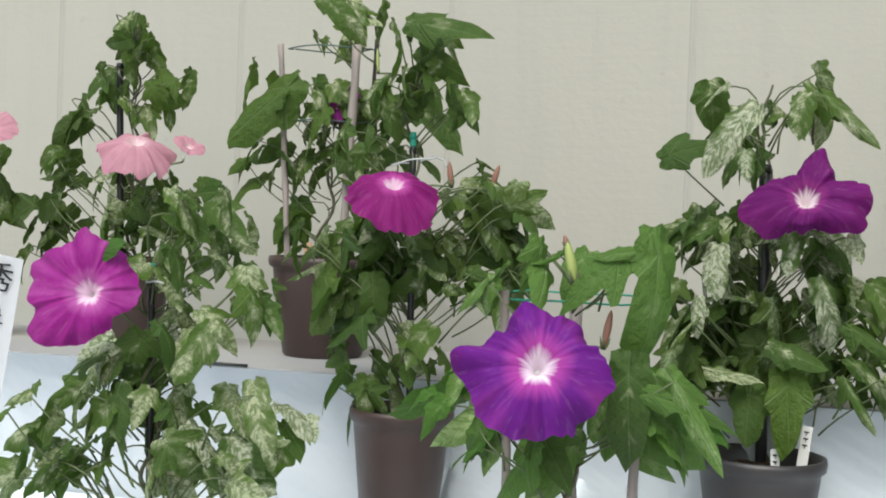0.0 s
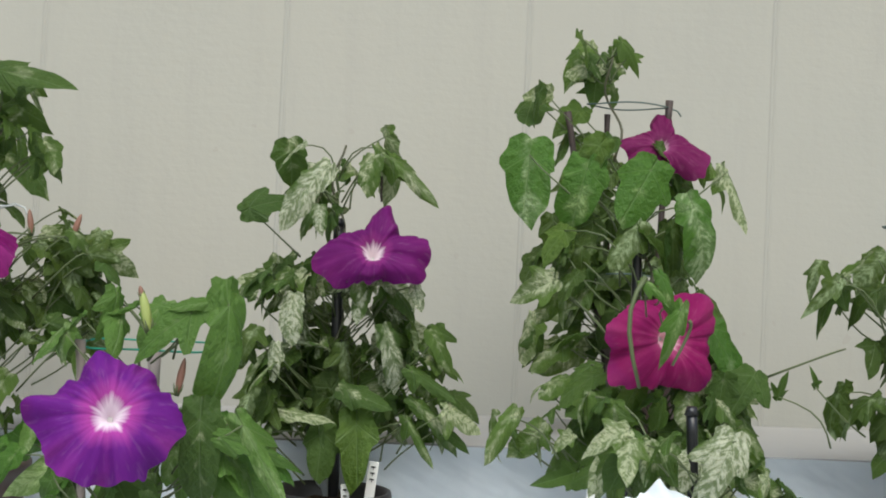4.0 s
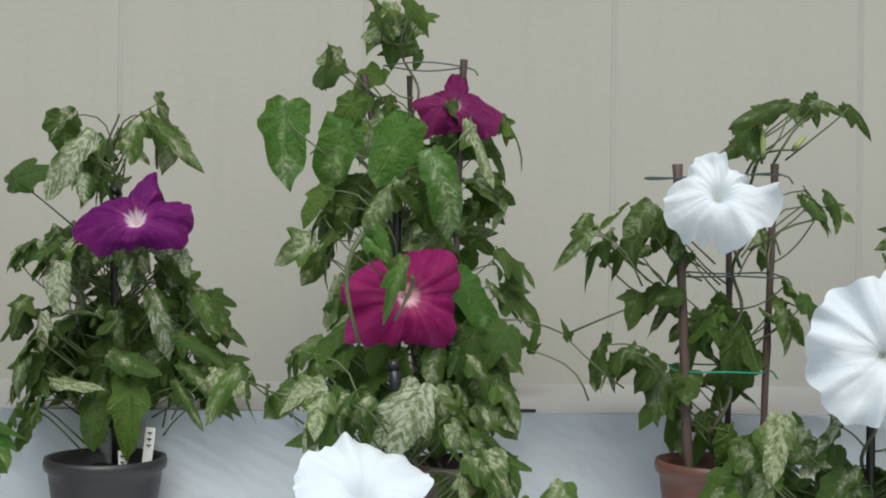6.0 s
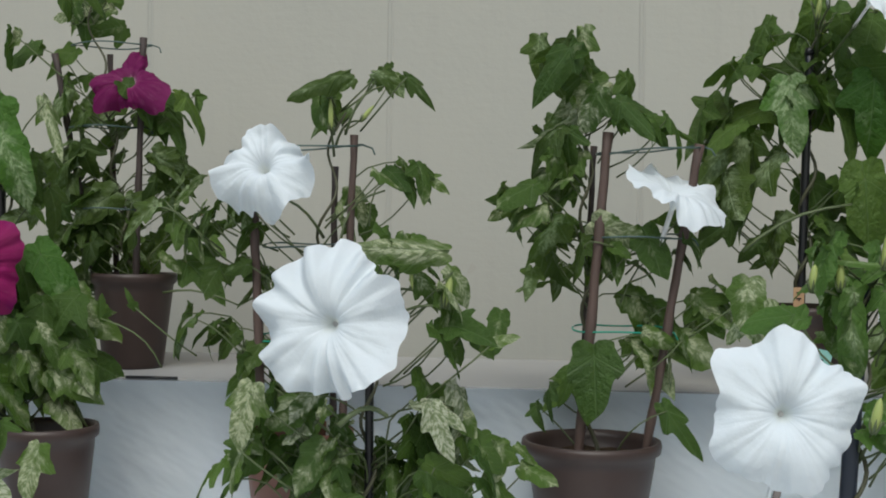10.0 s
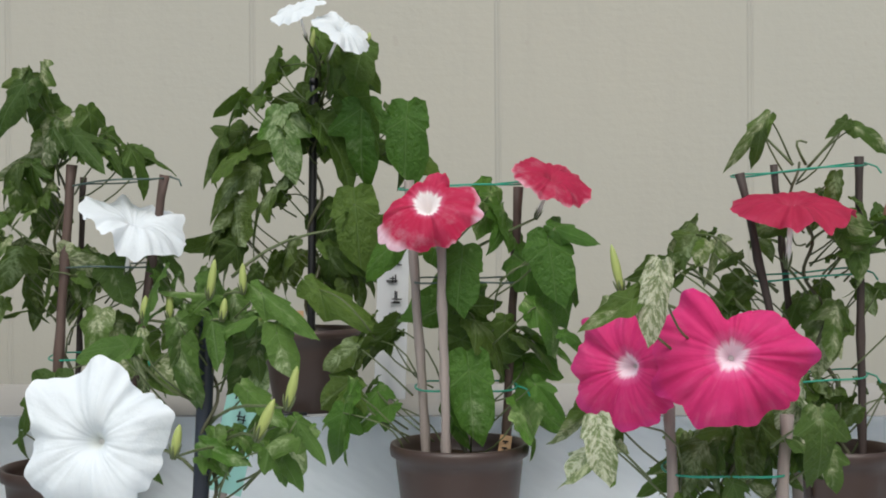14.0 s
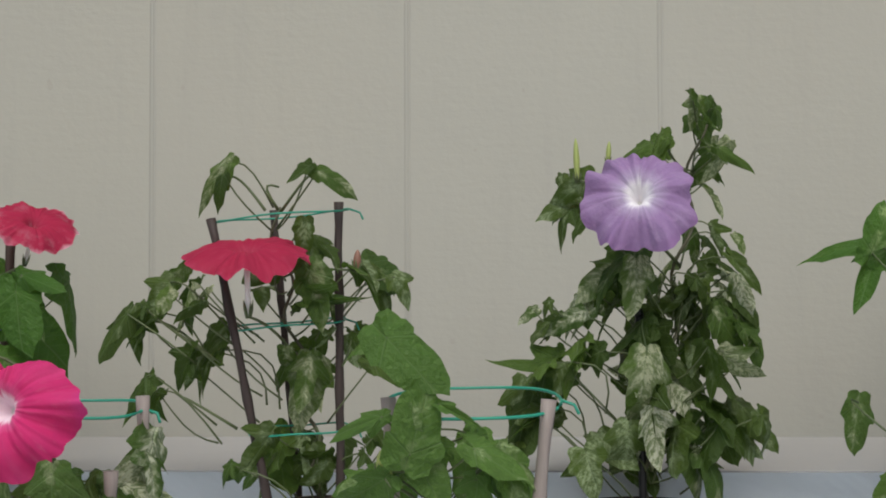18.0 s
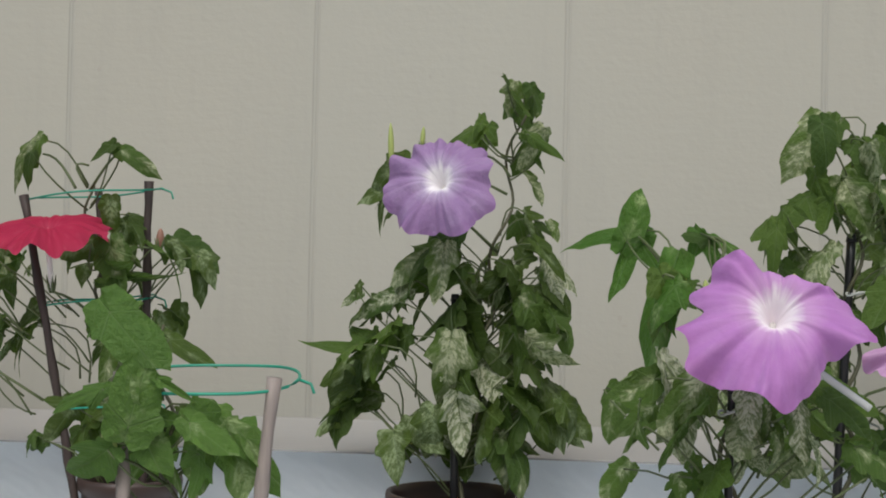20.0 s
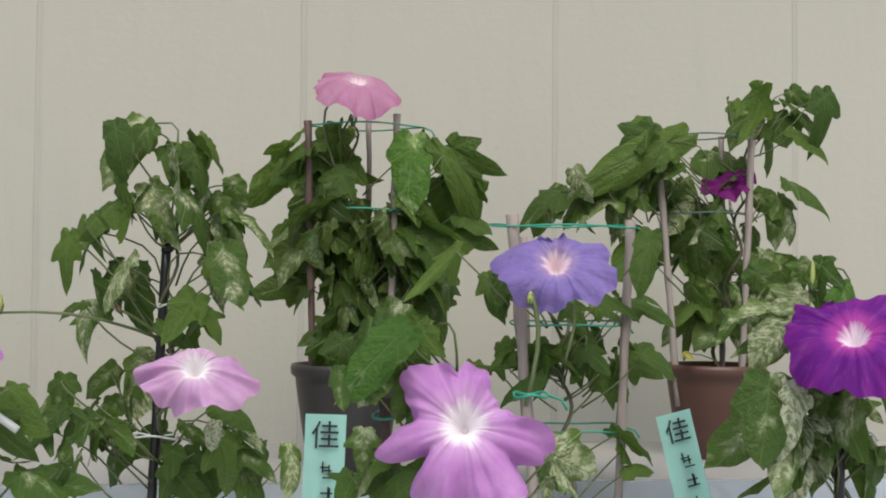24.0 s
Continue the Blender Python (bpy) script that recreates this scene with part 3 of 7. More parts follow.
            curl = sum(a * math.exp(-((off(t, c) / w) ** 2)) for c, a, w in curls)
            pleat = (0.3 if color == "white" else 1.0) * calm ** 0.5 * sum(a * math.exp(-((off(t, c) / w) ** 2)) for c, a, w in pleats)
            fall = sum(a * math.exp(-((off(t, radians(d)) / w) ** 2)) for d, a, w in falls)
            nick = sum(a * math.exp(-((off(t, c) / w) ** 2)) for c, a, w in nicks)
            fringe = 0.020 * math.sin(9 * t + ph[2] + math.sin(2 * t)) + 0.018 * math.sin(16 * t + ph[3] + math.sin(3 * t)) + 0.007 * math.sin(31 * t + ph[8])
            ripple = ruffle * (0.040 * math.sin(5 * soft + ph[5]) + 0.040 * math.sin(8 * soft + ph[6]) + 0.028 * math.sin(13 * soft + ph[7]))
            fine = 0.010 * math.sin(21 * soft + ph[11]) + 0.006 * math.sin(37 * soft + ph[4])
            rays.append((t, rim(t) + tooth * (0.045 * swell - 0.065 * dip), crest, swell, dip, curl, fall, nick, fringe, ripple, fine, pleat))
        grid = []
        for i in range(rings + 1):
            u = 0.035 + 0.965 * (i / rings) ** 1.25
            row = []
            for t, e, crest, swell, dip, curl, fall, nick, fringe, ripple, fine, pleat in rays:
                rr = u * (1 + (e - 1) * min(1, u * 1.1) ** 1.4) * norm * (1 + (fringe * u ** 5 - nick * u ** 9))
                z = -0.34 * math.exp(-((u / 0.125) ** 1.35)) + 0.24 * (1 - math.exp(-u / 0.26)) - 0.22 * u ** 3 * calm
                z += cup * max(0, u - 0.12) ** 1.35 - 0.12 * max(0, u - 0.75) ** 1.5
                z -= sag * max(0, -math.sin(t + bent)) ** 1.3 * u ** 2.2
                z += (0.55 if color == "white" else 1.0) * calm * (0.07 * swell * u ** 1.3 * (1 - 0.4 * u) - 0.085 * dip * u ** 1.2) + 0.022 * crest * u * (1.2 - u)
                z += curl * u ** 3.5 + fall * u ** 2 + ripple * u ** 2.6 + fine * u * (1 - 0.3 * u) + pleat * u ** 1.2
                z += 0.04 * math.sin(7 * u + ph[2]) * math.sin(4 * t + ph[3]) * u
                z += 0.010 * ruffle ** 0.5 * u * math.sin(13 * u + 3 * math.sin(3 * t + ph[1]) + ph[7]) * math.sin(9 * t + 2 * math.sin(2 * t + ph[4]))
                row.append(bm.verts.new((rr * math.cos(t), rr * squash * math.sin(t), z)))
            grid.append(row)
        for a, b in zip(grid, grid[1:]):
            for k in range(n):
                bm.faces.new((a[k], a[(k + 1) % n], b[(k + 1) % n], b[k]))
        face = Vector(face).normalized()
        m = face.to_track_quat("Z", "Y").to_matrix().to_4x4() @ Matrix.Rotation(radians(turn), 4, "Z") @ Matrix.Diagonal((r, r, r, 1))
        m.translation = self.local(at)
        fl = part("flower", bm, PETALS[color], self.root, at=m)
        bm = bmesh.new()
        tube(bm, [Vector((0, 0, -1.02)), Vector((0, 0, -0.8)), Vector((0, 0, -0.45)), Vector((0, 0, -0.252))], [0.035, 0.042, 0.047, 0.050], 14)
        part("tube", bm, TUBE, fl, "pale flower tube")
        bm = bmesh.new()
        for k in range(5):
            t = math.tau * k / 5
            d = Vector((math.cos(t), math.sin(t), 0))
            tube(bm, [d * 0.03 + Vector((0, 0, -1.06)), d * 0.06 + Vector((0, 0, -0.92)), d * 0.085 + Vector((0, 0, -0.76))], [0.022, 0.024, 0.004], 4)
        part("calyx", bm, VINE, fl, "green calyx")
        bm = bmesh.new()
        for k in range(5):
            t = math.tau * k / 5
            d = Vector((math.cos(t), math.sin(t), 0)) * 0.02
            tube(bm, [d + Vector((0, 0, -0.29)), d * 1.2 + Vector((0, 0, -0.205 - 0.006 * k))], [0.006, 0.009], 4)
        part("stamen", bm, TUBE, fl, "pale stamens")
        back = Vector(at) - face * r * 1.04
        foot = self.on_axis(back.z - 0.05)
        if (foot - back).length > 0.2:
            foot = back.lerp(foot, 0.2 / (foot - back).length)
        self.stem(foot, back, 0.0019, 0.008)
        return self

    def bud(self, a, b, r=0.006, material=None):
        """A furled bud from its foot a to its tip b."""
        a, b = self.local(a), self.local(b)
        bm = bmesh.new()
        steps = 8
        tube(bm, [(b - a) * (k / steps) for k in range(steps + 1)], [r * (0.25 + 0.75 * math.sin(math.pi * min(1, 0.12 + 0.8 * k / steps)) ** 1.3) for k in range(steps)] + [r * 0.12], 8)
        bud = part("bud", bm, material or BUD, self.root, at=Matrix.Translation(a))
        bm = bmesh.new()
        along = (b - a).normalized()
        side = along.orthogonal().normalized()
        for k in range(5):
            d = Matrix.Rotation(math.tau * k / 5, 3, along) @ side
            tube(bm, [d * r * 0.3 - along * r * 0.4, d * r * 0.95 + along * r * 1.2, d * r * 1.35 + along * r * 2.6], [r * 0.35, r * 0.3, r * 0.05], 4)
        part("calyx", bm, VINE, bud, "green calyx")
        return self

    def label(self, x, y, z, wide, high, material, lean=0.0, marks=3):
        """A small label pushed into the soil, with unreadable writing."""
        bm = bmesh.new()
        box(bm, -wide / 2, wide / 2, -0.001, 0.001, -high, 0, 0.0004)
        m = Matrix.Translation(self.local((x, y, z))) @ Matrix.Rotation(radians(lean), 4, "Y")
        tag = part("plant_label", bm, material, self.root, "small plant label", False, m)
        for k in range(marks):
            bm = bmesh.new()
            zz = -0.006 - 0.008 * k
            box(bm, -wide * 0.25, wide * 0.22, -0.0022, -0.0014, zz - 0.0018, zz)
            box(bm, -wide * 0.03, wide * 0.05, -0.0022, -0.0014, zz - 0.0045, zz - 0.0019)
            part("writing", bm, INK, tag, "dark handwriting", False)
        return self

    def done(self):
        tagged(part("stem", self.stems, VINE, self.root), kind="stuff")
        return self


TUBE = plain("pale_flower_tube", (0.78, 0.76, 0.74), 0.6, 0, 20, 0.08, 0.05)


# ---- the setting ----
def slab(name, x0, x1, y0, y1, z0, z1, material, label, bevel=0.0, kind="structure"):
    bm = bmesh.new()
    box(bm, x0, x1, y0, y1, z0, z1, bevel)
    ob = part(name, bm, material, None, "", False)
    return tagged(ob, label, name.split("_")[0], "", kind)


GROUND_Z, REAR, MID, FRONT, WALL_Y = 0.0, 1.132, 0.94, 0.75, 2.12
bm = bmesh.new()
bmesh.ops.create_grid(bm, x_segments=4, y_segments=4, size=60)
ground = part("ground", bm, GROUND, None, "", False)
tagged(ground, "plain grey paved ground in front of the shelves", "ground", "", "structure")

wall = slab("wall_back", -3.2, 6.2, WALL_Y + 0.0035, WALL_Y + 0.12, 0.0, 2.75, JOINT, "cream painted panel wall behind the plants")
SEAMS = [-2.03, -1.63, -1.236, -0.851, -0.435, 0.0, 0.448, 0.910, 1.375, 1.832, 2.294, 2.748, 3.195, 3.638, 4.077, 4.53, 4.98, 5.43]
for a, b in zip(SEAMS, SEAMS[1:]):
    bm = bmesh.new()
    box(bm, a + 0.0004, b - 0.0004, WALL_Y, WALL_Y + 0.0035, 0.0, 2.74, 0.0003)
    part("panel", bm, WALL, wall, "", False)
for a in SEAMS:
    bm = bmesh.new()
    last = None
    for dx, out in ((-0.0062, 0.0001), (-0.0052, 0.0004), (-0.0038, 0.0009), (-0.0022, 0.0010), (-0.0008, 0.0006), (0.0008, 0.0006), (0.0022, 0.0010), (0.0038, 0.0009), (0.0052, 0.0004), (0.0062, 0.0001)):
        now = [bm.verts.new((a + dx, WALL_Y - out, z)) for z in (0.0, 1.0, 1.4, 1.8, 2.74)]
        if last:
            for k in range(4):
                bm.faces.new((last[k], now[k], now[k + 1], last[k + 1]))
        last = now
    part("joint_strip", bm, STRIP, wall, "", False)

# Unseen sheet added overhead to warm and dim light on the upper wall.
slab("roof", -3.4, 6.4, 1.68, 2.5, 2.745, 2.749, LIGHT_FILTER, "added cream sheet out of view that warms and dims light on the wall")


def cloth_sheet(name, y0, y1, top, label, face_to):
    """A covered bench: a level top and a hanging front with soft folds."""
    root = tagged(new(name), label, "bench", "stepped benches")
    root.location = (2.0, (y0 + y1) / 2, face_to)
    bm = bmesh.new()
    box(bm, -4.6, 4.6, y0 + 0.012 - root.location.y, y1 - root.location.y, top - 0.03 - face_to, top - face_to, 0.003)
    part("bench_top", bm, BOARD if name == "rear_bench" else CLOTH, root, "cream board top" if name == "rear_bench" else "white cloth top", False)
    bm = bmesh.new()
    rows, cols = 10, 320
    grid = []
    rnd = random.Random(5)
    ph = [rnd.uniform(0, 6) for _ in range(6)]
    for i in range(rows + 1):
        v = i / rows
        row = []
        for j in range(cols + 1):
            x = -4.6 + 9.2 * j / cols
            fold = math.sin(2.1 * x + ph[0]) + 0.7 * math.sin(5.3 * x + ph[1] + v) + 0.5 * math.sin(9.1 * x + ph[2] - 2 * v) + 0.35 * math.sin(17.0 * x + ph[3] + 3 * v)
            row.append(bm.verts.new((x, y0 - root.location.y - 0.004 - v * (0.010 + 0.0046 * fold) - 0.003 * math.sin(6.5 * x + 9 * v + ph[4]) * math.sin(2.3 * x + ph[5]) * v, (top + 0.0005) * (1 - v) + v * (face_to + 0.004) - face_to)))
        grid.append(row)
    for a, b in zip(grid, grid[1:]):
        for k in range(cols):
            bm.faces.new((a[k + 1], a[k], b[k], b[k + 1]))
    bmesh.ops.solidify(bm, geom=bm.faces[:], thickness=-0.002)
    part("cloth_front", bm, CLOTH, root, "hanging white cloth with soft folds")
    for x in (-4.4, -1.5, 1.5, 4.4):
        bm = bmesh.new()
        box(bm, x - 0.02, x + 0.02, y1 - 0.07 - root.location.y, y1 - 0.03 - root.location.y, 0, top - 0.03 - face_to, 0.002)
        part("leg", bm, STAKE, root, "", False)
    return root


cloth_sheet("rear_bench", 1.5, 1.9, REAR, "upper display bench with cream board top and white cloth front", 0.0)
cloth_sheet("middle_bench", 1.165, 1.488, MID, "middle display bench covered in white cloth", 0.0)
cloth_sheet("front_bench", 0.78, 1.15, FRONT, "low display bench covered in white cloth", 0.0)
# Dark strips stand in for the shadow gaps along the upper board edge.
for x, w in ((0.665, 0.075), (-0.60, 0.09), (1.52, 0.10), (2.62, 0.06)):
    bm = bmesh.new()
    tube(bm, [Vector((-w / 2, 0, 0)), Vector((0, 0, 0.0004)), Vector((w / 2, 0, 0))], 0.0022, 6)
    rod = part("shadow_gap_strip", bm, STAKE, None)
    rod.location = (x, 1.512, REAR + 0.0022)
    tagged(rod, "short dark strip for the shadow gap along the upper board edge", "wire", "wires on the bench edge")


# ---- written cards ----
def strokes(parent, size, x, z, seed):
    """Brush marks of a character that cannot be read, as plain bars."""
    rnd = random.Random(seed)
    for k in range(5):
        bm = bmesh.new()
        if k % 2:
            h, w = size * rnd.uniform(0.5, 0.85), size * 0.09
        else:
            h, w = size * 0.085, size * rnd.uniform(0.5, 0.9)
        cx, cz = x + size * rnd.uniform(-0.2, 0.2), z + size * rnd.uniform(-0.35, 0.35)
        box(bm, cx - w / 2, cx + w / 2, -0.0022, -0.0012, cz - h / 2, cz + h / 2)
        part("ink_bar", bm, INK, parent, "", False)


def card(label, at, wide, high, material, lean, word, marks, support, turn=0.0):
    """An upright paper card with brush writing; at is its top middle."""
    root = tagged(new("name_card"), label, "card", "written cards")
    root.matrix_basis = Matrix.Translation(at) @ Matrix.Rotation(radians(turn), 4, "Z") @ Matrix.Rotation(radians(lean), 4, "Y")
    bm = bmesh.new()
    nx, nz = 3, 10
    grid = [[bm.verts.new((-wide / 2 + wide * i / nx, 0.0015 * math.sin(3 * j / nz), -high * j / nz)) for i in range(nx + 1)] for j in range(nz + 1)]
    for a, b in zip(grid, grid[1:]):
        for i in range(nx):
            bm.faces.new((a[i], b[i], b[i + 1], a[i + 1]))
    bmesh.ops.solidify(bm, geom=bm.faces[:], thickness=0.0008)
    part("paper", bm, material, root, "", False)
    bm = bmesh.new()
    box(bm, -0.004, 0.004, 0.003, 0.007, support - at[2], -0.01, 0.001)
    part("backing_stick", bm, CANE_GREY, root, "", False)
    z = -wide * 0.55
    if word:
        text = bpy.data.curves.new("word", "FONT")
        text.body, text.size, text.align_x, text.align_y, text.extrude = word, wide * 0.72, "CENTER", "CENTER", 0.0004
        ob = new("brush_character", text)
        text.materials.append(INK)
        ob.parent = root
        ob.matrix_basis = Matrix.Translation((0, -0.0020, z)) @ Matrix.Rotation(radians(90), 4, "X")
        z -= wide * 0.85
    for k in range(marks):
        strokes(root, wide * 0.42, wide * (0.05 + 0.06 * (k % 2)), z, 40 + k)
        z -= wide * 0.58
    return root


card("pale teal paper card with black brush writing on a stick", (1.535, 1.30, 1.214), 0.043, 0.150, PAPER_TEAL, 13, "佳", 1, MID)
card("pale teal paper card with black brush writing beside a black pot", (3.233, 1.335, 1.233), 0.045, 0.155, PAPER_TEAL, 2, "佳", 4, MID)
card("leaning pale teal paper card with black brush writing", (3.636, 1.38, 1.229), 0.042, 0.16, PAPER_TEAL, -14, "佳", 3, MID)
card("tall white paper card with black brush writing", (1.690, 1.535, 1.392), 0.044, 0.240, PAPER_WHITE, 2, "", 6, REAR)
card("leaning white paper card with black brush writing", (-0.735, 1.20, 1.285), 0.052, 0.19, PAPER_WHITE, 9, "秀", 3, MID)


# ---- the plants ----
p = Plant("small-leaved dark morning glory with soft pink flower", -1.127, 1.680, 1.132, 1)
p.pot(0.065, 0.127, POT_BROWN)
p.main((-1.127, 1.68, 1.239), (-1.106, 1.68, 1.541))
p.flower((-1.056, 1.63, 1.462), 0.043, (0.423, -0.437, 0.8), "salmon", "disc", 10, 0.15, 1, 2)
p.leaves(-1.109, 1.680, 1.329, 0.048, 0.073, 22, 0.045, "dark fleck", 0.05)
p.leaves(-1.101, 1.680, 1.403, 0.032, 0.048, 8, 0.042, "fleck", 0.05)
p.done()

p = Plant("tall conical variegated morning glory with two soft pink flowers", -0.827, 1.680, 1.132, 3)
p.pot(0.065, 0.140, POT_BROWN)
p.main((-0.827, 1.68, 1.252), (-0.835, 1.68, 1.631))
p.stake((-0.846, 1.68, 1.212), (-0.86, 1.68, 1.574), 0.0056, STAKE, False)
p.flower((-0.772, 1.58, 1.443), 0.057, (0.244, -0.40, 0.86), "salmon", "wave", 0, -0.6, 1, 4)
p.flower((-0.699, 1.6, 1.44), 0.024, (0.49, -0.317, 0.8), "salmon", "disc", 30, 0.1, 1, 5)
p.leaves(-0.833, 1.680, 1.627, 0.021, 0.023, 9, 0.029, "fleck", 0.05)
p.leaves(-0.838, 1.680, 1.583, 0.056, 0.029, 16, 0.038, "fleck dark", 0.05)
p.leaves(-0.773, 1.680, 1.543, 0.031, 0.029, 6, 0.042, "plain fleck", 0.05)
p.leaves(-0.939, 1.680, 1.483, 0.024, 0.029, 5, 0.045, "dark", 0.05)
p.leaves(-0.961, 1.680, 1.397, 0.040, 0.036, 9, 0.047, "fleck dark", 0.05)
p.leaves(-0.974, 1.680, 1.329, 0.044, 0.040, 9, 0.049, "dark", 0.05)
p.leaves(-0.861, 1.680, 1.386, 0.040, 0.031, 8, 0.040, "half white", 0.05)
p.leaves(-0.738, 1.680, 1.368, 0.064, 0.040, 13, 0.045, "fleck half", 0.05)
p.leaves(-1.023, 1.680, 1.277, 0.021, 0.032, 4, 0.049, "dark", 0.05)
p.leaves(-0.823, 1.680, 1.312, 0.073, 0.032, 12, 0.045, "fleck half", 0.05)
p.leaves(-0.871, 1.680, 1.525, 0.024, 0.032, 5, 0.038, "fleck", 0.05)
p.leaves(-0.801, 1.680, 1.499, 0.032, 0.016, 4, 0.035, "fleck", 0.05)
p.done()

p = Plant("variegated morning glory with one big magenta flower, black stake", -0.472, 1.080, 0.75, 6)
p.pot(0.065, 0.190, POT_BROWN)
p.main((-0.472, 1.08, 0.92), (-0.481, 1.08, 1.286))
p.stake((-0.471, 1.08, 0.88), (-0.48, 1.08, 1.273), 0.0040, STAKE, False)
p.stake((-0.48, 1.08, 1.273), (-0.481, 1.08, 1.286), 0.0035, WIRE_GREEN, False)
p.ring((-0.464, 1.07, 1.27), 0.016, 0.009, -0.1, CLIP)
p.flower((-0.511, 1.01, 1.259), 0.057, (0.30, -0.9, 0.18), "bright_magenta", "lobed", 0, 0.04, 1.04, 7, falls=((180, -0.2, 0.5), (-40, 0.12, 0.4), (60, -0.15, 0.4)), petals=((96, 1.06), (75, 0.90), (51, 0.86), (25, 0.85), (-2, 0.88), (-20, 0.80), (-40, 0.62), (-62, 0.70), (-86, 0.80), (252, 0.88), (238, 1.1), (219, 1.22), (200, 1.0), (180, 1.06), (158, 1.18), (136, 1.02), (116, 0.92)))
p.leaves(-0.398, 1.080, 1.327, 0.032, 0.032, 10, 0.038, "half fleck", 0.05)
p.leaves(-0.441, 1.080, 1.282, 0.048, 0.024, 10, 0.037, "fleck half", 0.05)
p.leaves(-0.364, 1.080, 1.251, 0.029, 0.029, 9, 0.038, "half fleck", 0.05)
p.leaves(-0.438, 1.080, 1.212, 0.040, 0.029, 9, 0.040, "white half", 0.05)
p.leaves(-0.561, 1.080, 1.172, 0.029, 0.019, 5, 0.037, "white half", 0.05)
p.leaves(-0.606, 1.080, 1.127, 0.032, 0.027, 7, 0.040, "half fleck", 0.05)
p.leaves(-0.487, 1.080, 1.127, 0.056, 0.032, 15, 0.042, "half fleck", 0.05)
p.leaves(-0.354, 1.080, 1.125, 0.040, 0.032, 9, 0.045, "half white", 0.05)
p.leaves(-0.571, 1.080, 1.081, 0.051, 0.029, 11, 0.040, "half fleck", 0.05)
p.leaves(-0.421, 1.080, 1.079, 0.069, 0.029, 15, 0.042, "half white", 0.05)
p.leaves(-0.495, 1.080, 1.185, 0.027, 0.027, 6, 0.037, "fleck half", 0.05)
p.leaves(-0.624, 1.080, 1.062, 0.032, 0.021, 5, 0.037, "half", 0.05)
p.leaf((-0.523, 1.02, 1.294), (-0.481, 1.005, 1.31), (0, -0.9, 0.35), "fresh", 0.8)
p.leaf((-0.391, 1.02, 1.225), (-0.418, 1.005, 1.181), (0, -0.9, 0.35), "half", 0.8)
p.leaf((-0.336, 1.02, 1.168), (-0.322, 1.005, 1.118), (0, -0.9, 0.35), "half", 0.7, 3)
p.done()

p = Plant("morning glory with plum flower behind leaves, three grey canes", -0.52, 1.720, 1.132, 8)
p.pot(0.088, 0.152, POT_BROWN)
p.main((-0.535, 1.72, 1.252), (-0.476, 1.72, 1.662))
p.stake((-0.566, 1.69, 1.212), (-0.594, 1.69, 1.608), 0.0045, CANE_GREY)
p.stake((-0.483, 1.68, 1.212), (-0.467, 1.68, 1.605), 0.0062, CANE_GREY)
p.stake((-0.483, 1.77, 1.212), (-0.465, 1.77, 1.627), 0.0031, CANE_DARK)
p.ring((-0.524, 1.72, 1.605), 0.066, 0.049, 0, WIRE_GREY)
p.ring((-0.525, 1.72, 1.493), 0.062, 0.049, 0, WIRE_GREY)
p.flower((-0.504, 1.72, 1.515), 0.039, (-0.212, -0.604, 0.6), "plum", "lobed", 0, 0.1, 1, 9)
p.flower((-0.434, 1.75, 1.502), 0.025, (0.5, -0.264, 0.5), "plum", "lobed", 0, 0.1, 1, 10)
p.leaves(-0.480, 1.720, 1.645, 0.026, 0.031, 6, 0.055, "fleck half", 0.05)
p.leaves(-0.520, 1.720, 1.602, 0.033, 0.016, 3, 0.047, "fleck", 0.05)
p.leaves(-0.643, 1.720, 1.514, 0.045, 0.026, 5, 0.069, "plain fleck", 0.05)
p.leaves(-0.544, 1.720, 1.502, 0.037, 0.029, 5, 0.051, "plain fleck", 0.05)
p.leaves(-0.471, 1.720, 1.516, 0.041, 0.030, 6, 0.047, "fleck", 0.05)
p.leaves(-0.677, 1.720, 1.415, 0.020, 0.021, 3, 0.051, "plain", 0.05)
p.leaves(-0.596, 1.720, 1.409, 0.045, 0.030, 6, 0.051, "plain fleck", 0.05)
p.leaves(-0.547, 1.720, 1.458, 0.037, 0.026, 5, 0.044, "fleck", 0.05)
p.leaves(-0.564, 1.720, 1.313, 0.033, 0.033, 5, 0.050, "plain", 0.05)
p.leaves(-0.630, 1.720, 1.439, 0.025, 0.010, 2, 0.037, "plain", 0.05)
p.leaf((-0.572, 1.66, 1.538), (-0.664, 1.645, 1.463), (0, -0.9, 0.35), "plain", 0.7)
p.leaf((-0.508, 1.66, 1.505), (-0.528, 1.645, 1.474), (0, -0.9, 0.35), "plain", 0.9)
p.label(-0.535, 1.681, 1.306, 0.013, 0.069, TAG_WOOD, 0, 3)
p.leaves(-0.436, 1.7, 1.498, 0.04, 0.03, 5, 0.055, "half fleck", 0.05)
p.leaves(-0.348, 1.7, 1.516, 0.03, 0.03, 4, 0.055, "half fleck", 0.05)
p.leaves(-0.364, 1.7, 1.447, 0.04, 0.03, 3, 0.05, "dark fleck", 0.05)
p.leaves(-0.452, 1.7, 1.420, 0.03, 0.03, 6, 0.05, "dark", 0.05)
p.done()

p = Plant("morning glory with magenta flower, black stake and brown pot", -0.302, 1.420, 0.94, 11)
p.pot(0.067, 0.166, POT_BROWN)
p.main((-0.302, 1.42, 1.086), (-0.3, 1.42, 1.516))
p.stake((-0.291, 1.42, 1.046), (-0.3, 1.42, 1.436), 0.0045, STAKE, False)
p.stake((-0.3, 1.42, 1.436), (-0.3, 1.42, 1.453), 0.0041, WIRE_GREEN, False)
p.ring((-0.296, 1.41, 1.419), 0.028, 0.014, 0.2, CLIP)
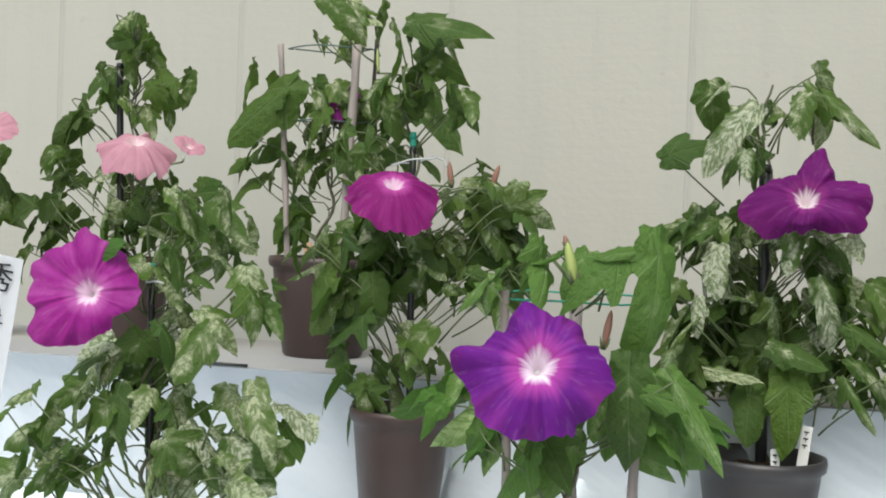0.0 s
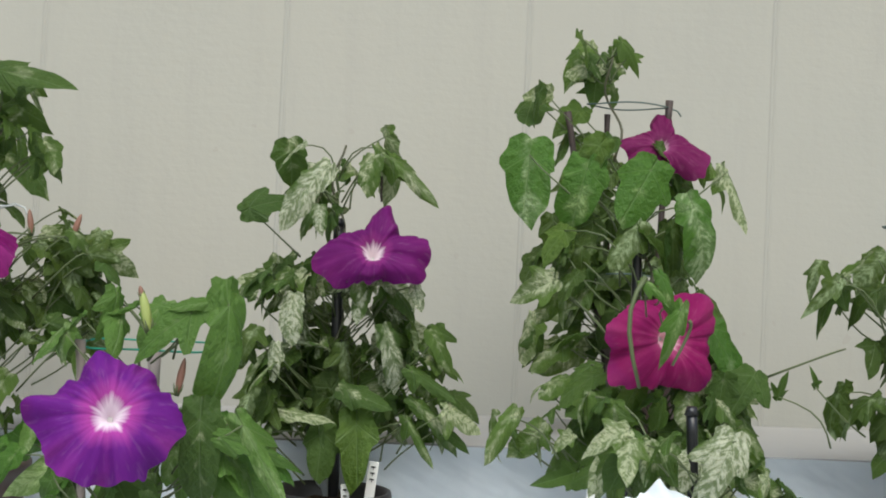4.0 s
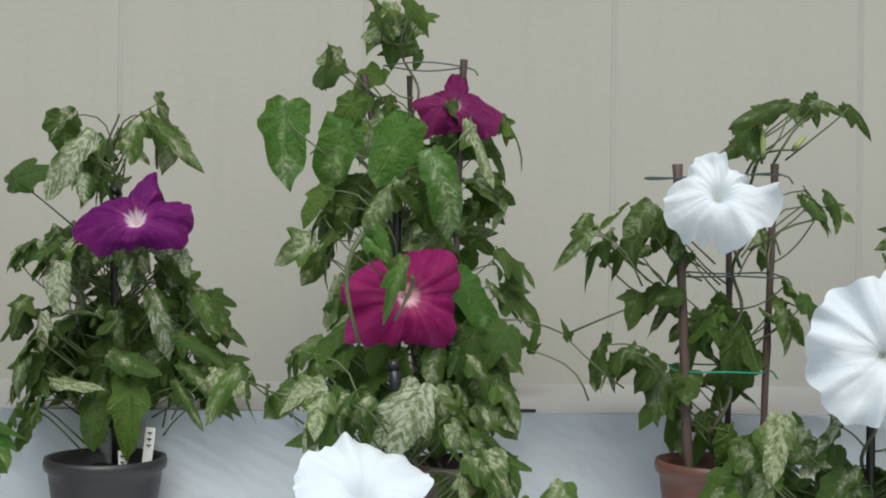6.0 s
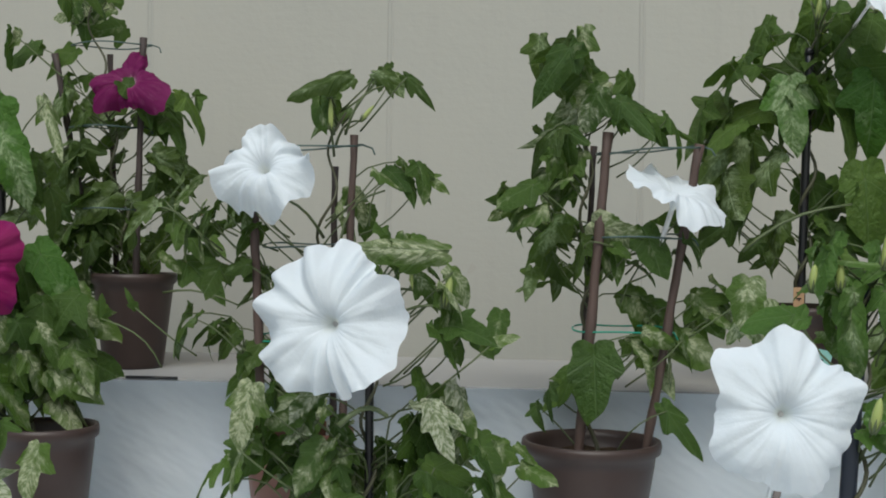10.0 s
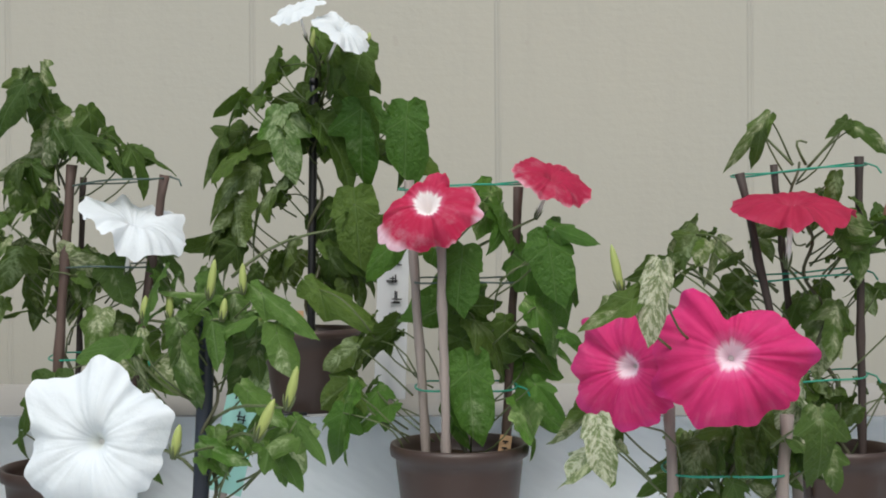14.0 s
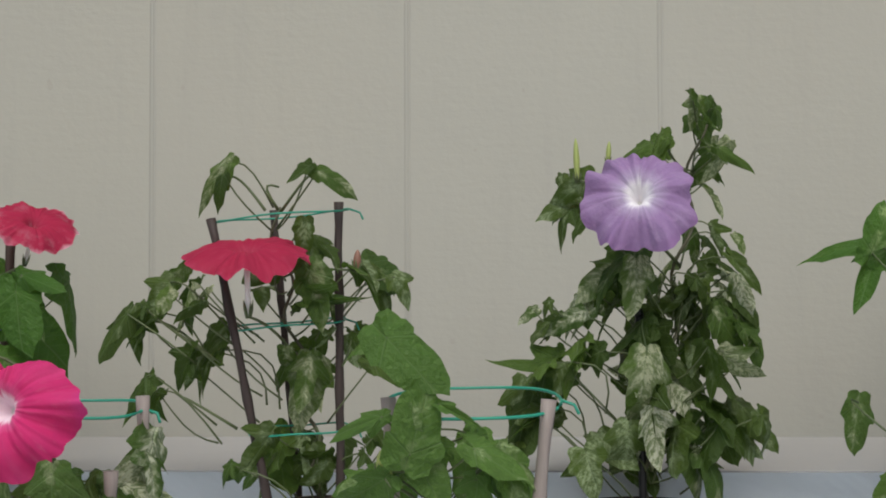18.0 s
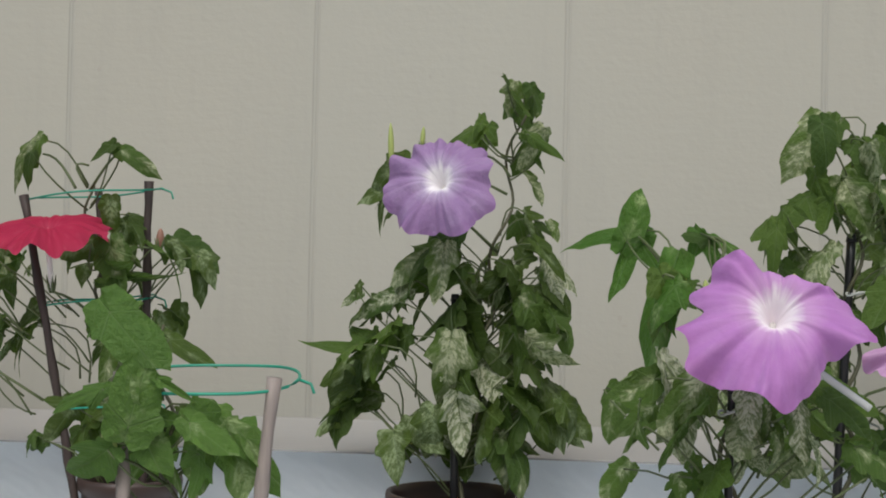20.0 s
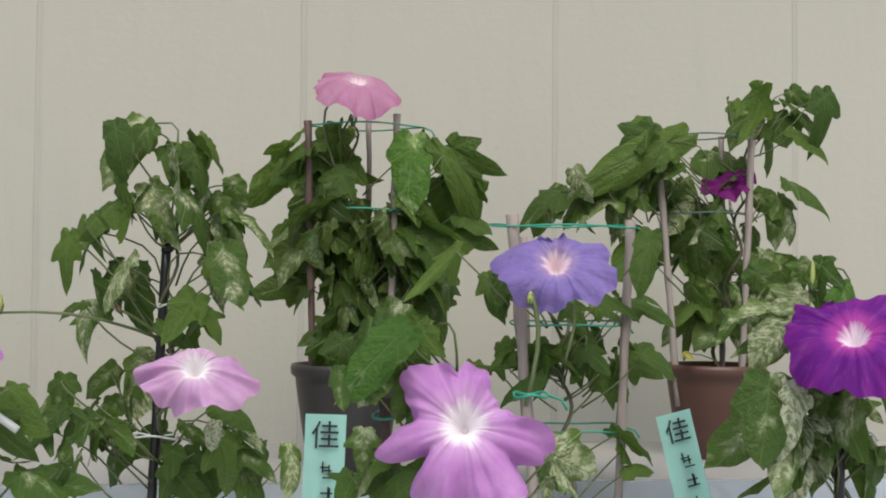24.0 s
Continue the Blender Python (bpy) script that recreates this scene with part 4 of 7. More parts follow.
p.flower((-0.293, 1.32, 1.383), 0.055, (0.208, -0.585, 0.78), "magenta", "round", 0, -0.55, 0.92, 12, ((270, 0.1, 0.6),))
p.leaves(-0.276, 1.420, 1.566, 0.028, 0.028, 5, 0.044, "half fleck", 0.05)
p.leaves(-0.326, 1.420, 1.508, 0.041, 0.025, 9, 0.038, "fleck", 0.05)
p.leaves(-0.280, 1.420, 1.505, 0.034, 0.031, 6, 0.037, "fleck plain", 0.05)
p.leaves(-0.228, 1.420, 1.481, 0.018, 0.025, 4, 0.039, "fleck", 0.05)
p.leaves(-0.211, 1.420, 1.390, 0.034, 0.034, 7, 0.036, "half dark", 0.05)
p.leaves(-0.400, 1.420, 1.414, 0.018, 0.029, 3, 0.052, "half", 0.05)
p.leaves(-0.170, 1.420, 1.342, 0.038, 0.038, 12, 0.038, "dark fleck", 0.05)
p.leaves(-0.245, 1.420, 1.318, 0.052, 0.038, 13, 0.040, "fleck dark", 0.05)
p.leaves(-0.364, 1.420, 1.313, 0.038, 0.028, 6, 0.043, "fleck half", 0.05)
p.leaves(-0.325, 1.420, 1.279, 0.052, 0.031, 9, 0.045, "plain fleck", 0.05)
p.leaves(-0.384, 1.420, 1.229, 0.034, 0.038, 6, 0.064, "plain", 0.05)
p.leaves(-0.192, 1.420, 1.271, 0.052, 0.038, 11, 0.041, "fleck dark", 0.05)
p.leaves(-0.268, 1.420, 1.163, 0.034, 0.028, 5, 0.049, "fleck plain", 0.05)
p.leaves(-0.395, 1.420, 1.126, 0.024, 0.034, 4, 0.054, "plain", 0.05)
p.leaves(-0.312, 1.420, 1.128, 0.034, 0.028, 4, 0.053, "fleck", 0.05)
p.leaves(-0.157, 1.420, 1.293, 0.028, 0.028, 6, 0.038, "dark", 0.05)
p.leaves(-0.354, 1.420, 1.436, 0.021, 0.041, 5, 0.037, "fleck", 0.05)
p.bud((-0.189, 1.38, 1.385), (-0.179, 1.38, 1.415), 0.0041, BUD_RED)
p.stem(p.on_axis(1.355), (-0.189, 1.38, 1.385), 0.0016)
p.bud((-0.238, 1.38, 1.387), (-0.242, 1.38, 1.418), 0.0038, BUD_RED)
p.stem(p.on_axis(1.357), (-0.238, 1.38, 1.387), 0.0016)
p.bud((-0.337, 1.38, 1.525), (-0.339, 1.38, 1.556), 0.0021, BUD)
p.stem(p.on_axis(1.495), (-0.337, 1.38, 1.525), 0.0016)
p.leaf((-0.4, 1.36, 1.613), (-0.357, 1.345, 1.582), (0, -0.9, 0.35), "fleck", 0.8)
p.leaf((-0.283, 1.36, 1.584), (-0.201, 1.345, 1.575), (0, -0.9, 0.35), "fleck", 0.6)
p.leaves(-0.423, 1.4, 1.290, 0.03, 0.03, 8, 0.052, "dark half", 0.05)
p.leaves(-0.398, 1.4, 1.226, 0.03, 0.03, 8, 0.056, "dark plain", 0.05)
p.leaves(-0.356, 1.42, 1.327, 0.03, 0.02, 6, 0.048, "half dark", 0.05)
p.leaves(-0.331, 1.42, 1.263, 0.03, 0.03, 7, 0.05, "fleck dark", 0.05)
p.leaves(-0.179, 1.42, 1.360, 0.03, 0.03, 7, 0.045, "dark fleck", 0.05)
p.done()

p = Plant("morning glory with one huge violet star flower, grey canes", -0.0471, 1.09, 0.75, 13)
p.pot(0.0778, 0.1573, POT_BROWN)
p.main((-0.0471, 1.1786, 0.8857), (-0.0547, 1.1786, 1.2939))
p.stake((-0.1098, 1.2002, 0.8425), (-0.1303, 1.2002, 1.2723), 0.0050, CANE_GREY)
p.stake((0.0069, 1.2002, 0.8425), (0.0188, 1.2002, 1.2756), 0.0055, CANE_GREY)
p.stake((-0.0568, 1.2413, 0.8425), (-0.0655, 1.2866, 1.2572), 0.0066, CANE_GREY)
p.ring((-0.0612, 1.2326, 1.2669), 0.0745, 0.0594, 0, WIRE_GREEN)
p.flower((-0.0687, 1.071, 1.207), 0.0799, (0.167, -0.915, 0.34), "violet", "wave", 0, -0.15, 0.96, 14, petals=((100, 0.80), (128, 0.68), (157, 0.70), (175, 1.08), (192, 0.90), (210, 0.90), (239, 0.92), (267, 0.80), (-66, 0.88), (-48, 0.80), (-29, 0.86), (-3, 0.93), (20, 0.76), (40, 0.76), (70, 0.68)))
p.bud((-0.046, 1.1354, 1.2864), (-0.0558, 1.1354, 1.3306), 0.0054, BUD)
p.stem(p.on_axis(1.254), (-0.046, 1.1354, 1.2864), 0.0016)
p.bud((-0.0547, 1.1354, 1.3209), (-0.0579, 1.1354, 1.3339), 0.003, BUD_RED)
p.stem(p.on_axis(1.2885), (-0.0547, 1.1354, 1.3209), 0.0016)
p.bud((-0.0147, 1.1354, 1.2237), (-0.0082, 1.1354, 1.2615), 0.0042, BUD_RED)
p.stem(p.on_axis(1.1913), (-0.0147, 1.1354, 1.2237), 0.0016)
p.leaves(-0.073, 1.1786, 1.2874, 0.0302, 0.0184, 4, 0.0454, "tender", 0.05)
p.leaves(0.0058, 1.1786, 1.1514, 0.0302, 0.0356, 4, 0.0724, "tender", 0.05)
p.leaves(0.063, 1.1786, 1.1589, 0.0356, 0.0356, 5, 0.067, "tender fresh", 0.05)
p.leaves(-0.1627, 1.1786, 1.1222, 0.0302, 0.0238, 5, 0.0605, "tender fresh", 0.05)
p.leaves(-0.0914, 1.1786, 1.1006, 0.0594, 0.0238, 6, 0.0616, "tender", 0.05)
p.leaves(-0.2026, 1.1786, 1.1449, 0.0356, 0.0238, 4, 0.0518, "fresh tender", 0.05)
p.leaves(-0.0439, 1.1786, 1.12, 0.0475, 0.0238, 5, 0.0562, "plain", 0.05)
p.leaves(-0.1389, 1.1786, 1.2669, 0.0238, 0.0184, 4, 0.0356, "tender", 0.05)
p.leaf((0.0371, 1.1138, 1.3188), (0.049, 1.0976, 1.2205), (0.5, -0.8, 0.2), "tender", 0.62)
p.leaf((0.0188, 1.1138, 1.3209), (-0.0126, 1.0976, 1.3198), (0, -0.9, 0.35), "tender", 0.6)
p.leaf((0.0134, 1.1138, 1.201), (0.0155, 1.0976, 1.1179), (0, -0.9, 0.35), "half", 0.75)
p.leaf((0.0566, 1.1138, 1.1967), (0.1052, 1.0976, 1.1211), (0, -0.9, 0.35), "tender", 0.5)
p.leaf((0.0339, 1.1138, 1.1838), (0.1019, 1.0976, 1.174), (0, -0.9, 0.35), "tender", 0.4)
p.leaf((-0.0007, 1.1138, 1.309), (-0.0568, 1.0976, 1.2734), (0, -0.9, 0.35), "tender", 0.8)
p.done()

p = Plant("cream-mottled morning glory with deep plum star flower, black pot", 0.1407, 1.428, 0.94, 15)
p.pot(0.0774, 0.1412, POT_BLACK)
p.main((0.1407, 1.4933, 1.0603), (0.1291, 1.4933, 1.5268))
p.stake((0.1427, 1.4933, 1.0184), (0.1323, 1.4933, 1.4264), 0.0074, STAKE, False)
p.stake((0.1877, 1.4933, 1.4546), (0.1867, 1.4933, 1.4881), 0.0016, CANE_DARK)
p.flower((0.1804, 1.399, 1.384), 0.0743, (0.03, -0.85, 0.42), "plum", "round", 0, -0.1, 0.95, 16, petals=((76, 0.98), (62, 0.66), (39, 0.60), (10, 0.98), (-10, 0.92), (-29, 1.0), (-45, 0.66), (-62, 0.45), (250, 0.54), (217, 0.88), (192, 1.05), (170, 0.78), (152, 0.58), (114, 0.42), (100, 0.55), (87, 0.74)))
p.leaves(0.0821, 1.4933, 1.4776, 0.0408, 0.0366, 7, 0.0502, "white half", 0.05)
p.leaves(0.1825, 1.4933, 1.4996, 0.0408, 0.0188, 6, 0.0481, "fleck half", 0.05)
p.leaves(0.1061, 1.4933, 1.4295, 0.0293, 0.0188, 4, 0.0397, "half", 0.05)
p.leaves(0.0601, 1.4933, 1.3395, 0.0554, 0.022, 10, 0.0429, "half", 0.05)
p.leaves(0.0748, 1.4933, 1.2914, 0.0293, 0.0335, 5, 0.0586, "white", 0.05)
p.leaves(0.1626, 1.4933, 1.3165, 0.0241, 0.0272, 4, 0.0502, "white", 0.05)
p.leaves(0.2379, 1.4933, 1.3186, 0.0272, 0.0272, 5, 0.045, "white half", 0.05)
p.leaves(0.2212, 1.4933, 1.2548, 0.0366, 0.0408, 7, 0.0565, "half white", 0.05)
p.leaves(0.0549, 1.4933, 1.2412, 0.0335, 0.0335, 6, 0.0481, "white half", 0.05)
p.leaves(0.1103, 1.4933, 1.2517, 0.0481, 0.0408, 10, 0.0471, "dark fleck", 0.05)
p.leaves(0.1804, 1.4933, 1.1879, 0.0366, 0.0335, 6, 0.0586, "fleck half", 0.05)
p.leaves(0.2693, 1.4933, 1.2412, 0.0241, 0.0335, 5, 0.0481, "fleck", 0.05)
p.leaves(0.2526, 1.4933, 1.1711, 0.0408, 0.0335, 6, 0.0544, "fleck plain", 0.05)
p.leaves(0.0643, 1.4933, 1.1837, 0.045, 0.0335, 9, 0.0471, "dark", 0.05)
p.leaves(0.195, 1.4933, 1.2841, 0.045, 0.0293, 7, 0.045, "dark fleck", 0.05)
p.leaves(0.1386, 1.4933, 1.1785, 0.0523, 0.0293, 8, 0.0481, "dark", 0.05)
p.leaves(0.0936, 1.4933, 1.1847, 0.0523, 0.0335, 8, 0.0471, "dark plain", 0.05)
p.leaves(0.2337, 1.4933, 1.1962, 0.0523, 0.0335, 8, 0.0471, "dark fleck", 0.05)
p.leaves(0.1584, 1.4933, 1.2381, 0.0596, 0.0293, 8, 0.045, "dark", 0.05)
p.leaf((0.1992, 1.4306, 1.5069), (0.2578, 1.4149, 1.4556), (0, -0.9, 0.35), "fleck", 0.5)
p.leaf((0.126, 1.4306, 1.1523), (0.1218, 1.4149, 1.0948), (0, -0.9, 0.35), "plain", 0.9)
p.leaf((0.1689, 1.4306, 1.1649), (0.1741, 1.4149, 1.0854), (0, -0.9, 0.35), "plain", 0.75)
p.leaf((0.2756, 1.4306, 1.1638), (0.3112, 1.4149, 1.1429), (0, -0.9, 0.35), "fleck", 0.5)
p.leaf((0.0193, 1.4306, 1.4347), (0.0768, 1.4149, 1.4609), (0, -0.9, 0.35), "fleck", 0.7)
p.leaf((0.106, 1.413, 1.480), (0.055, 1.404, 1.424), (-0.2, -0.9, 0.3), "white", 0.6, 3)
p.leaf((0.110, 1.413, 1.435), (0.111, 1.404, 1.408), (0, -0.93, 0.3), "white", 0.9, 7)
p.leaf((0.081, 1.413, 1.316), (0.076, 1.404, 1.269), (-0.1, -0.92, 0.3), "white", 0.8, 3)
p.leaf((0.061, 1.413, 1.258), (0.059, 1.404, 1.220), (-0.25, -0.9, 0.25), "white", 0.6, 1)
p.leaf((0.169, 1.413, 1.331), (0.160, 1.404, 1.299), (0, -0.93, 0.3), "white", 0.85, 7)
p.leaf((0.237, 1.413, 1.342), (0.244, 1.404, 1.315), (0.2, -0.9, 0.3), "white", 0.8, 1)
p.leaf((0.203, 1.413, 1.279), (0.226, 1.404, 1.219), (0.15, -0.92, 0.25), "white", 0.62, 10)
p.leaf((0.263, 1.415, 1.281), (0.284, 1.403, 1.244), (0.25, -0.9, 0.3), "fleck", 0.7, 3)
p.leaf((0.237, 1.415, 1.237), (0.290, 1.403, 1.208), (0.2, -0.85, 0.45), "plain", 0.6, 5)
p.leaf((0.156, 1.415, 1.209), (0.209, 1.403, 1.192), (0, -0.85, 0.5), "half", 0.7, 1)
p.leaf((0.248, 1.415, 1.193), (0.303, 1.403, 1.153), (0.2, -0.9, 0.35), "half", 0.42, 10)
p.leaf((0.234, 1.415, 1.173), (0.268, 1.403, 1.123), (0.2, -0.9, 0.35), "fleck", 0.42, 5)
p.leaf((0.084, 1.415, 1.177), (0.133, 1.403, 1.175), (0, -0.8, 0.6), "half", 0.5, 3)
p.leaf((0.174, 1.415, 1.499), (0.165, 1.403, 1.462), (0, -0.9, 0.4), "half", 0.9, 3)
p.leaves(0.065, 1.45, 1.348, 0.05, 0.012, 9, 0.042, "half fleck", 0.05)
p.leaves(0.027, 1.45, 1.337, 0.02, 0.012, 3, 0.04, "dark half", 0.05)
p.leaves(0.174, 1.45, 1.351, 0.045, 0.01, 6, 0.038, "fleck half", 0.05)
p.label(0.194, 1.4473, 1.1157, 0.0126, 0.0711, TAG, 6, 3)
p.label(0.1574, 1.4473, 1.0854, 0.0105, 0.0408, TAG, -3, 2)
p.leaves(0.030, 1.44, 1.229, 0.03, 0.04, 7, 0.05, "dark fleck", 0.05)
p.leaves(0.034, 1.44, 1.164, 0.025, 0.03, 5, 0.05, "dark", 0.05)
p.leaves(0.283, 1.44, 1.188, 0.03, 0.02, 4, 0.045, "half dark", 0.05)
p.leaves(0.030, 1.42, 1.116, 0.02, 0.02, 4, 0.05, "dark plain", 0.05)
p.done()

p = Plant("tall morning glory with wine-magenta flower on three dark canes", 0.585, 1.66, 1.132, 17)
p.pot(0.065, 0.144, POT_BROWN)
p.main((0.585, 1.66, 1.256), (0.512, 1.66, 1.697))
p.stake((0.533, 1.66, 1.216), (0.457, 1.66, 1.611), 0.0048, CANE_DARK)
p.stake((0.541, 1.71, 1.216), (0.525, 1.71, 1.617), 0.0041, CANE_DARK)
p.stake((0.594, 1.64, 1.216), (0.604, 1.64, 1.632), 0.0048, CANE_DARK)
p.ring((0.548, 1.66, 1.624), 0.062, 0.049, 0, WIRE_GREY)
p.ring((0.541, 1.66, 1.499), 0.057, 0.049, 0, WIRE_GREY)
p.ring((0.546, 1.66, 1.375), 0.053, 0.041, 0, WIRE_GREY)
p.flower((0.59, 1.62, 1.562), 0.066, (-0.03, -0.85, 0.45), "wine", "round", 0, -0.1, 0.95, 18, petals=((75, 0.78), (100, 0.72), (128, 0.33), (160, 0.60), (178, 0.95), (203, 0.80), (222, 1.0), (250, 0.62), (295, 0.66), (325, 1.12), (345, 1.12), (10, 0.68), (40, 0.38), (58, 0.60)))
p.leaves(0.496, 1.66, 1.675, 0.037, 0.034, 7, 0.049, "half fleck", 0.05)
p.leaves(0.419, 1.66, 1.617, 0.023, 0.021, 4, 0.051, "fleck plain", 0.05)
p.leaves(0.545, 1.66, 1.703, 0.018, 0.016, 3, 0.035, "plain", 0.05)
p.leaves(0.474, 1.66, 1.504, 0.033, 0.041, 3, 0.05, "dark plain", 0.05)
p.leaves(0.528, 1.66, 1.498, 0.041, 0.037, 4, 0.05, "dark", 0.05)
p.leaves(0.594, 1.66, 1.526, 0.041, 0.029, 6, 0.051, "plain", 0.05)
p.leaves(0.672, 1.66, 1.497, 0.021, 0.041, 4, 0.058, "plain", 0.05)
p.leaves(0.411, 1.66, 1.402, 0.025, 0.025, 4, 0.054, "plain dark", 0.05)
p.leaves(0.489, 1.66, 1.43, 0.045, 0.041, 10, 0.054, "dark", 0.05)
p.leaves(0.46, 1.66, 1.338, 0.037, 0.041, 9, 0.046, "dark fleck", 0.05)
p.leaves(0.525, 1.66, 1.357, 0.045, 0.049, 10, 0.051, "dark", 0.05)
p.leaves(0.687, 1.66, 1.306, 0.037, 0.037, 6, 0.059, "fleck", 0.05)
p.leaves(0.442, 1.66, 1.267, 0.037, 0.029, 6, 0.054, "fleck", 0.05)
p.leaves(0.649, 1.66, 1.429, 0.033, 0.041, 6, 0.051, "dark", 0.05)
p.leaves(0.467, 1.66, 1.57, 0.033, 0.033, 5, 0.046, "plain", 0.05)
p.leaves(0.625, 1.66, 1.386, 0.033, 0.033, 5, 0.049, "dark", 0.05)
p.leaves(0.528, 1.66, 1.283, 0.049, 0.041, 9, 0.051, "dark plain", 0.05)
p.leaves(0.594, 1.66, 1.31, 0.037, 0.041, 6, 0.051, "dark", 0.05)
p.leaf((0.522, 1.6, 1.707), (0.549, 1.585, 1.674), (0, -0.9, 0.35), "plain", 0.6)
p.stem((0.641, 1.63, 1.248), (0.758, 1.63, 1.231), 0.0016)
p.stem((0.758, 1.63, 1.231), (0.878, 1.63, 1.279), 0.0016)
p.done()

p = Plant("bushy variegated morning glory with crimson flower, black stake", 0.595, 1.320, 0.94, 19)
p.pot(0.065, 0.156, POT_BROWN)
p.main((0.56, 1.34, 1.076), (0.505, 1.37, 1.47))
p.stake((0.512, 1.37, 1.036), (0.509, 1.37, 1.452), 0.0063, STAKE, False)
p.flower((0.522, 1.25, 1.297), 0.073, (0.25, -0.95, 0.05), "crimson", "round", 0, -0.05, 1.0, 20, falls=((110, -0.25, 0.5),), petals=((173, 1.08), (195, 0.98), (218, 1.18), (245, 0.84), (270, 0.72), (293, 0.85), (315, 1.08), (340, 0.84), (0, 0.82), (20, 0.95), (38, 1.08), (60, 0.84), (103, 0.62), (140, 0.78)))
p.leaves(0.415, 1.320, 1.218, 0.050, 0.033, 9, 0.049, "fleck plain", 0.05)
p.leaves(0.350, 1.320, 1.166, 0.030, 0.023, 4, 0.048, "fleck", 0.05)
p.leaves(0.490, 1.320, 1.193, 0.057, 0.037, 15, 0.046, "fleck plain", 0.05)
p.leaves(0.585, 1.320, 1.223, 0.057, 0.037, 15, 0.046, "half fleck", 0.05)
p.leaves(0.639, 1.320, 1.232, 0.030, 0.017, 4, 0.047, "fleck", 0.05)
p.leaves(0.438, 1.320, 1.155, 0.050, 0.037, 10, 0.049, "fleck plain", 0.05)
p.leaves(0.594, 1.320, 1.153, 0.057, 0.043, 13, 0.053, "half fleck", 0.05)
p.leaves(0.513, 1.320, 1.127, 0.067, 0.030, 12, 0.049, "fleck plain", 0.05)
p.leaves(0.555, 1.320, 1.276, 0.027, 0.027, 5, 0.038, "fleck", 0.05)
p.leaves(0.628, 1.320, 1.158, 0.033, 0.033, 6, 0.046, "fleck half", 0.05)
p.leaf((0.472, 1.15, 1.361), (0.494, 1.135, 1.347), (0, -0.9, 0.35), "fresh", 0.5)
p.leaf((0.513, 1.15, 1.333), (0.497, 1.135, 1.283), (0, -0.9, 0.35), "fresh", 0.45)
p.leaf((0.49, 1.15, 1.368), (0.503, 1.135, 1.339), (0, -0.9, 0.35), "fresh", 0.6)
p.leaf((0.335, 1.15, 1.211), (0.308, 1.135, 1.171), (0, -0.9, 0.35), "fleck", 0.5)
p.leaves(0.582, 1.320, 1.255, 0.051, 0.041, 9, 0.049, "fleck plain", 0.05)
p.stem((0.473, 1.15, 1.367), (0.471, 1.15, 1.248), 0.0026)
p.stem((0.525, 1.16, 1.321), (0.508, 1.16, 1.273), 0.002)
p.leaf((0.369, 1.37, 1.514), (0.362, 1.358, 1.435), (-0.15, -0.95, 0.25), "fresh_patch", 0.95, 7)
p.leaf((0.438, 1.35, 1.499), (0.421, 1.338, 1.435), (-0.05, -0.85, 0.45), "fresh", 1.15, 10)
p.leaf((0.516, 1.34, 1.500), (0.480, 1.328, 1.436), (0.1, -0.85, 0.45), "fresh", 1.05, 1)
p.leaf((0.556, 1.28, 1.452), (0.584, 1.268, 1.384), (0.15, -0.93, 0.25), "fresh_patch", 0.85, 10)
p.leaf((0.599, 1.3, 1.498), (0.627, 1.288, 1.434), (0.4, -0.8, 0.35), "fleck", 0.45, 5)
p.leaf((0.590, 1.31, 1.310), (0.630, 1.298, 1.257), (0.3, -0.9, 0.25), "fresh_patch", 0.85, 3)
p.leaf((0.500, 1.34, 1.428), (0.466, 1.328, 1.382), (-0.2, -0.8, 0.45), "dark", 0.8, 1)
p.leaf((0.549, 1.36, 1.430), (0.556, 1.348, 1.374), (0.0, -0.85, 0.4), "dark", 0.8, 8)
p.label(0.454, 1.281, 1.145, 0.014, 0.084, TAG, 8, 3)
p.leaves(0.442, 1.4, 1.485, 0.03, 0.03, 6, 0.05, "plain dark", 0.05)
p.leaves(0.425, 1.4, 1.406, 0.035, 0.03, 7, 0.048, "dark plain", 0.05)
p.leaves(0.404, 1.38, 1.349, 0.03, 0.03, 5, 0.048, "dark fleck", 0.05)
p.leaves(0.552, 1.38, 1.380, 0.03, 0.03, 5, 0.046, "dark plain", 0.05)
p.done()

p = Plant("low variegated morning glory with one white flower, black stake", 0.520, 1.060, 0.75, 21)
p.pot(0.065, 0.190, POT_BROWN)
p.main((0.52, 1.06, 0.92), (0.53, 1.06, 1.189))
p.stake((0.527, 1.07, 0.88), (0.508, 1.07, 1.235), 0.0058, STAKE, False)
p.flower((0.481, 0.97, 1.12), 0.063, (0.165, -0.6, 0.75), "white", "lobed", 0, -0.1, 1.1, 22, ((150, 0.08, 0.3), (20, 0.1, 0.3), (90, -0.1, 0.3)))
p.leaves(0.431, 1.060, 1.188, 0.042, 0.022, 8, 0.041, "fleck half", 0.05)
p.leaves(0.506, 1.060, 1.172, 0.022, 0.025, 4, 0.050, "white half", 0.05)
p.leaves(0.608, 1.060, 1.128, 0.033, 0.025, 8, 0.039, "half fleck", 0.05)
p.leaves(0.631, 1.060, 1.081, 0.047, 0.020, 9, 0.041, "half white", 0.05)
p.leaves(0.586, 1.060, 1.077, 0.033, 0.017, 6, 0.041, "half", 0.05)
p.leaves(0.563, 1.060, 1.167, 0.033, 0.022, 6, 0.038, "fleck half", 0.05)
p.leaves(0.414, 1.060, 1.222, 0.022, 0.017, 4, 0.033, "fleck", 0.05)
p.leaf((0.53, 1, 1.212), (0.508, 0.985, 1.16), (0, -0.9, 0.35), "white", 0.9)
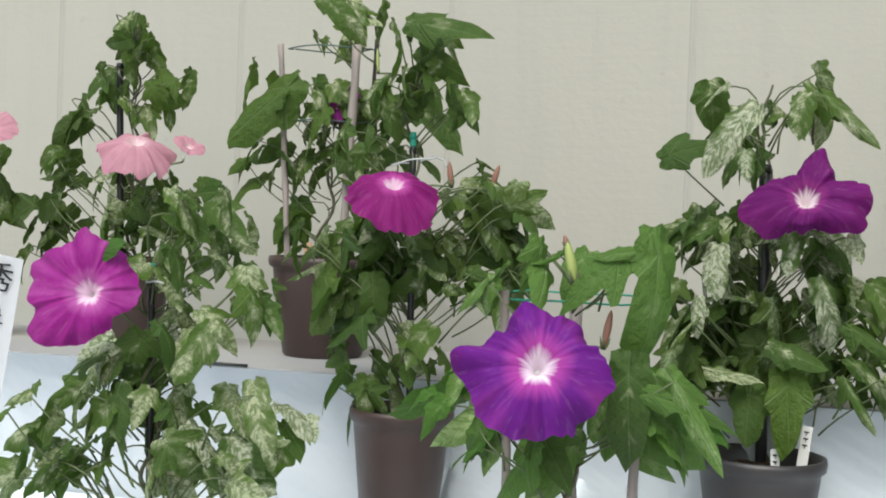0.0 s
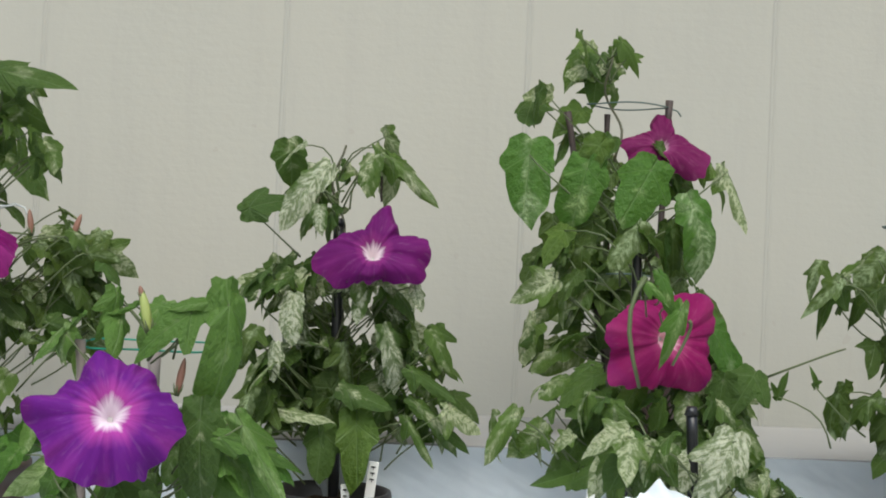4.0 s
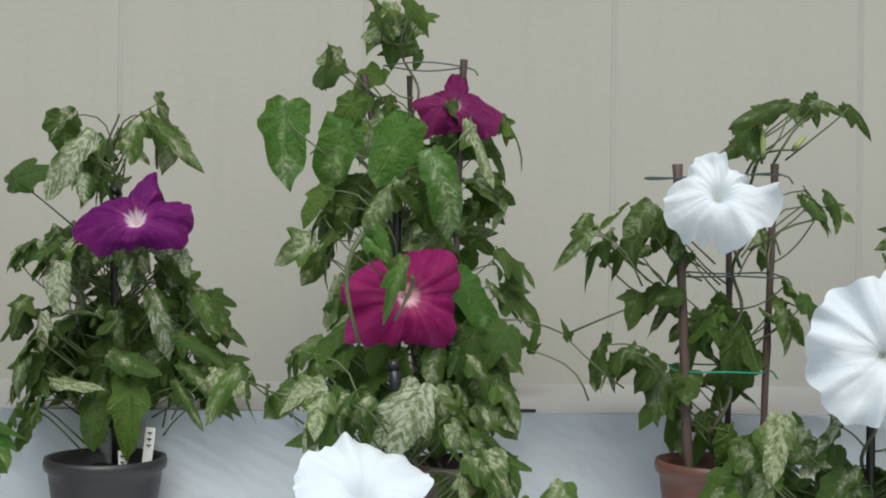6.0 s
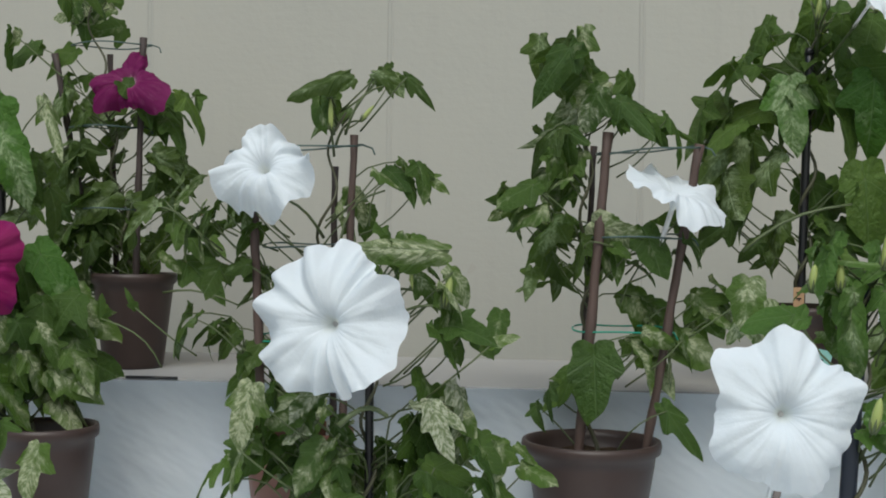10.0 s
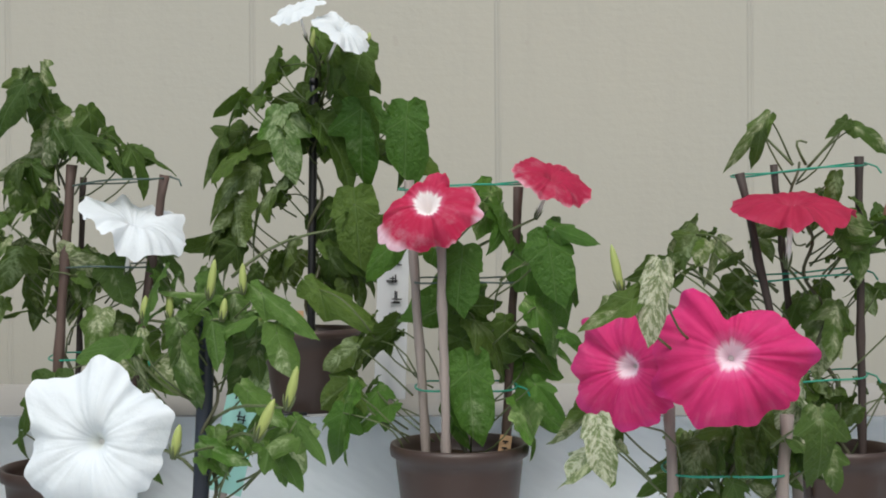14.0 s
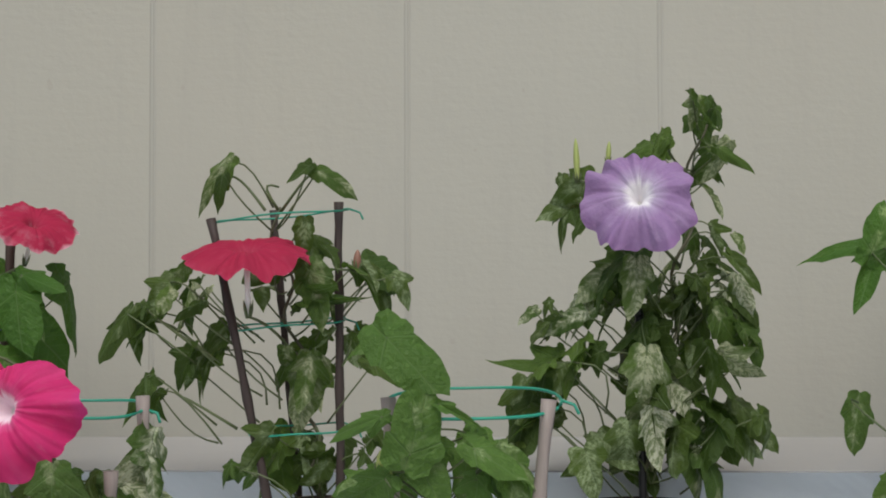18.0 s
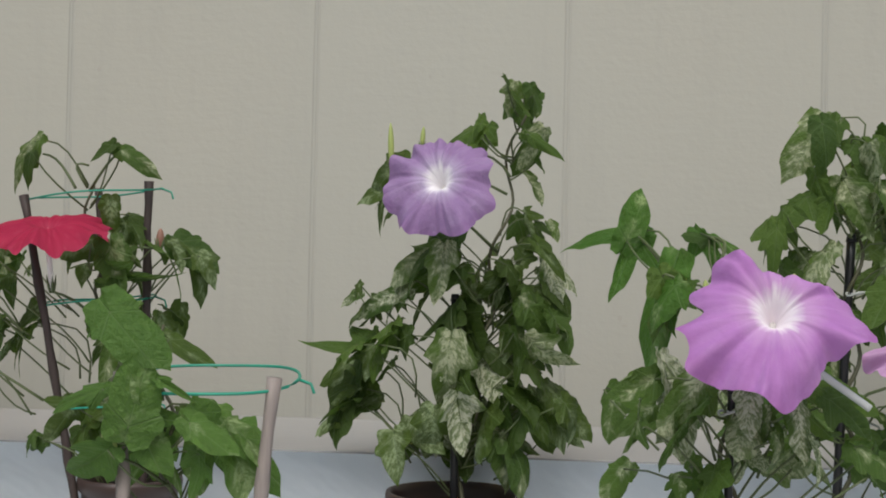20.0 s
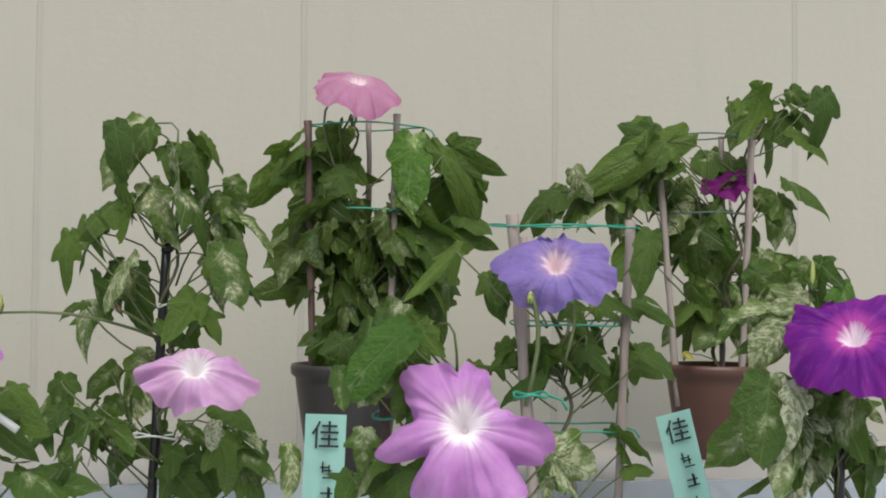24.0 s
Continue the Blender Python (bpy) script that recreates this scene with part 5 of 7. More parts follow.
p.leaf((0.585, 1, 1.1), (0.548, 0.985, 1.092), (0, -0.9, 0.35), "plain", 0.5)
p.done()

p = Plant("morning glory with ruffled white flower, brown canes, red-brown pot", 0.908, 1.360, 0.94, 23)
p.pot(0.072, 0.153, POT_RED)
p.main((0.908, 1.36, 1.073), (0.958, 1.36, 1.493))
p.stake((0.873, 1.33, 1.033), (0.852, 1.33, 1.46), 0.0055, CANE_BROWN)
p.stake((0.965, 1.35, 1.033), (0.979, 1.35, 1.464), 0.0044, CANE_BROWN)
p.stake((0.943, 1.417, 1.033), (0.941, 1.42, 1.428), 0.0041, CANE_DARK)
p.ring((0.903, 1.36, 1.448), 0.085, 0.052, 0.05, WIRE_GREY)
p.ring((0.925, 1.36, 1.325), 0.063, 0.049, 0, WIRE_GREY)
p.ring((0.912, 1.36, 1.208), 0.059, 0.045, 0, WIRE_GREEN)
p.flower((0.886, 1.26, 1.418), 0.068, (-0.05, -0.85, 0.45), "white", "frill", 0, -0.15, 0.84, 24, falls=((85, 0.08, 0.5), (270, -0.30, 0.7), (200, -0.25, 0.4), (340, -0.25, 0.4)), petals=((112, 0.84), (88, 0.72), (58, 0.80), (34, 0.72), (5, 0.88), (-18, 1.05), (-42, 0.95), (-60, 0.97), (-88, 0.80), (-115, 0.76), (-135, 0.82), (205, 1.0), (180, 0.95), (160, 0.84), (137, 0.72)))
p.leaves(0.930, 1.360, 1.503, 0.021, 0.021, 4, 0.037, "dark fleck", 0.05)
p.leaves(1.001, 1.360, 1.535, 0.042, 0.008, 5, 0.037, "dark fleck", 0.05)
p.leaves(0.761, 1.360, 1.370, 0.035, 0.021, 7, 0.040, "dark fleck", 0.05)
p.leaves(0.818, 1.360, 1.356, 0.035, 0.031, 7, 0.040, "dark", 0.05)
p.leaves(1.053, 1.360, 1.415, 0.031, 0.025, 6, 0.043, "fleck", 0.05)
p.leaves(0.826, 1.360, 1.282, 0.031, 0.025, 5, 0.043, "dark", 0.05)
p.leaves(0.777, 1.360, 1.215, 0.028, 0.024, 5, 0.046, "dark", 0.05)
p.leaves(0.906, 1.360, 1.252, 0.042, 0.031, 9, 0.046, "dark plain", 0.05)
p.leaves(0.842, 1.360, 1.181, 0.038, 0.031, 6, 0.051, "plain dark", 0.05)
p.leaves(0.934, 1.360, 1.217, 0.031, 0.038, 6, 0.055, "plain", 0.05)
p.leaves(1.004, 1.360, 1.274, 0.031, 0.031, 6, 0.046, "fleck plain", 0.05)
p.leaves(0.899, 1.360, 1.114, 0.031, 0.028, 5, 0.049, "plain fleck", 0.05)
p.leaves(0.967, 1.360, 1.359, 0.028, 0.021, 4, 0.036, "half", 0.05)
p.leaf((1.051, 1.3, 1.53), (1.08, 1.285, 1.505), (0, -0.9, 0.35), "dark", 0.5)
p.leaf((1.013, 1.3, 1.535), (1.045, 1.285, 1.528), (0, -0.9, 0.35), "dark", 0.5)
p.leaf((0.968, 1.3, 1.532), (0.909, 1.285, 1.509), (0, -0.9, 0.35), "dark", 0.45)
p.leaf((0.949, 1.3, 1.127), (0.908, 1.285, 1.095), (0, -0.9, 0.35), "half", 0.7)
p.leaf((0.738, 1.3, 1.372), (0.702, 1.285, 1.339), (0, -0.9, 0.35), "dark", 0.6)
p.bud((0.955, 1.32, 1.468), (0.954, 1.32, 1.506), 0.0035, BUD)
p.stem(p.on_axis(1.438), (0.955, 1.32, 1.468), 0.0016)
p.bud((0.992, 1.32, 1.479), (1.008, 1.32, 1.498), 0.0031, BUD)
p.stem(p.on_axis(1.449), (0.992, 1.32, 1.479), 0.0016)
p.stem((0.971, 1.33, 1.463), (1.02, 1.33, 1.523), 0.0016)
p.stem((0.957, 1.33, 1.462), (0.958, 1.33, 1.518), 0.0016)
p.stem((0.966, 1.33, 1.331), (1.021, 1.33, 1.394), 0.0016)
p.leaf((0.716, 1.3, 1.246), (0.71, 1.285, 1.264), (0, -0.9, 0.35), "plain", 0.6)
p.leaf((0.672, 1.3, 1.232), (0.676, 1.285, 1.26), (0, -0.9, 0.35), "plain", 0.7)
p.label(0.958, 1.317, 1.111, 0.008, 0.053, TAG, 2, 2)
p.done()

p = Plant("morning glory with round scalloped white flower and mottled leaves", 1.029, 1.09, 0.75, 25)
p.pot(0.0751, 0.1562, POT_BROWN)
p.main((1.029, 1.1631, 0.885), (1.0321, 1.1631, 1.2744))
p.stake((1.0332, 1.1631, 0.8427), (1.0311, 1.1631, 1.2268), 0.0049, STAKE, False)
p.flower((1.006, 1.057, 1.249), 0.0794, (-0.147, -0.971, 0.06), "white", "frill", 0, 0.0, 1.0, 26, petals=((92, 1.07), (70, 1.03), (53, 0.97), (27, 1.04), (5, 1.00), (-12, 1.01), (-40, 1.02), (-66, 0.96), (-90, 0.93), (-120, 0.98), (-138, 1.01), (205, 1.01), (186, 0.98), (168, 1.01), (140, 1.03), (124, 1.00), (108, 1.04)))
p.leaves(1.0797, 1.1631, 1.3104, 0.0275, 0.0212, 6, 0.0413, "fleck plain", 0.05)
p.leaves(1.1157, 1.1631, 1.2807, 0.0212, 0.0275, 6, 0.0391, "half", 0.05)
p.leaves(1.1517, 1.1631, 1.2247, 0.0275, 0.0275, 6, 0.0423, "fleck", 0.05)
p.leaves(0.8957, 1.1631, 1.1379, 0.0328, 0.0275, 6, 0.0455, "half fleck", 0.05)
p.leaves(1.1295, 1.1631, 1.1316, 0.0212, 0.0296, 4, 0.054, "white half", 0.05)
p.leaves(1.0046, 1.1631, 1.0882, 0.0719, 0.0328, 18, 0.0476, "half fleck", 0.05)
p.leaves(0.8967, 1.1631, 1.0649, 0.0571, 0.0328, 13, 0.0476, "fleck plain", 0.05)
p.leaves(1.0998, 1.1631, 1.0861, 0.0508, 0.0328, 13, 0.0476, "fleck plain", 0.05)
p.leaves(1.1887, 1.1631, 1.084, 0.0328, 0.036, 7, 0.0455, "fleck", 0.05)
p.leaves(1.029, 1.1631, 1.049, 0.0963, 0.0212, 15, 0.0476, "fleck half", 0.05)
p.leaves(0.9676, 1.1631, 1.1411, 0.036, 0.018, 5, 0.0434, "half white", 0.05)
p.leaf((1.1094, 1.0996, 1.157), (1.1263, 1.0837, 1.1104), (0, -0.9, 0.35), "white", 0.7)
p.leaf((0.9126, 1.0996, 1.1718), (0.8967, 1.0837, 1.1167), (0, -0.9, 0.35), "half", 0.8)
p.leaf((1.1051, 1.0996, 1.3252), (1.0237, 1.0837, 1.3305), (0, -0.9, 0.35), "fleck", 0.5)
p.bud((1.1178, 1.1208, 1.2649), (1.1242, 1.1208, 1.2966), 0.0049, BUD)
p.stem(p.on_axis(1.2331), (1.1178, 1.1208, 1.2649), 0.0016)
p.bud((1.0829, 1.1208, 1.2818), (1.0797, 1.1208, 1.3252), 0.0024, BUD)
p.stem(p.on_axis(1.2501), (1.0829, 1.1208, 1.2818), 0.0016)
p.stem((1.0173, 1.0573, 1.1453), (1.067, 1.0573, 1.157), 0.003)
p.done()

p = Plant("morning glory with flat white flower, brown canes, brown pot", 1.279, 1.400, 0.94, 27)
p.pot(0.089, 0.143, POT_BROWN)
p.main((1.279, 1.4, 1.063), (1.264, 1.4, 1.54))
p.stake((1.259, 1.37, 1.023), (1.294, 1.37, 1.47), 0.0060, CANE_BROWN)
p.stake((1.339, 1.39, 1.023), (1.408, 1.39, 1.457), 0.0055, CANE_BROWN)
p.stake((1.264, 1.46, 1.023), (1.278, 1.46, 1.459), 0.0039, CANE_DARK)
p.ring((1.346, 1.4, 1.45), 0.066, 0.050, 0.08, WIRE_GREY)
p.ring((1.33, 1.4, 1.342), 0.063, 0.048, 0, WIRE_GREY)
p.ring((1.311, 1.4, 1.224), 0.058, 0.043, 0, WIRE_GREEN)
p.flower((1.377, 1.36, 1.389), 0.067, (0.26, -0.26, 0.9), "white", "wave", 0, -0.05, 1, 28, falls=((185, 0.1, 0.3), (330, -0.15, 0.4)))
p.leaves(1.232, 1.400, 1.556, 0.036, 0.022, 6, 0.053, "dark half", 0.05)
p.leaves(1.268, 1.400, 1.494, 0.019, 0.029, 4, 0.057, "white half", 0.05)
p.leaves(1.328, 1.400, 1.498, 0.032, 0.024, 5, 0.047, "plain fleck", 0.05)
p.leaves(1.373, 1.400, 1.473, 0.022, 0.029, 4, 0.045, "plain", 0.05)
p.leaves(1.219, 1.400, 1.469, 0.032, 0.017, 5, 0.041, "dark", 0.05)
p.leaves(1.241, 1.400, 1.426, 0.026, 0.024, 5, 0.041, "fleck", 0.05)
p.leaves(1.218, 1.400, 1.308, 0.040, 0.032, 8, 0.051, "dark", 0.05)
p.leaves(1.210, 1.400, 1.383, 0.040, 0.032, 9, 0.041, "fleck half", 0.05)
p.leaves(1.317, 1.400, 1.320, 0.040, 0.032, 10, 0.045, "fleck half", 0.05)
p.leaves(1.410, 1.400, 1.336, 0.022, 0.026, 4, 0.048, "half", 0.05)
p.leaves(1.388, 1.400, 1.233, 0.047, 0.032, 9, 0.051, "fleck", 0.05)
p.leaves(1.354, 1.400, 1.193, 0.026, 0.026, 4, 0.052, "half fleck", 0.05)
p.leaves(1.221, 1.400, 1.124, 0.026, 0.019, 3, 0.045, "plain", 0.05)
p.leaves(1.443, 1.400, 1.252, 0.029, 0.029, 5, 0.045, "fleck", 0.05)
p.leaves(1.174, 1.400, 1.375, 0.029, 0.029, 5, 0.037, "fleck", 0.05)
p.leaf((1.28, 1.34, 1.194), (1.284, 1.325, 1.12), (0, -0.9, 0.35), "plain", 1.0)
p.leaf((1.26, 1.34, 1.183), (1.239, 1.325, 1.143), (0, -0.9, 0.35), "plain", 0.7)
p.leaf((1.369, 1.34, 1.13), (1.409, 1.325, 1.077), (0, -0.9, 0.35), "plain", 0.5)
p.leaf((1.246, 1.34, 1.57), (1.203, 1.325, 1.517), (0, -0.9, 0.35), "half", 0.8)
p.leaf((1.253, 1.34, 1.56), (1.263, 1.325, 1.564), (0, -0.9, 0.35), "plain", 0.8)
p.leaf((1.308, 1.34, 1.505), (1.348, 1.325, 1.464), (0, -0.9, 0.35), "plain", 0.8)
p.done()

p = Plant("tall morning glory with two white top flowers, black stake", 1.5659, 1.5725, 1.132, 29)
p.pot(0.0733, 0.1163, POT_BROWN)
p.main((1.5659, 1.5725, 1.2292), (1.5849, 1.5725, 1.6405))
p.stake((1.5659, 1.5725, 1.1912), (1.5735, 1.5725, 1.6005), 0.006, STAKE, False)
p.flower((1.571, 1.46, 1.676), 0.038, (-0.2, -0.42, 0.85), "white", "round", 0, -0.1, 1, 30)
p.flower((1.628, 1.45, 1.646), 0.042, (0.45, -0.42, 0.75), "white", "round", 0, -0.1, 1, 31)
p.bud((1.6535, 1.5345, 1.6453), (1.6582, 1.5345, 1.6605), 0.0036, BUD)
p.stem(p.on_axis(1.6167), (1.6535, 1.5345, 1.6453), 0.0016)
p.bud((1.5754, 1.5345, 1.6348), (1.5802, 1.5345, 1.6662), 0.0036, BUD)
p.stem(p.on_axis(1.6062), (1.5754, 1.5345, 1.6348), 0.0016)
p.leaves(1.4593, 1.5725, 1.5662, 0.0171, 0.0314, 3, 0.0714, "plain", 0.05)
p.leaves(1.5002, 1.5725, 1.5939, 0.0286, 0.0286, 5, 0.0562, "plain", 0.05)
p.leaves(1.6011, 1.5725, 1.61, 0.0495, 0.0333, 10, 0.0562, "plain", 0.05)
p.leaves(1.6535, 1.5725, 1.5996, 0.0124, 0.0286, 2, 0.0495, "plain", 0.05)
p.leaves(1.5354, 1.5725, 1.5215, 0.0286, 0.0362, 5, 0.0676, "plain dark", 0.05)
p.leaves(1.6402, 1.5725, 1.5082, 0.0286, 0.04, 4, 0.0838, "plain dark", 0.05)
p.leaves(1.7049, 1.5725, 1.5072, 0.0257, 0.04, 4, 0.0714, "plain", 0.05)
p.leaves(1.4498, 1.5725, 1.4825, 0.0314, 0.0362, 6, 0.0695, "dark plain", 0.05)
p.leaves(1.584, 1.5725, 1.5444, 0.0314, 0.0314, 5, 0.0562, "plain", 0.05)
p.leaves(1.5021, 1.5725, 1.433, 0.0286, 0.0314, 4, 0.0695, "dark", 0.05)
p.leaves(1.6154, 1.5725, 1.3844, 0.0438, 0.0438, 8, 0.0771, "plain dark", 0.05)
p.leaves(1.4612, 1.5725, 1.3758, 0.0419, 0.0362, 9, 0.0562, "dark", 0.05)
p.leaves(1.684, 1.5725, 1.3996, 0.0286, 0.0286, 4, 0.0628, "plain", 0.05)
p.leaves(1.5097, 1.5725, 1.3292, 0.04, 0.0257, 6, 0.0495, "dark", 0.05)
p.leaves(1.6145, 1.5725, 1.3121, 0.0438, 0.0238, 5, 0.0562, "dark", 0.05)
p.leaf((1.6478, 1.5154, 1.5529), (1.6449, 1.5011, 1.4596), (0, -0.9, 0.35), "fresh_patch", 1.0)
p.leaf((1.5383, 1.5154, 1.5434), (1.544, 1.5011, 1.4606), (0, -0.9, 0.35), "fresh_patch", 0.9)
p.leaf((1.7097, 1.5154, 1.5405), (1.7058, 1.5011, 1.4587), (0, -0.9, 0.35), "fresh_patch", 0.9, 3)
p.leaf((1.638, 1.515, 1.421), (1.646, 1.503, 1.335), (0.05, -0.93, 0.3), "plain", 0.9, 3)
p.stem((1.4745, 1.4773, 1.3235), (1.6126, 1.4773, 1.3863), 0.0022)
p.label(1.5564, 1.5288, 1.2749, 0.0143, 0.06, TAG_WOOD, 0, 2)
p.done()

p = Plant("light green morning glory with many buds and white flower", 1.531, 1.080, 0.75, 32)
p.pot(0.071, 0.190, POT_BROWN)
p.main((1.531, 1.08, 0.92), (1.54, 1.08, 1.301))
p.stake((1.517, 1.08, 0.88), (1.537, 1.08, 1.29), 0.0085, NAVY, False)
p.flower((1.448, 0.99, 1.179), 0.076, (-0.029, -0.965, 0.16), "white", "lobed", 0, -0.05, 1.0, 33, petals=((84, 1.06), (112, 0.90), (140, 1.10), (160, 0.86), (180, 0.80), (215, 1.0), (250, 0.86), (285, 1.0), (320, 0.90), (345, 0.84), (24, 1.04), (51, 0.82)))
p.leaves(1.437, 1.080, 1.261, 0.026, 0.014, 4, 0.043, "half lime", 0.05)
p.leaves(1.517, 1.080, 1.242, 0.023, 0.028, 4, 0.056, "half lime", 0.05)
p.leaves(1.568, 1.080, 1.290, 0.043, 0.018, 8, 0.040, "lime", 0.05)
p.leaves(1.584, 1.080, 1.255, 0.019, 0.023, 4, 0.051, "half lime", 0.05)
p.leaves(1.500, 1.080, 1.305, 0.031, 0.018, 6, 0.037, "lime", 0.05)
p.leaves(1.599, 1.080, 1.172, 0.017, 0.017, 2, 0.041, "tender lime", 0.05)
p.leaves(1.633, 1.080, 1.149, 0.028, 0.012, 4, 0.041, "tender lime", 0.05)
p.leaves(1.566, 1.080, 1.158, 0.031, 0.020, 6, 0.040, "tender", 0.05)
p.leaves(1.539, 1.080, 1.273, 0.034, 0.017, 5, 0.039, "lime", 0.05)
p.bud((1.548, 1.04, 1.314), (1.554, 1.04, 1.353), 0.0043, BUD)
p.stem(p.on_axis(1.284), (1.548, 1.04, 1.314), 0.0016)
p.bud((1.582, 1.04, 1.319), (1.582, 1.04, 1.349), 0.0040, BUD)
p.stem(p.on_axis(1.289), (1.582, 1.04, 1.319), 0.0016)
p.bud((1.508, 1.04, 1.292), (1.508, 1.04, 1.321), 0.0040, BUD)
p.stem(p.on_axis(1.262), (1.508, 1.04, 1.292), 0.0016)
p.bud((1.482, 1.04, 1.291), (1.484, 1.04, 1.317), 0.0045, BUD)
p.stem(p.on_axis(1.261), (1.482, 1.04, 1.291), 0.0016)
p.bud((1.561, 1.04, 1.292), (1.564, 1.04, 1.314), 0.0040, BUD)
p.stem(p.on_axis(1.262), (1.561, 1.04, 1.292), 0.0016)
p.bud((1.636, 0.98, 1.212), (1.646, 0.98, 1.252), 0.0051, BUD)
p.stem(p.on_axis(1.182), (1.636, 0.98, 1.212), 0.0016)
p.bud((1.607, 0.98, 1.183), (1.624, 0.98, 1.221), 0.0057, BUD)
p.stem(p.on_axis(1.153), (1.607, 0.98, 1.183), 0.0016)
p.bud((1.527, 0.98, 1.166), (1.533, 0.98, 1.197), 0.0048, BUD)
p.stem(p.on_axis(1.136), (1.527, 0.98, 1.166), 0.0016)
p.leaf((1.616, 1.04, 1.279), (1.628, 1.028, 1.239), (0.1, -0.9, 0.35), "lime", 0.9, 3)
p.leaf((1.516, 1.04, 1.276), (1.529, 1.028, 1.207), (-0.1, -0.92, 0.3), "lime", 0.6, 10)
p.leaf((1.465, 1.04, 1.268), (1.419, 1.028, 1.266), (0, -0.75, 0.6), "lime", 0.7, 3)
p.leaf((1.551, 1.04, 1.317), (1.495, 1.028, 1.326), (0, -0.7, 0.65), "tender", 0.38, 5)
p.leaf((1.601, 1.04, 1.319), (1.656, 1.028, 1.280), (0.2, -0.8, 0.5), "tender", 0.5, 1)
p.leaf((1.561, 1.04, 1.280), (1.591, 1.028, 1.296), (0, -0.8, 0.55), "tender", 0.6, 3)
p.leaf((1.586, 1.04, 1.222), (1.624, 1.028, 1.190), (0.1, -0.85, 0.45), "tender", 0.6, 1)
p.leaf((1.635, 1.04, 1.192), (1.665, 1.028, 1.156), (0.2, -0.85, 0.4), "tender", 0.65, 5)
p.leaf((1.546, 1.04, 1.167), (1.584, 1.028, 1.153), (0, -0.8, 0.55), "fresh_patch", 0.6, 3)
p.leaf((1.644, 1.04, 1.181), (1.601, 1.028, 1.164), (0, -0.8, 0.5), "tender", 0.6, 1)
p.done()

p = Plant("morning glory with two red white-rimmed flowers, grey canes", 1.7846, 1.3581, 0.94, 34)
p.pot(0.0867, 0.1797, POT_BROWN)
p.main((1.7846, 1.3581, 1.1002), (1.7758, 1.3581, 1.4304))
p.stake((1.7466, 1.3483, 1.0613), (1.7242, 1.3483, 1.445), 0.0055, CANE_GREY)
p.stake((1.7719, 1.2996, 1.0613), (1.7661, 1.2996, 1.3729), 0.0055, CANE_GREY)
p.stake((1.8391, 1.3776, 1.0613), (1.8606, 1.3776, 1.4372), 0.0055, CANE_BROWN)
p.ring((1.7904, 1.3581, 1.4382), 0.0789, 0.0526, 0.04, WIRE_GREEN)
p.ring((1.7943, 1.3581, 1.3213), 0.0662, 0.0487, 0, WIRE_GREY)
p.ring((1.7934, 1.3581, 1.1898), 0.0633, 0.0458, 0, WIRE_GREEN)
p.flower((1.753, 1.261, 1.41), 0.0614, (-0.02, -0.80, 0.5), "red_rim", "lobed", 0, -0.12, 1.0, 35, petals=((66, 0.72), (42, 0.56), (18, 0.94), (-7, 1.08), (-28, 0.84), (-51, 0.86), (-75, 0.66), (-95, 0.76), (250, 0.78), (226, 1.06), (205, 1.05), (180, 0.64), (140, 0.46), (105, 0.46), (88, 0.6)))
p.flower((1.901, 1.339, 1.442), 0.0526, (0.33, -0.42, 0.76), "red_edge", "disc", 10, -0.2, 0.95, 36)
p.leaves(1.7895, 1.3581, 1.3145, 0.0282, 0.0351, 3, 0.0731, "fresh", 0.05)
p.leaves(1.9015, 1.3581, 1.3311, 0.0351, 0.0282, 3, 0.0731, "fresh", 0.05)
p.leaves(1.8459, 1.3581, 1.4002, 0.0312, 0.0185, 4, 0.0506, "fresh", 0.05)
p.leaves(1.6414, 1.3581, 1.1918, 0.0214, 0.0253, 3, 0.0604, "plain dark", 0.05)
p.leaves(1.8304, 1.3581, 1.2444, 0.0526, 0.0253, 7, 0.0623, "plain dark", 0.05)
p.leaves(1.6609, 1.3581, 1.1528, 0.0234, 0.0282, 3, 0.0701, "fresh", 0.05)
p.leaves(1.8927, 1.3581, 1.1762, 0.0224, 0.0282, 3, 0.0623, "fresh", 0.05)
p.leaves(1.9073, 1.3581, 1.2541, 0.0253, 0.0282, 4, 0.0555, "fresh", 0.05)
p.leaves(1.7739, 1.3581, 1.1528, 0.0312, 0.0185, 4, 0.0312, "fresh", 0.05)
p.leaves(1.6404, 1.3581, 1.2268, 0.0166, 0.0185, 2, 0.0497, "dark", 0.05)
p.leaf((1.799, 1.2996, 1.216), (1.806, 1.285, 1.136), (0.1, -0.9, 0.25), "fresh_patch", 0.85, 7)
p.leaf((1.9024, 1.2996, 1.3846), (1.9502, 1.285, 1.3681), (0, -0.9, 0.35), "fresh", 0.6)
p.leaf((1.6472, 1.2996, 1.1645), (1.6365, 1.285, 1.1139), (0, -0.9, 0.35), "fresh", 0.8)
p.leaf((1.8956, 1.2996, 1.365), (1.9055, 1.285, 1.300), (0.1, -0.9, 0.35), "fresh", 1.0, 7)
p.leaf((1.7914, 1.2996, 1.349), (1.785, 1.285, 1.289), (0, -0.9, 0.35), "fresh", 1.0, 7)
p.leaf((1.8781, 1.2996, 1.1986), (1.9132, 1.285, 1.1587), (0, -0.9, 0.35), "fresh", 0.6)
p.label(1.843, 1.3191, 1.1343, 0.0146, 0.0487, TAG_WOOD, 8, 2)
p.leaf((1.719, 1.4, 1.384), (1.662, 1.388, 1.337), (0, -0.85, 0.5), "fresh", 0.6, 3)
p.leaf((1.605, 1.4, 1.309), (1.694, 1.388, 1.256), (0.1, -0.8, 0.55), "plain", 0.5, 1)
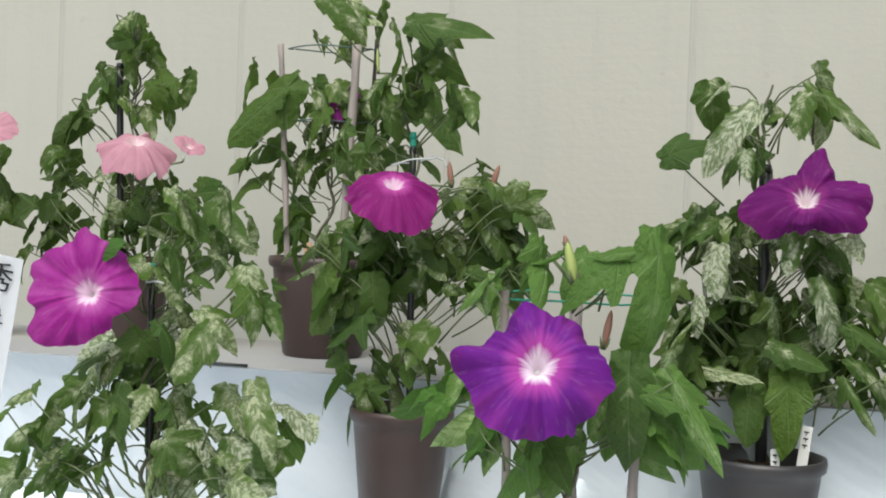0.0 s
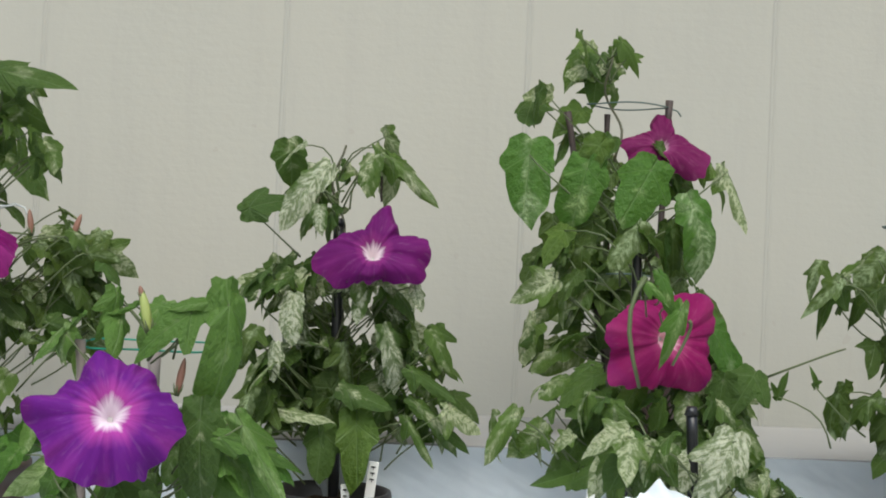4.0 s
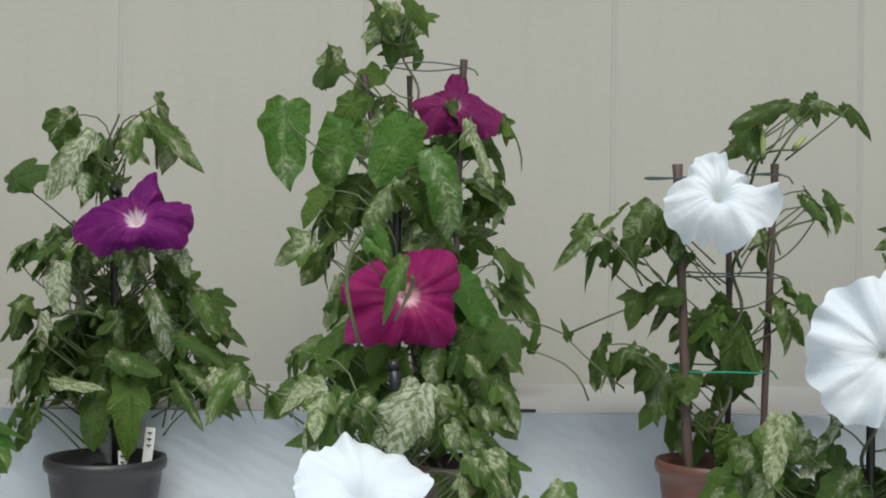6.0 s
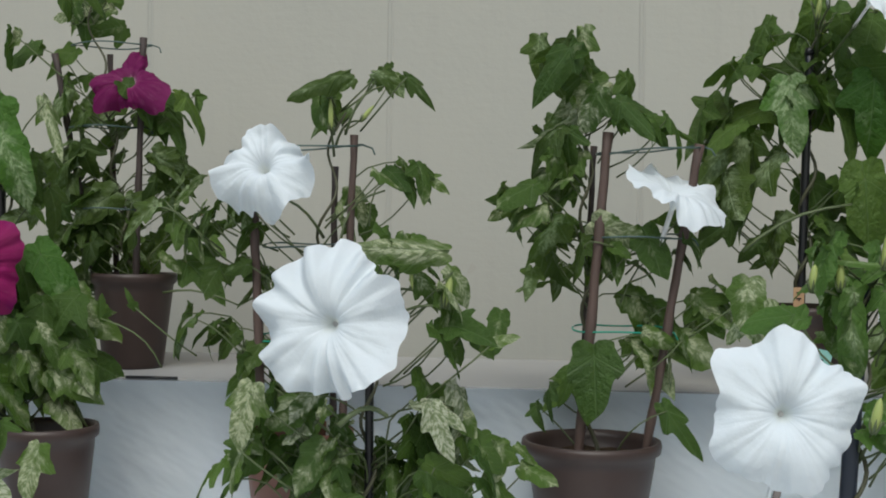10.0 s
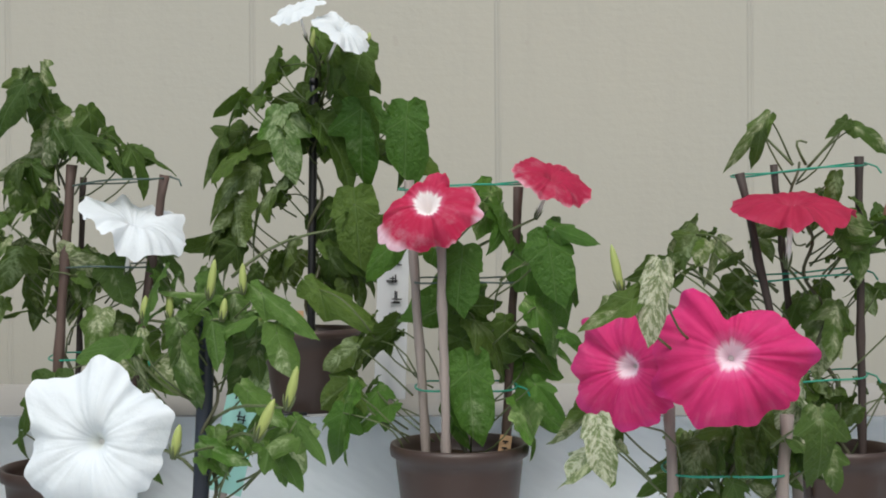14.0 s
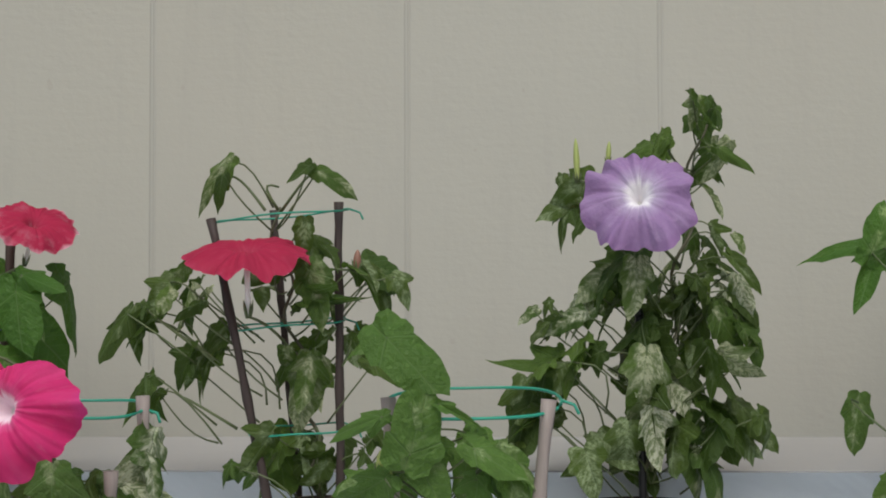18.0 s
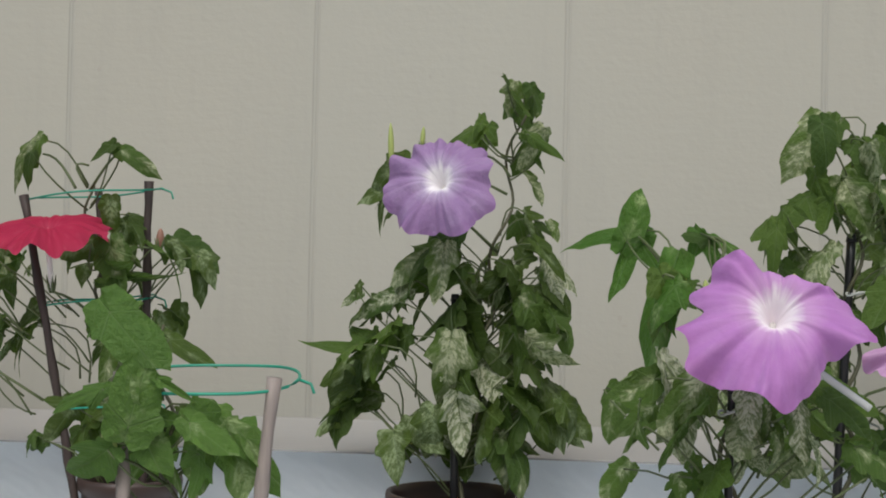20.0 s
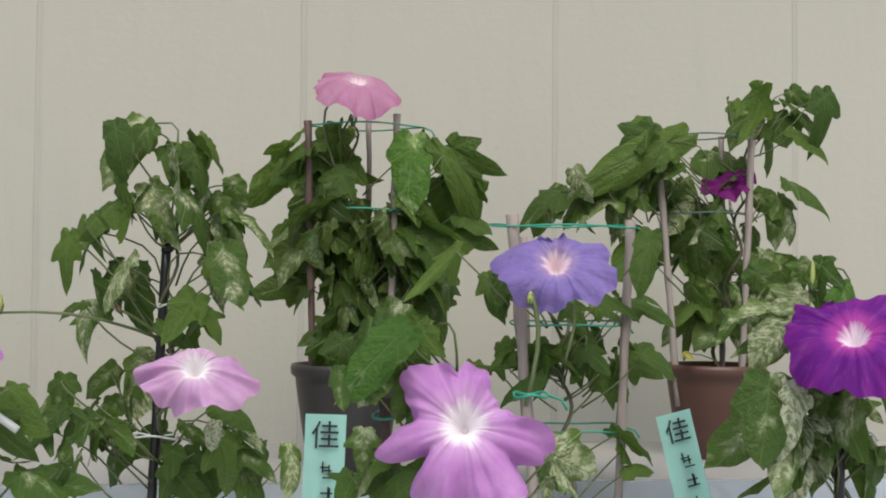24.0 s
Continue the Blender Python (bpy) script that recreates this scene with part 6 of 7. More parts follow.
p.leaves(1.673, 1.38, 1.253, 0.03, 0.02, 4, 0.05, "plain dark", 0.05)
p.done()

p = Plant("morning glory with two large hot pink flowers, grey canes", 2.046, 1.000, 0.75, 37)
p.pot(0.067, 0.190, POT_BROWN)
p.main((2.046, 1, 0.92), (2.053, 1, 1.248))
p.stake((2.008, 0.98, 0.88), (1.994, 0.98, 1.214), 0.0050, CANE_GREY)
p.stake((2.083, 0.98, 0.88), (2.103, 0.98, 1.206), 0.0055, CANE_GREY)
p.stake((2.135, 1.030, 0.90), (2.116, 1.030, 1.268), 0.0055, CANE_GREY)
p.ring((2.054, 1.030, 1.256), 0.064, 0.05, 0.0, WIRE_GREEN, 0.0015, 0.1)
p.ring((2.05, 1, 1.153), 0.060, 0.043, 0.0, WIRE_GREEN)
p.flower((1.954, 0.94, 1.255), 0.055, (-0.487, -0.856, 0.06), "pink_hot", "round", 0, 0.05, 1.0, 38, petals=((94, 1.06), (112, 0.98), (132, 1.05), (155, 0.97), (178, 1.0), (200, 1.0), (223, 1.14), (245, 0.98), (266, 1.04), (300, 1.0), (0, 0.98), (45, 1.0)))
p.flower((2.038, 0.9, 1.268), 0.07, (-0.147, -0.939, 0.2), "pink_hot", "lobed", 0, -0.08, 1.0, 39, petals=((120, 0.98), (98, 0.44), (75, 0.56), (47, 0.74), (25, 0.84), (3, 1.02), (-20, 0.90), (-36, 0.92), (-55, 0.80), (-72, 0.84), (-95, 0.84), (243, 0.95), (225, 0.88), (207, 1.03), (190, 0.94), (173, 1.0), (153, 0.93), (135, 0.92)))
p.leaves(1.930, 1.000, 1.171, 0.024, 0.024, 4, 0.048, "white half", 0.05)
p.leaves(2.058, 1.000, 1.174, 0.062, 0.018, 11, 0.038, "dark fleck", 0.05)
p.leaves(2.026, 1.000, 1.150, 0.030, 0.018, 6, 0.039, "half", 0.05)
p.leaves(2.137, 1.000, 1.182, 0.023, 0.027, 5, 0.048, "half white", 0.05)
p.leaves(2.018, 1.000, 1.131, 0.043, 0.011, 6, 0.035, "plain", 0.05)
p.leaves(2.100, 1.000, 1.142, 0.032, 0.019, 6, 0.035, "fleck", 0.05)
p.leaves(1.952, 1.000, 1.297, 0.022, 0.013, 3, 0.032, "fleck", 0.05)
p.leaf((1.968, 0.84, 1.339), (1.956, 0.825, 1.291), (0, -0.9, 0.35), "white", 0.62)
p.leaf((1.947, 0.84, 1.32), (1.909, 0.825, 1.298), (0, -0.9, 0.35), "fleck", 0.6)
p.leaf((1.918, 0.84, 1.214), (1.922, 0.825, 1.175), (0, -0.9, 0.35), "white", 0.8)
p.leaf((2.099, 0.84, 1.223), (2.1, 0.825, 1.179), (0, -0.9, 0.35), "half", 0.9)
p.bud((1.949, 0.96, 1.322), (1.94, 0.96, 1.365), 0.0043, BUD)
p.stem(p.on_axis(1.292), (1.949, 0.96, 1.322), 0.0016)
p.done()

p = Plant("morning glory with flat red flower on three dark canes", 2.2476, 1.3251, 0.94, 40)
p.pot(0.0607, 0.1812, POT_BROWN)
p.main((2.2476, 1.3251, 1.1025), (2.1869, 1.3251, 1.4612))
p.stake((2.1991, 1.297, 1.0652), (2.1206, 1.297, 1.4472), 0.0048, CANE_DARK)
p.stake((2.2149, 1.3736, 1.0652), (2.1776, 1.3811, 1.4621), 0.0042, CANE_DARK)
p.stake((2.2672, 1.3157, 1.0652), (2.2635, 1.3157, 1.4668), 0.0048, CANE_DARK)
p.ring((2.1953, 1.3251, 1.4519), 0.0803, 0.0504, 0.09, WIRE_GREEN)
p.ring((2.2047, 1.3251, 1.3267), 0.0663, 0.0467, 0.08, WIRE_GREEN)
p.ring((2.2168, 1.3251, 1.2053), 0.057, 0.0439, 0.06, WIRE_GREEN)
p.flower((2.1701, 1.2503, 1.4042), 0.0682, (0.02, -0.28, 0.95), "red", "round", 20, -0.20, 0.95, 41)
p.leaves(2.073, 1.3251, 1.3594, 0.0299, 0.0224, 6, 0.0439, "dark fleck", 0.05)
p.leaves(2.0188, 1.3251, 1.3258, 0.0299, 0.0224, 5, 0.0439, "dark", 0.05)
p.leaves(2.157, 1.3251, 1.3725, 0.0177, 0.0177, 3, 0.042, "dark", 0.05)
p.leaves(2.2486, 1.3251, 1.3622, 0.0215, 0.0243, 4, 0.0532, "half", 0.05)
p.leaves(2.3186, 1.3251, 1.3734, 0.028, 0.0224, 6, 0.0439, "dark fleck", 0.05)
p.leaves(2.1206, 1.3251, 1.2781, 0.0374, 0.0243, 7, 0.0439, "dark", 0.05)
p.leaves(2.0534, 1.3251, 1.252, 0.0299, 0.0224, 4, 0.0439, "dark", 0.05)
p.leaves(2.2149, 1.3251, 1.2725, 0.028, 0.028, 5, 0.057, "half plain", 0.05)
p.leaves(2.2691, 1.3251, 1.3062, 0.0336, 0.0131, 5, 0.0355, "dark", 0.05)
p.leaves(2.1757, 1.3251, 1.1586, 0.0374, 0.0271, 8, 0.0476, "dark plain", 0.05)
p.leaves(2.2289, 1.3251, 1.1661, 0.0299, 0.0243, 6, 0.0439, "dark", 0.05)
p.leaves(2.3027, 1.3251, 1.1801, 0.0299, 0.0159, 5, 0.0355, "dark", 0.05)
p.leaves(2.2346, 1.3251, 1.408, 0.0402, 0.0205, 6, 0.0336, "dark", 0.05)
p.leaf((2.144, 1.269, 1.507), (2.106, 1.259, 1.466), (0, -0.9, 0.35), "half", 0.45)
p.leaf((2.140, 1.269, 1.497), (2.133, 1.259, 1.462), (0, -0.9, 0.35), "dark", 0.6)
p.leaf((2.236, 1.269, 1.504), (2.216, 1.259, 1.487), (0, -0.9, 0.35), "dark", 0.7)
p.leaf((2.246, 1.269, 1.498), (2.284, 1.259, 1.483), (0, -0.9, 0.35), "half", 0.7)
p.leaf((2.3083, 1.269, 1.2847), (2.356, 1.255, 1.2604), (0, -0.9, 0.35), "dark", 0.5)
p.leaf((2.2374, 1.269, 1.3865), (2.257, 1.255, 1.3295), (0, -0.9, 0.35), "half", 0.8)
p.leaf((2.0328, 1.269, 1.3398), (2.0029, 1.255, 1.2921), (0, -0.9, 0.35), "dark", 0.5)
p.stem((2.1822, 1.297, 1.4565), (2.1421, 1.297, 1.4958), 0.0016)
p.stem((2.1991, 1.297, 1.4528), (2.2355, 1.297, 1.4967), 0.0016)
p.stem((2.1972, 1.297, 1.4565), (2.1981, 1.297, 1.4827), 0.0016)
p.stem((2.1243, 1.297, 1.2875), (2.0571, 1.297, 1.3304), 0.0016)
p.stem((2.1514, 1.297, 1.209), (2.0879, 1.297, 1.2445), 0.0016)
p.bud((2.2878, 1.2877, 1.3874), (2.2887, 1.2877, 1.4108), 0.0047, BUD_RED)
p.stem(p.on_axis(1.3594), (2.2878, 1.2877, 1.3874), 0.0016)
p.done()

p = Plant("young fresh green morning glory inside grey bamboo canes", 2.415, 1.04, 0.75, 42)
p.pot(0.0682, 0.2059, POT_BROWN)
p.main((2.415, 1.04, 0.9367), (2.369, 1.04, 1.3101))
p.stake((2.3603, 1.0208, 0.8983), (2.343, 1.0208, 1.2669), 0.0060, CANE_GREY)
p.stake((2.4544, 1.0208, 0.8983), (2.488, 1.0208, 1.265), 0.0060, CANE_GREY)
p.stake((2.3882, 1.0947, 0.8983), (2.3814, 1.136, 1.2074), 0.0046, CANE_GREY)
p.ring((2.4189, 1.0592, 1.2592), 0.0834, 0.07, 0.02, WIRE_GREEN, 0.0016, 0.14)
p.leaves(2.3306, 1.04, 1.3178, 0.0192, 0.0106, 3, 0.0384, "tender", 0.05)
p.leaves(2.3795, 1.04, 1.2218, 0.0269, 0.0182, 3, 0.0518, "tender", 0.05)
p.leaves(2.4438, 1.04, 1.1949, 0.0355, 0.024, 6, 0.0566, "tender", 0.05)
p.leaves(2.3104, 1.04, 1.1757, 0.0326, 0.0144, 5, 0.0518, "tender", 0.05)
p.leaves(2.3958, 1.04, 1.1815, 0.0326, 0.0163, 4, 0.047, "tender", 0.05)
p.leaf((2.345, 0.9824, 1.3226), (2.3901, 0.968, 1.2775), (0.1, -0.9, 0.2), "tender", 0.9, 3)
p.leaf((2.3651, 0.9824, 1.241), (2.3699, 0.968, 1.2621), (0, -0.9, 0.3), "tender", 1.0, 3)
p.leaf((2.3402, 0.9824, 1.2535), (2.2998, 0.968, 1.241), (0, -0.9, 0.35), "tender", 0.5)
p.leaf((2.391, 0.9824, 1.264), (2.4208, 0.968, 1.2525), (0, -0.9, 0.35), "tender", 0.4)
p.leaf((2.3651, 0.9824, 1.2208), (2.3843, 0.968, 1.2775), (0.2, -0.9, 0.1), "tender", 1.0, 7)
p.leaf((2.4218, 0.9824, 1.2256), (2.4602, 0.968, 1.2036), (0, -0.9, 0.35), "tender", 0.7)
p.bud((2.3363, 1.0016, 1.2016), (2.3392, 1.0016, 1.2228), 0.0038, BUD)
p.stem(p.on_axis(1.1728), (2.3363, 1.0016, 1.2016), 0.0016)
p.bud((2.343, 1.0016, 1.1863), (2.3469, 1.0016, 1.2103), 0.0038, BUD)
p.stem(p.on_axis(1.1575), (2.343, 1.0016, 1.1863), 0.0016)
p.done()

p = Plant("dark-leaved bushy morning glory with one lilac flower", 2.622, 1.410, 0.94, 43)
p.pot(0.084, 0.163, POT_BROWN)
p.main((2.622, 1.41, 1.083), (2.694, 1.41, 1.565))
p.stake((2.622, 1.41, 1.043), (2.618, 1.41, 1.339), 0.0050, STAKE, False)
p.flower((2.607, 1.31, 1.47), 0.065, (-0.15, -0.88, 0.38), "lilac", "wave", 0, -0.1, 1.0, 44, petals=((60, 0.84), (90, 0.72), (125, 0.93), (143, 0.86), (160, 1.0), (178, 0.95), (195, 1.08), (215, 0.95), (235, 1.06), (270, 0.88), (305, 1.08), (322, 0.98), (336, 1.04), (0, 0.9), (25, 1.0)))
p.leaves(2.701, 1.410, 1.571, 0.024, 0.016, 5, 0.038, "fleck", 0.05)
p.leaves(2.638, 1.410, 1.537, 0.026, 0.010, 4, 0.038, "plain", 0.05)
p.leaves(2.706, 1.410, 1.498, 0.017, 0.026, 4, 0.051, "half", 0.05)
p.leaves(2.533, 1.410, 1.469, 0.016, 0.032, 5, 0.038, "dark", 0.05)
p.leaves(2.715, 1.410, 1.424, 0.026, 0.032, 6, 0.040, "half dark", 0.05)
p.leaves(2.610, 1.410, 1.388, 0.043, 0.024, 8, 0.054, "fleck half", 0.05)
p.leaves(2.519, 1.410, 1.330, 0.037, 0.024, 8, 0.044, "white dark", 0.05)
p.leaves(2.730, 1.410, 1.361, 0.030, 0.024, 6, 0.044, "white dark", 0.05)
p.leaves(2.672, 1.410, 1.339, 0.044, 0.032, 10, 0.046, "dark", 0.05)
p.leaves(2.596, 1.410, 1.311, 0.044, 0.032, 9, 0.054, "dark", 0.05)
p.leaves(2.519, 1.410, 1.267, 0.037, 0.030, 8, 0.056, "dark plain", 0.05)
p.leaves(2.630, 1.410, 1.254, 0.037, 0.037, 8, 0.064, "white dark", 0.05)
p.leaves(2.707, 1.410, 1.275, 0.037, 0.037, 9, 0.050, "half dark", 0.05)
p.leaves(2.498, 1.410, 1.210, 0.037, 0.030, 7, 0.056, "dark", 0.05)
p.leaves(2.623, 1.410, 1.163, 0.037, 0.036, 7, 0.056, "white dark", 0.05)
p.leaves(2.745, 1.410, 1.199, 0.037, 0.037, 8, 0.056, "dark", 0.05)
p.leaves(2.693, 1.410, 1.171, 0.037, 0.030, 7, 0.050, "half dark", 0.05)
p.leaves(2.561, 1.410, 1.162, 0.037, 0.030, 6, 0.050, "dark", 0.05)
p.leaves(2.742, 1.410, 1.298, 0.028, 0.028, 5, 0.043, "fleck", 0.05)
p.leaf((2.706, 1.35, 1.53), (2.74, 1.335, 1.512), (0, -0.9, 0.35), "plain", 0.5)
p.leaf((2.608, 1.35, 1.391), (2.605, 1.335, 1.337), (0, -0.9, 0.35), "half", 0.8)
p.leaf((2.618, 1.35, 1.286), (2.611, 1.335, 1.22), (0, -0.9, 0.35), "half", 0.8)
p.leaf((2.719, 1.35, 1.402), (2.751, 1.335, 1.368), (0, -0.9, 0.35), "dark", 0.4)
p.bud((2.542, 1.37, 1.494), (2.54, 1.37, 1.545), 0.0039, BUD)
p.stem(p.on_axis(1.464), (2.542, 1.37, 1.494), 0.0016)
p.bud((2.578, 1.37, 1.515), (2.58, 1.37, 1.541), 0.0032, BUD)
p.stem(p.on_axis(1.485), (2.578, 1.37, 1.515), 0.0016)
p.done()

p = Plant("morning glory with one huge orchid pink flower, black stake", 2.8918, 0.9791, 0.75, 45)
p.pot(0.0614, 0.2201, POT_BROWN)
p.main((2.8918, 0.9791, 0.9512), (2.8937, 0.9791, 1.3704))
p.stake((2.8852, 0.9791, 0.9135), (2.8937, 0.9791, 1.2732), 0.0037, STAKE, False)
p.ring((2.8956, 0.9697, 1.2514), 0.0142, 0.0076, 0.1, CLIP)
p.flower((2.915, 0.8942, 1.335), 0.0774, (-0.03, -0.85, 0.45), "orchid", "wave", 0, -0.12, 1.0, 46, petals=((136, 0.78), (150, 0.74), (168, 0.87), (180, 0.68), (187, 1.0), (199, 0.96), (212, 1.06), (223, 0.90), (235, 0.91), (252, 0.83), (271, 0.87), (290, 0.80), (308, 0.70), (324, 0.62), (342, 0.90), (354, 1.02), (10, 0.80), (31, 0.52), (73, 0.30), (104, 0.42), (122, 0.62)))
p.leaves(2.8324, 0.9791, 1.3317, 0.0151, 0.0208, 4, 0.0415, "plain fresh", 0.05)
p.leaves(2.8503, 0.9791, 1.2486, 0.0198, 0.0236, 5, 0.0453, "white half", 0.05)
p.leaves(2.9135, 0.9791, 1.2429, 0.0236, 0.0142, 4, 0.034, "half", 0.05)
p.leaves(2.973, 0.9791, 1.2647, 0.0283, 0.0198, 5, 0.0368, "plain", 0.05)
p.leaves(2.9352, 0.9791, 1.2108, 0.0396, 0.0198, 6, 0.0368, "half white", 0.05)
p.leaves(2.8711, 0.9791, 1.1976, 0.0396, 0.016, 6, 0.033, "plain half", 0.05)
p.leaves(3.0013, 0.9791, 1.2146, 0.033, 0.0208, 5, 0.0368, "plain fleck", 0.05)
p.leaves(2.8078, 0.9791, 1.2514, 0.0189, 0.0283, 5, 0.034, "half fleck", 0.05)
p.stake((2.9966, 0.9319, 1.2609), (2.956, 0.9319, 1.2892), 0.0032, CLIP, False)
p.bud((2.939, 0.9414, 1.3506), (2.9371, 0.9414, 1.3685), 0.0037, BUD)
p.stem(p.on_axis(1.3222), (2.939, 0.9414, 1.3506), 0.0016)
p.leaf((2.819, 1.13, 1.406), (2.794, 1.118, 1.347), (-0.3, -0.8, 0.5), "fresh", 0.75, 5)
p.leaf((2.821, 1.13, 1.408), (2.761, 1.118, 1.414), (0, -0.75, 0.6), "fresh", 0.55, 10)
p.leaf((2.810, 1.12, 1.399), (2.826, 1.108, 1.441), (0.1, -0.95, 0.1), "fresh", 0.8, 3)
p.leaf((2.878, 1.1, 1.407), (2.911, 1.088, 1.362), (0.1, -0.8, 0.5), "fresh", 0.6, 5)
p.leaf((2.891, 1.1, 1.404), (2.935, 1.088, 1.385), (0.1, -0.75, 0.6), "fresh", 0.4, 10)
p.leaf((2.886, 1.1, 1.402), (2.863, 1.088, 1.408), (0.1, -0.75, 0.6), "plain", 0.7, 1)
p.leaf((2.844, 1.02, 1.368), (2.818, 1.008, 1.292), (-0.25, -0.9, 0.25), "fresh", 0.6, 10)
p.leaf((2.847, 0.97, 1.267), (2.845, 0.958, 1.214), (-0.1, -0.93, 0.25), "white", 0.75, 3)
p.leaf((2.904, 0.95, 1.270), (2.902, 0.938, 1.237), (0.1, -0.93, 0.25), "white", 0.8, 7)
p.leaf((2.943, 0.95, 1.256), (2.948, 0.938, 1.218), (0.2, -0.9, 0.25), "white", 0.7, 3)
p.leaf((2.803, 1.15, 1.251), (2.793, 1.138, 1.205), (-0.2, -0.9, 0.3), "half", 0.7, 1)
p.leaf((2.807, 1.05, 1.189), (2.785, 1.038, 1.165), (-0.1, -0.8, 0.5), "fleck", 0.9, 3)
p.stem((2.823, 1.130, 1.402), (2.852, 1.030, 1.356), 0.0018)
p.stem((2.886, 1.100, 1.403), (2.879, 1.030, 1.361), 0.0018)
p.done()

p = Plant("variegated morning glory with one pale pink flower, black stake", 3.060, 1.300, 0.94, 47)
p.pot(0.066, 0.148, POT_BROWN)
p.main((3.06, 1.3, 1.068), (3.067, 1.3, 1.503))
p.stake((3.045, 1.3, 1.028), (3.062, 1.3, 1.415), 0.0051, STAKE, False)
p.ring((3.069, 1.29, 1.353), 0.014, 0.008, 0.1, CLIP)
p.ring((3.054, 1.29, 1.215), 0.024, 0.010, -0.05, CLIP)
p.flower((3.105, 1.18, 1.291), 0.059, (0.03, -0.82, 0.5), "pale_pink", "wave", 0, -0.2, 0.82, 48, petals=((-15, 1.06), (8, 0.78), (32, 0.42), (90, 0.27), (148, 0.42), (171, 0.84), (183, 0.97), (195, 0.88), (208, 0.93), (222, 0.84), (243, 0.73), (260, 0.77), (271, 0.70), (283, 0.84), (292, 0.76), (302, 0.86), (315, 1.02), (330, 1.06)))
p.leaves(3.024, 1.300, 1.511, 0.016, 0.018, 3, 0.058, "fleck", 0.05)
p.leaves(3.067, 1.300, 1.508, 0.012, 0.016, 2, 0.037, "plain", 0.05)
p.leaves(3.104, 1.300, 1.502, 0.021, 0.014, 3, 0.041, "plain", 0.05)
p.leaves(2.989, 1.300, 1.426, 0.025, 0.021, 5, 0.043, "plain", 0.05)
p.leaves(3.031, 1.300, 1.445, 0.018, 0.018, 3, 0.044, "plain", 0.05)
p.leaves(3.081, 1.300, 1.447, 0.031, 0.025, 7, 0.054, "half plain", 0.05)
p.leaves(3.134, 1.300, 1.447, 0.025, 0.025, 6, 0.048, "fleck", 0.05)
p.leaves(3.021, 1.300, 1.374, 0.021, 0.021, 4, 0.049, "half", 0.05)
p.leaves(2.981, 1.300, 1.343, 0.019, 0.017, 4, 0.044, "fleck", 0.05)
p.leaves(3.135, 1.300, 1.387, 0.025, 0.025, 5, 0.051, "half", 0.05)
p.leaves(3.099, 1.300, 1.326, 0.031, 0.014, 5, 0.044, "plain", 0.05)
p.leaves(3.003, 1.300, 1.253, 0.045, 0.021, 7, 0.043, "fleck half", 0.05)
p.leaves(2.992, 1.300, 1.205, 0.054, 0.024, 7, 0.043, "fleck half", 0.05)
p.leaves(3.136, 1.300, 1.213, 0.037, 0.031, 5, 0.046, "plain half", 0.05)
p.leaves(3.161, 1.300, 1.171, 0.045, 0.021, 5, 0.043, "fleck", 0.05)
p.leaves(2.944, 1.300, 1.236, 0.036, 0.030, 5, 0.042, "fleck half", 0.05)
p.leaves(3.077, 1.300, 1.178, 0.036, 0.018, 4, 0.042, "plain", 0.05)
p.leaf((3.017, 1.240, 1.531), (3.025, 1.229, 1.492), (0, -0.9, 0.35), "fleck", 1.0)
p.leaf((3.128, 1.24, 1.404), (3.137, 1.225, 1.358), (0, -0.9, 0.35), "half", 1.0)
p.leaf((3.119, 1.24, 1.232), (3.116, 1.225, 1.211), (0, -0.9, 0.35), "white", 0.9)
p.leaf((2.972, 1.24, 1.42), (2.969, 1.225, 1.376), (0, -0.9, 0.35), "plain", 0.6)
p.bud((3.021, 1.26, 1.345), (3.016, 1.26, 1.354), 0.0024, BUD_RED)
p.stem(p.on_axis(1.315), (3.021, 1.26, 1.345), 0.0016)
p.bud((2.901, 1.26, 1.344), (2.901, 1.26, 1.364), 0.0036, BUD)
p.stem(p.on_axis(1.314), (2.901, 1.26, 1.344), 0.0016)
p.done()

p = Plant("tall dark green morning glory, rose pink flower, black pot", 3.2643, 1.6409, 1.132, 49)
p.pot(0.077, 0.1391, POT_BLACK)
p.main((3.2643, 1.6409, 1.2518), (3.2566, 1.6409, 1.6073))
p.stake((3.2179, 1.6119, 1.2132), (3.2073, 1.6119, 1.5938), 0.0048, CANE_BROWN)
p.stake((3.2942, 1.6892, 1.2132), (3.2913, 1.6892, 1.6112), 0.0038, CANE_GREY)
p.stake((3.3165, 1.6119, 1.2132), (3.3261, 1.6119, 1.6054), 0.0045, CANE_GREY)
p.ring((3.2836, 1.6409, 1.5918), 0.0792, 0.057, 0, WIRE_GREEN)
p.ring((3.2759, 1.6409, 1.4788), 0.0725, 0.0531, 0, WIRE_GREEN)
p.flower((3.273, 1.583, 1.639), 0.056, (0.10, -0.50, 0.84), "rose", "round", 12, -0.45, 1.0, 50)
p.leaves(3.1735, 1.6409, 1.5455, 0.0319, 0.0338, 6, 0.0599, "plain", 0.05)
p.leaves(3.2189, 1.6409, 1.5155, 0.0338, 0.0338, 6, 0.057, "plain fleck", 0.05)
p.leaves(3.4179, 1.6409, 1.531, 0.0242, 0.0319, 5, 0.0638, "plain", 0.05)
p.leaves(3.2566, 1.6409, 1.5445, 0.027, 0.027, 5, 0.0551, "plain", 0.05)
p.leaves(3.2421, 1.6409, 1.4392, 0.0473, 0.0338, 12, 0.057, "plain dark", 0.05)
p.leaves(3.3261, 1.6409, 1.4324, 0.0473, 0.0396, 12, 0.057, "plain dark", 0.05)
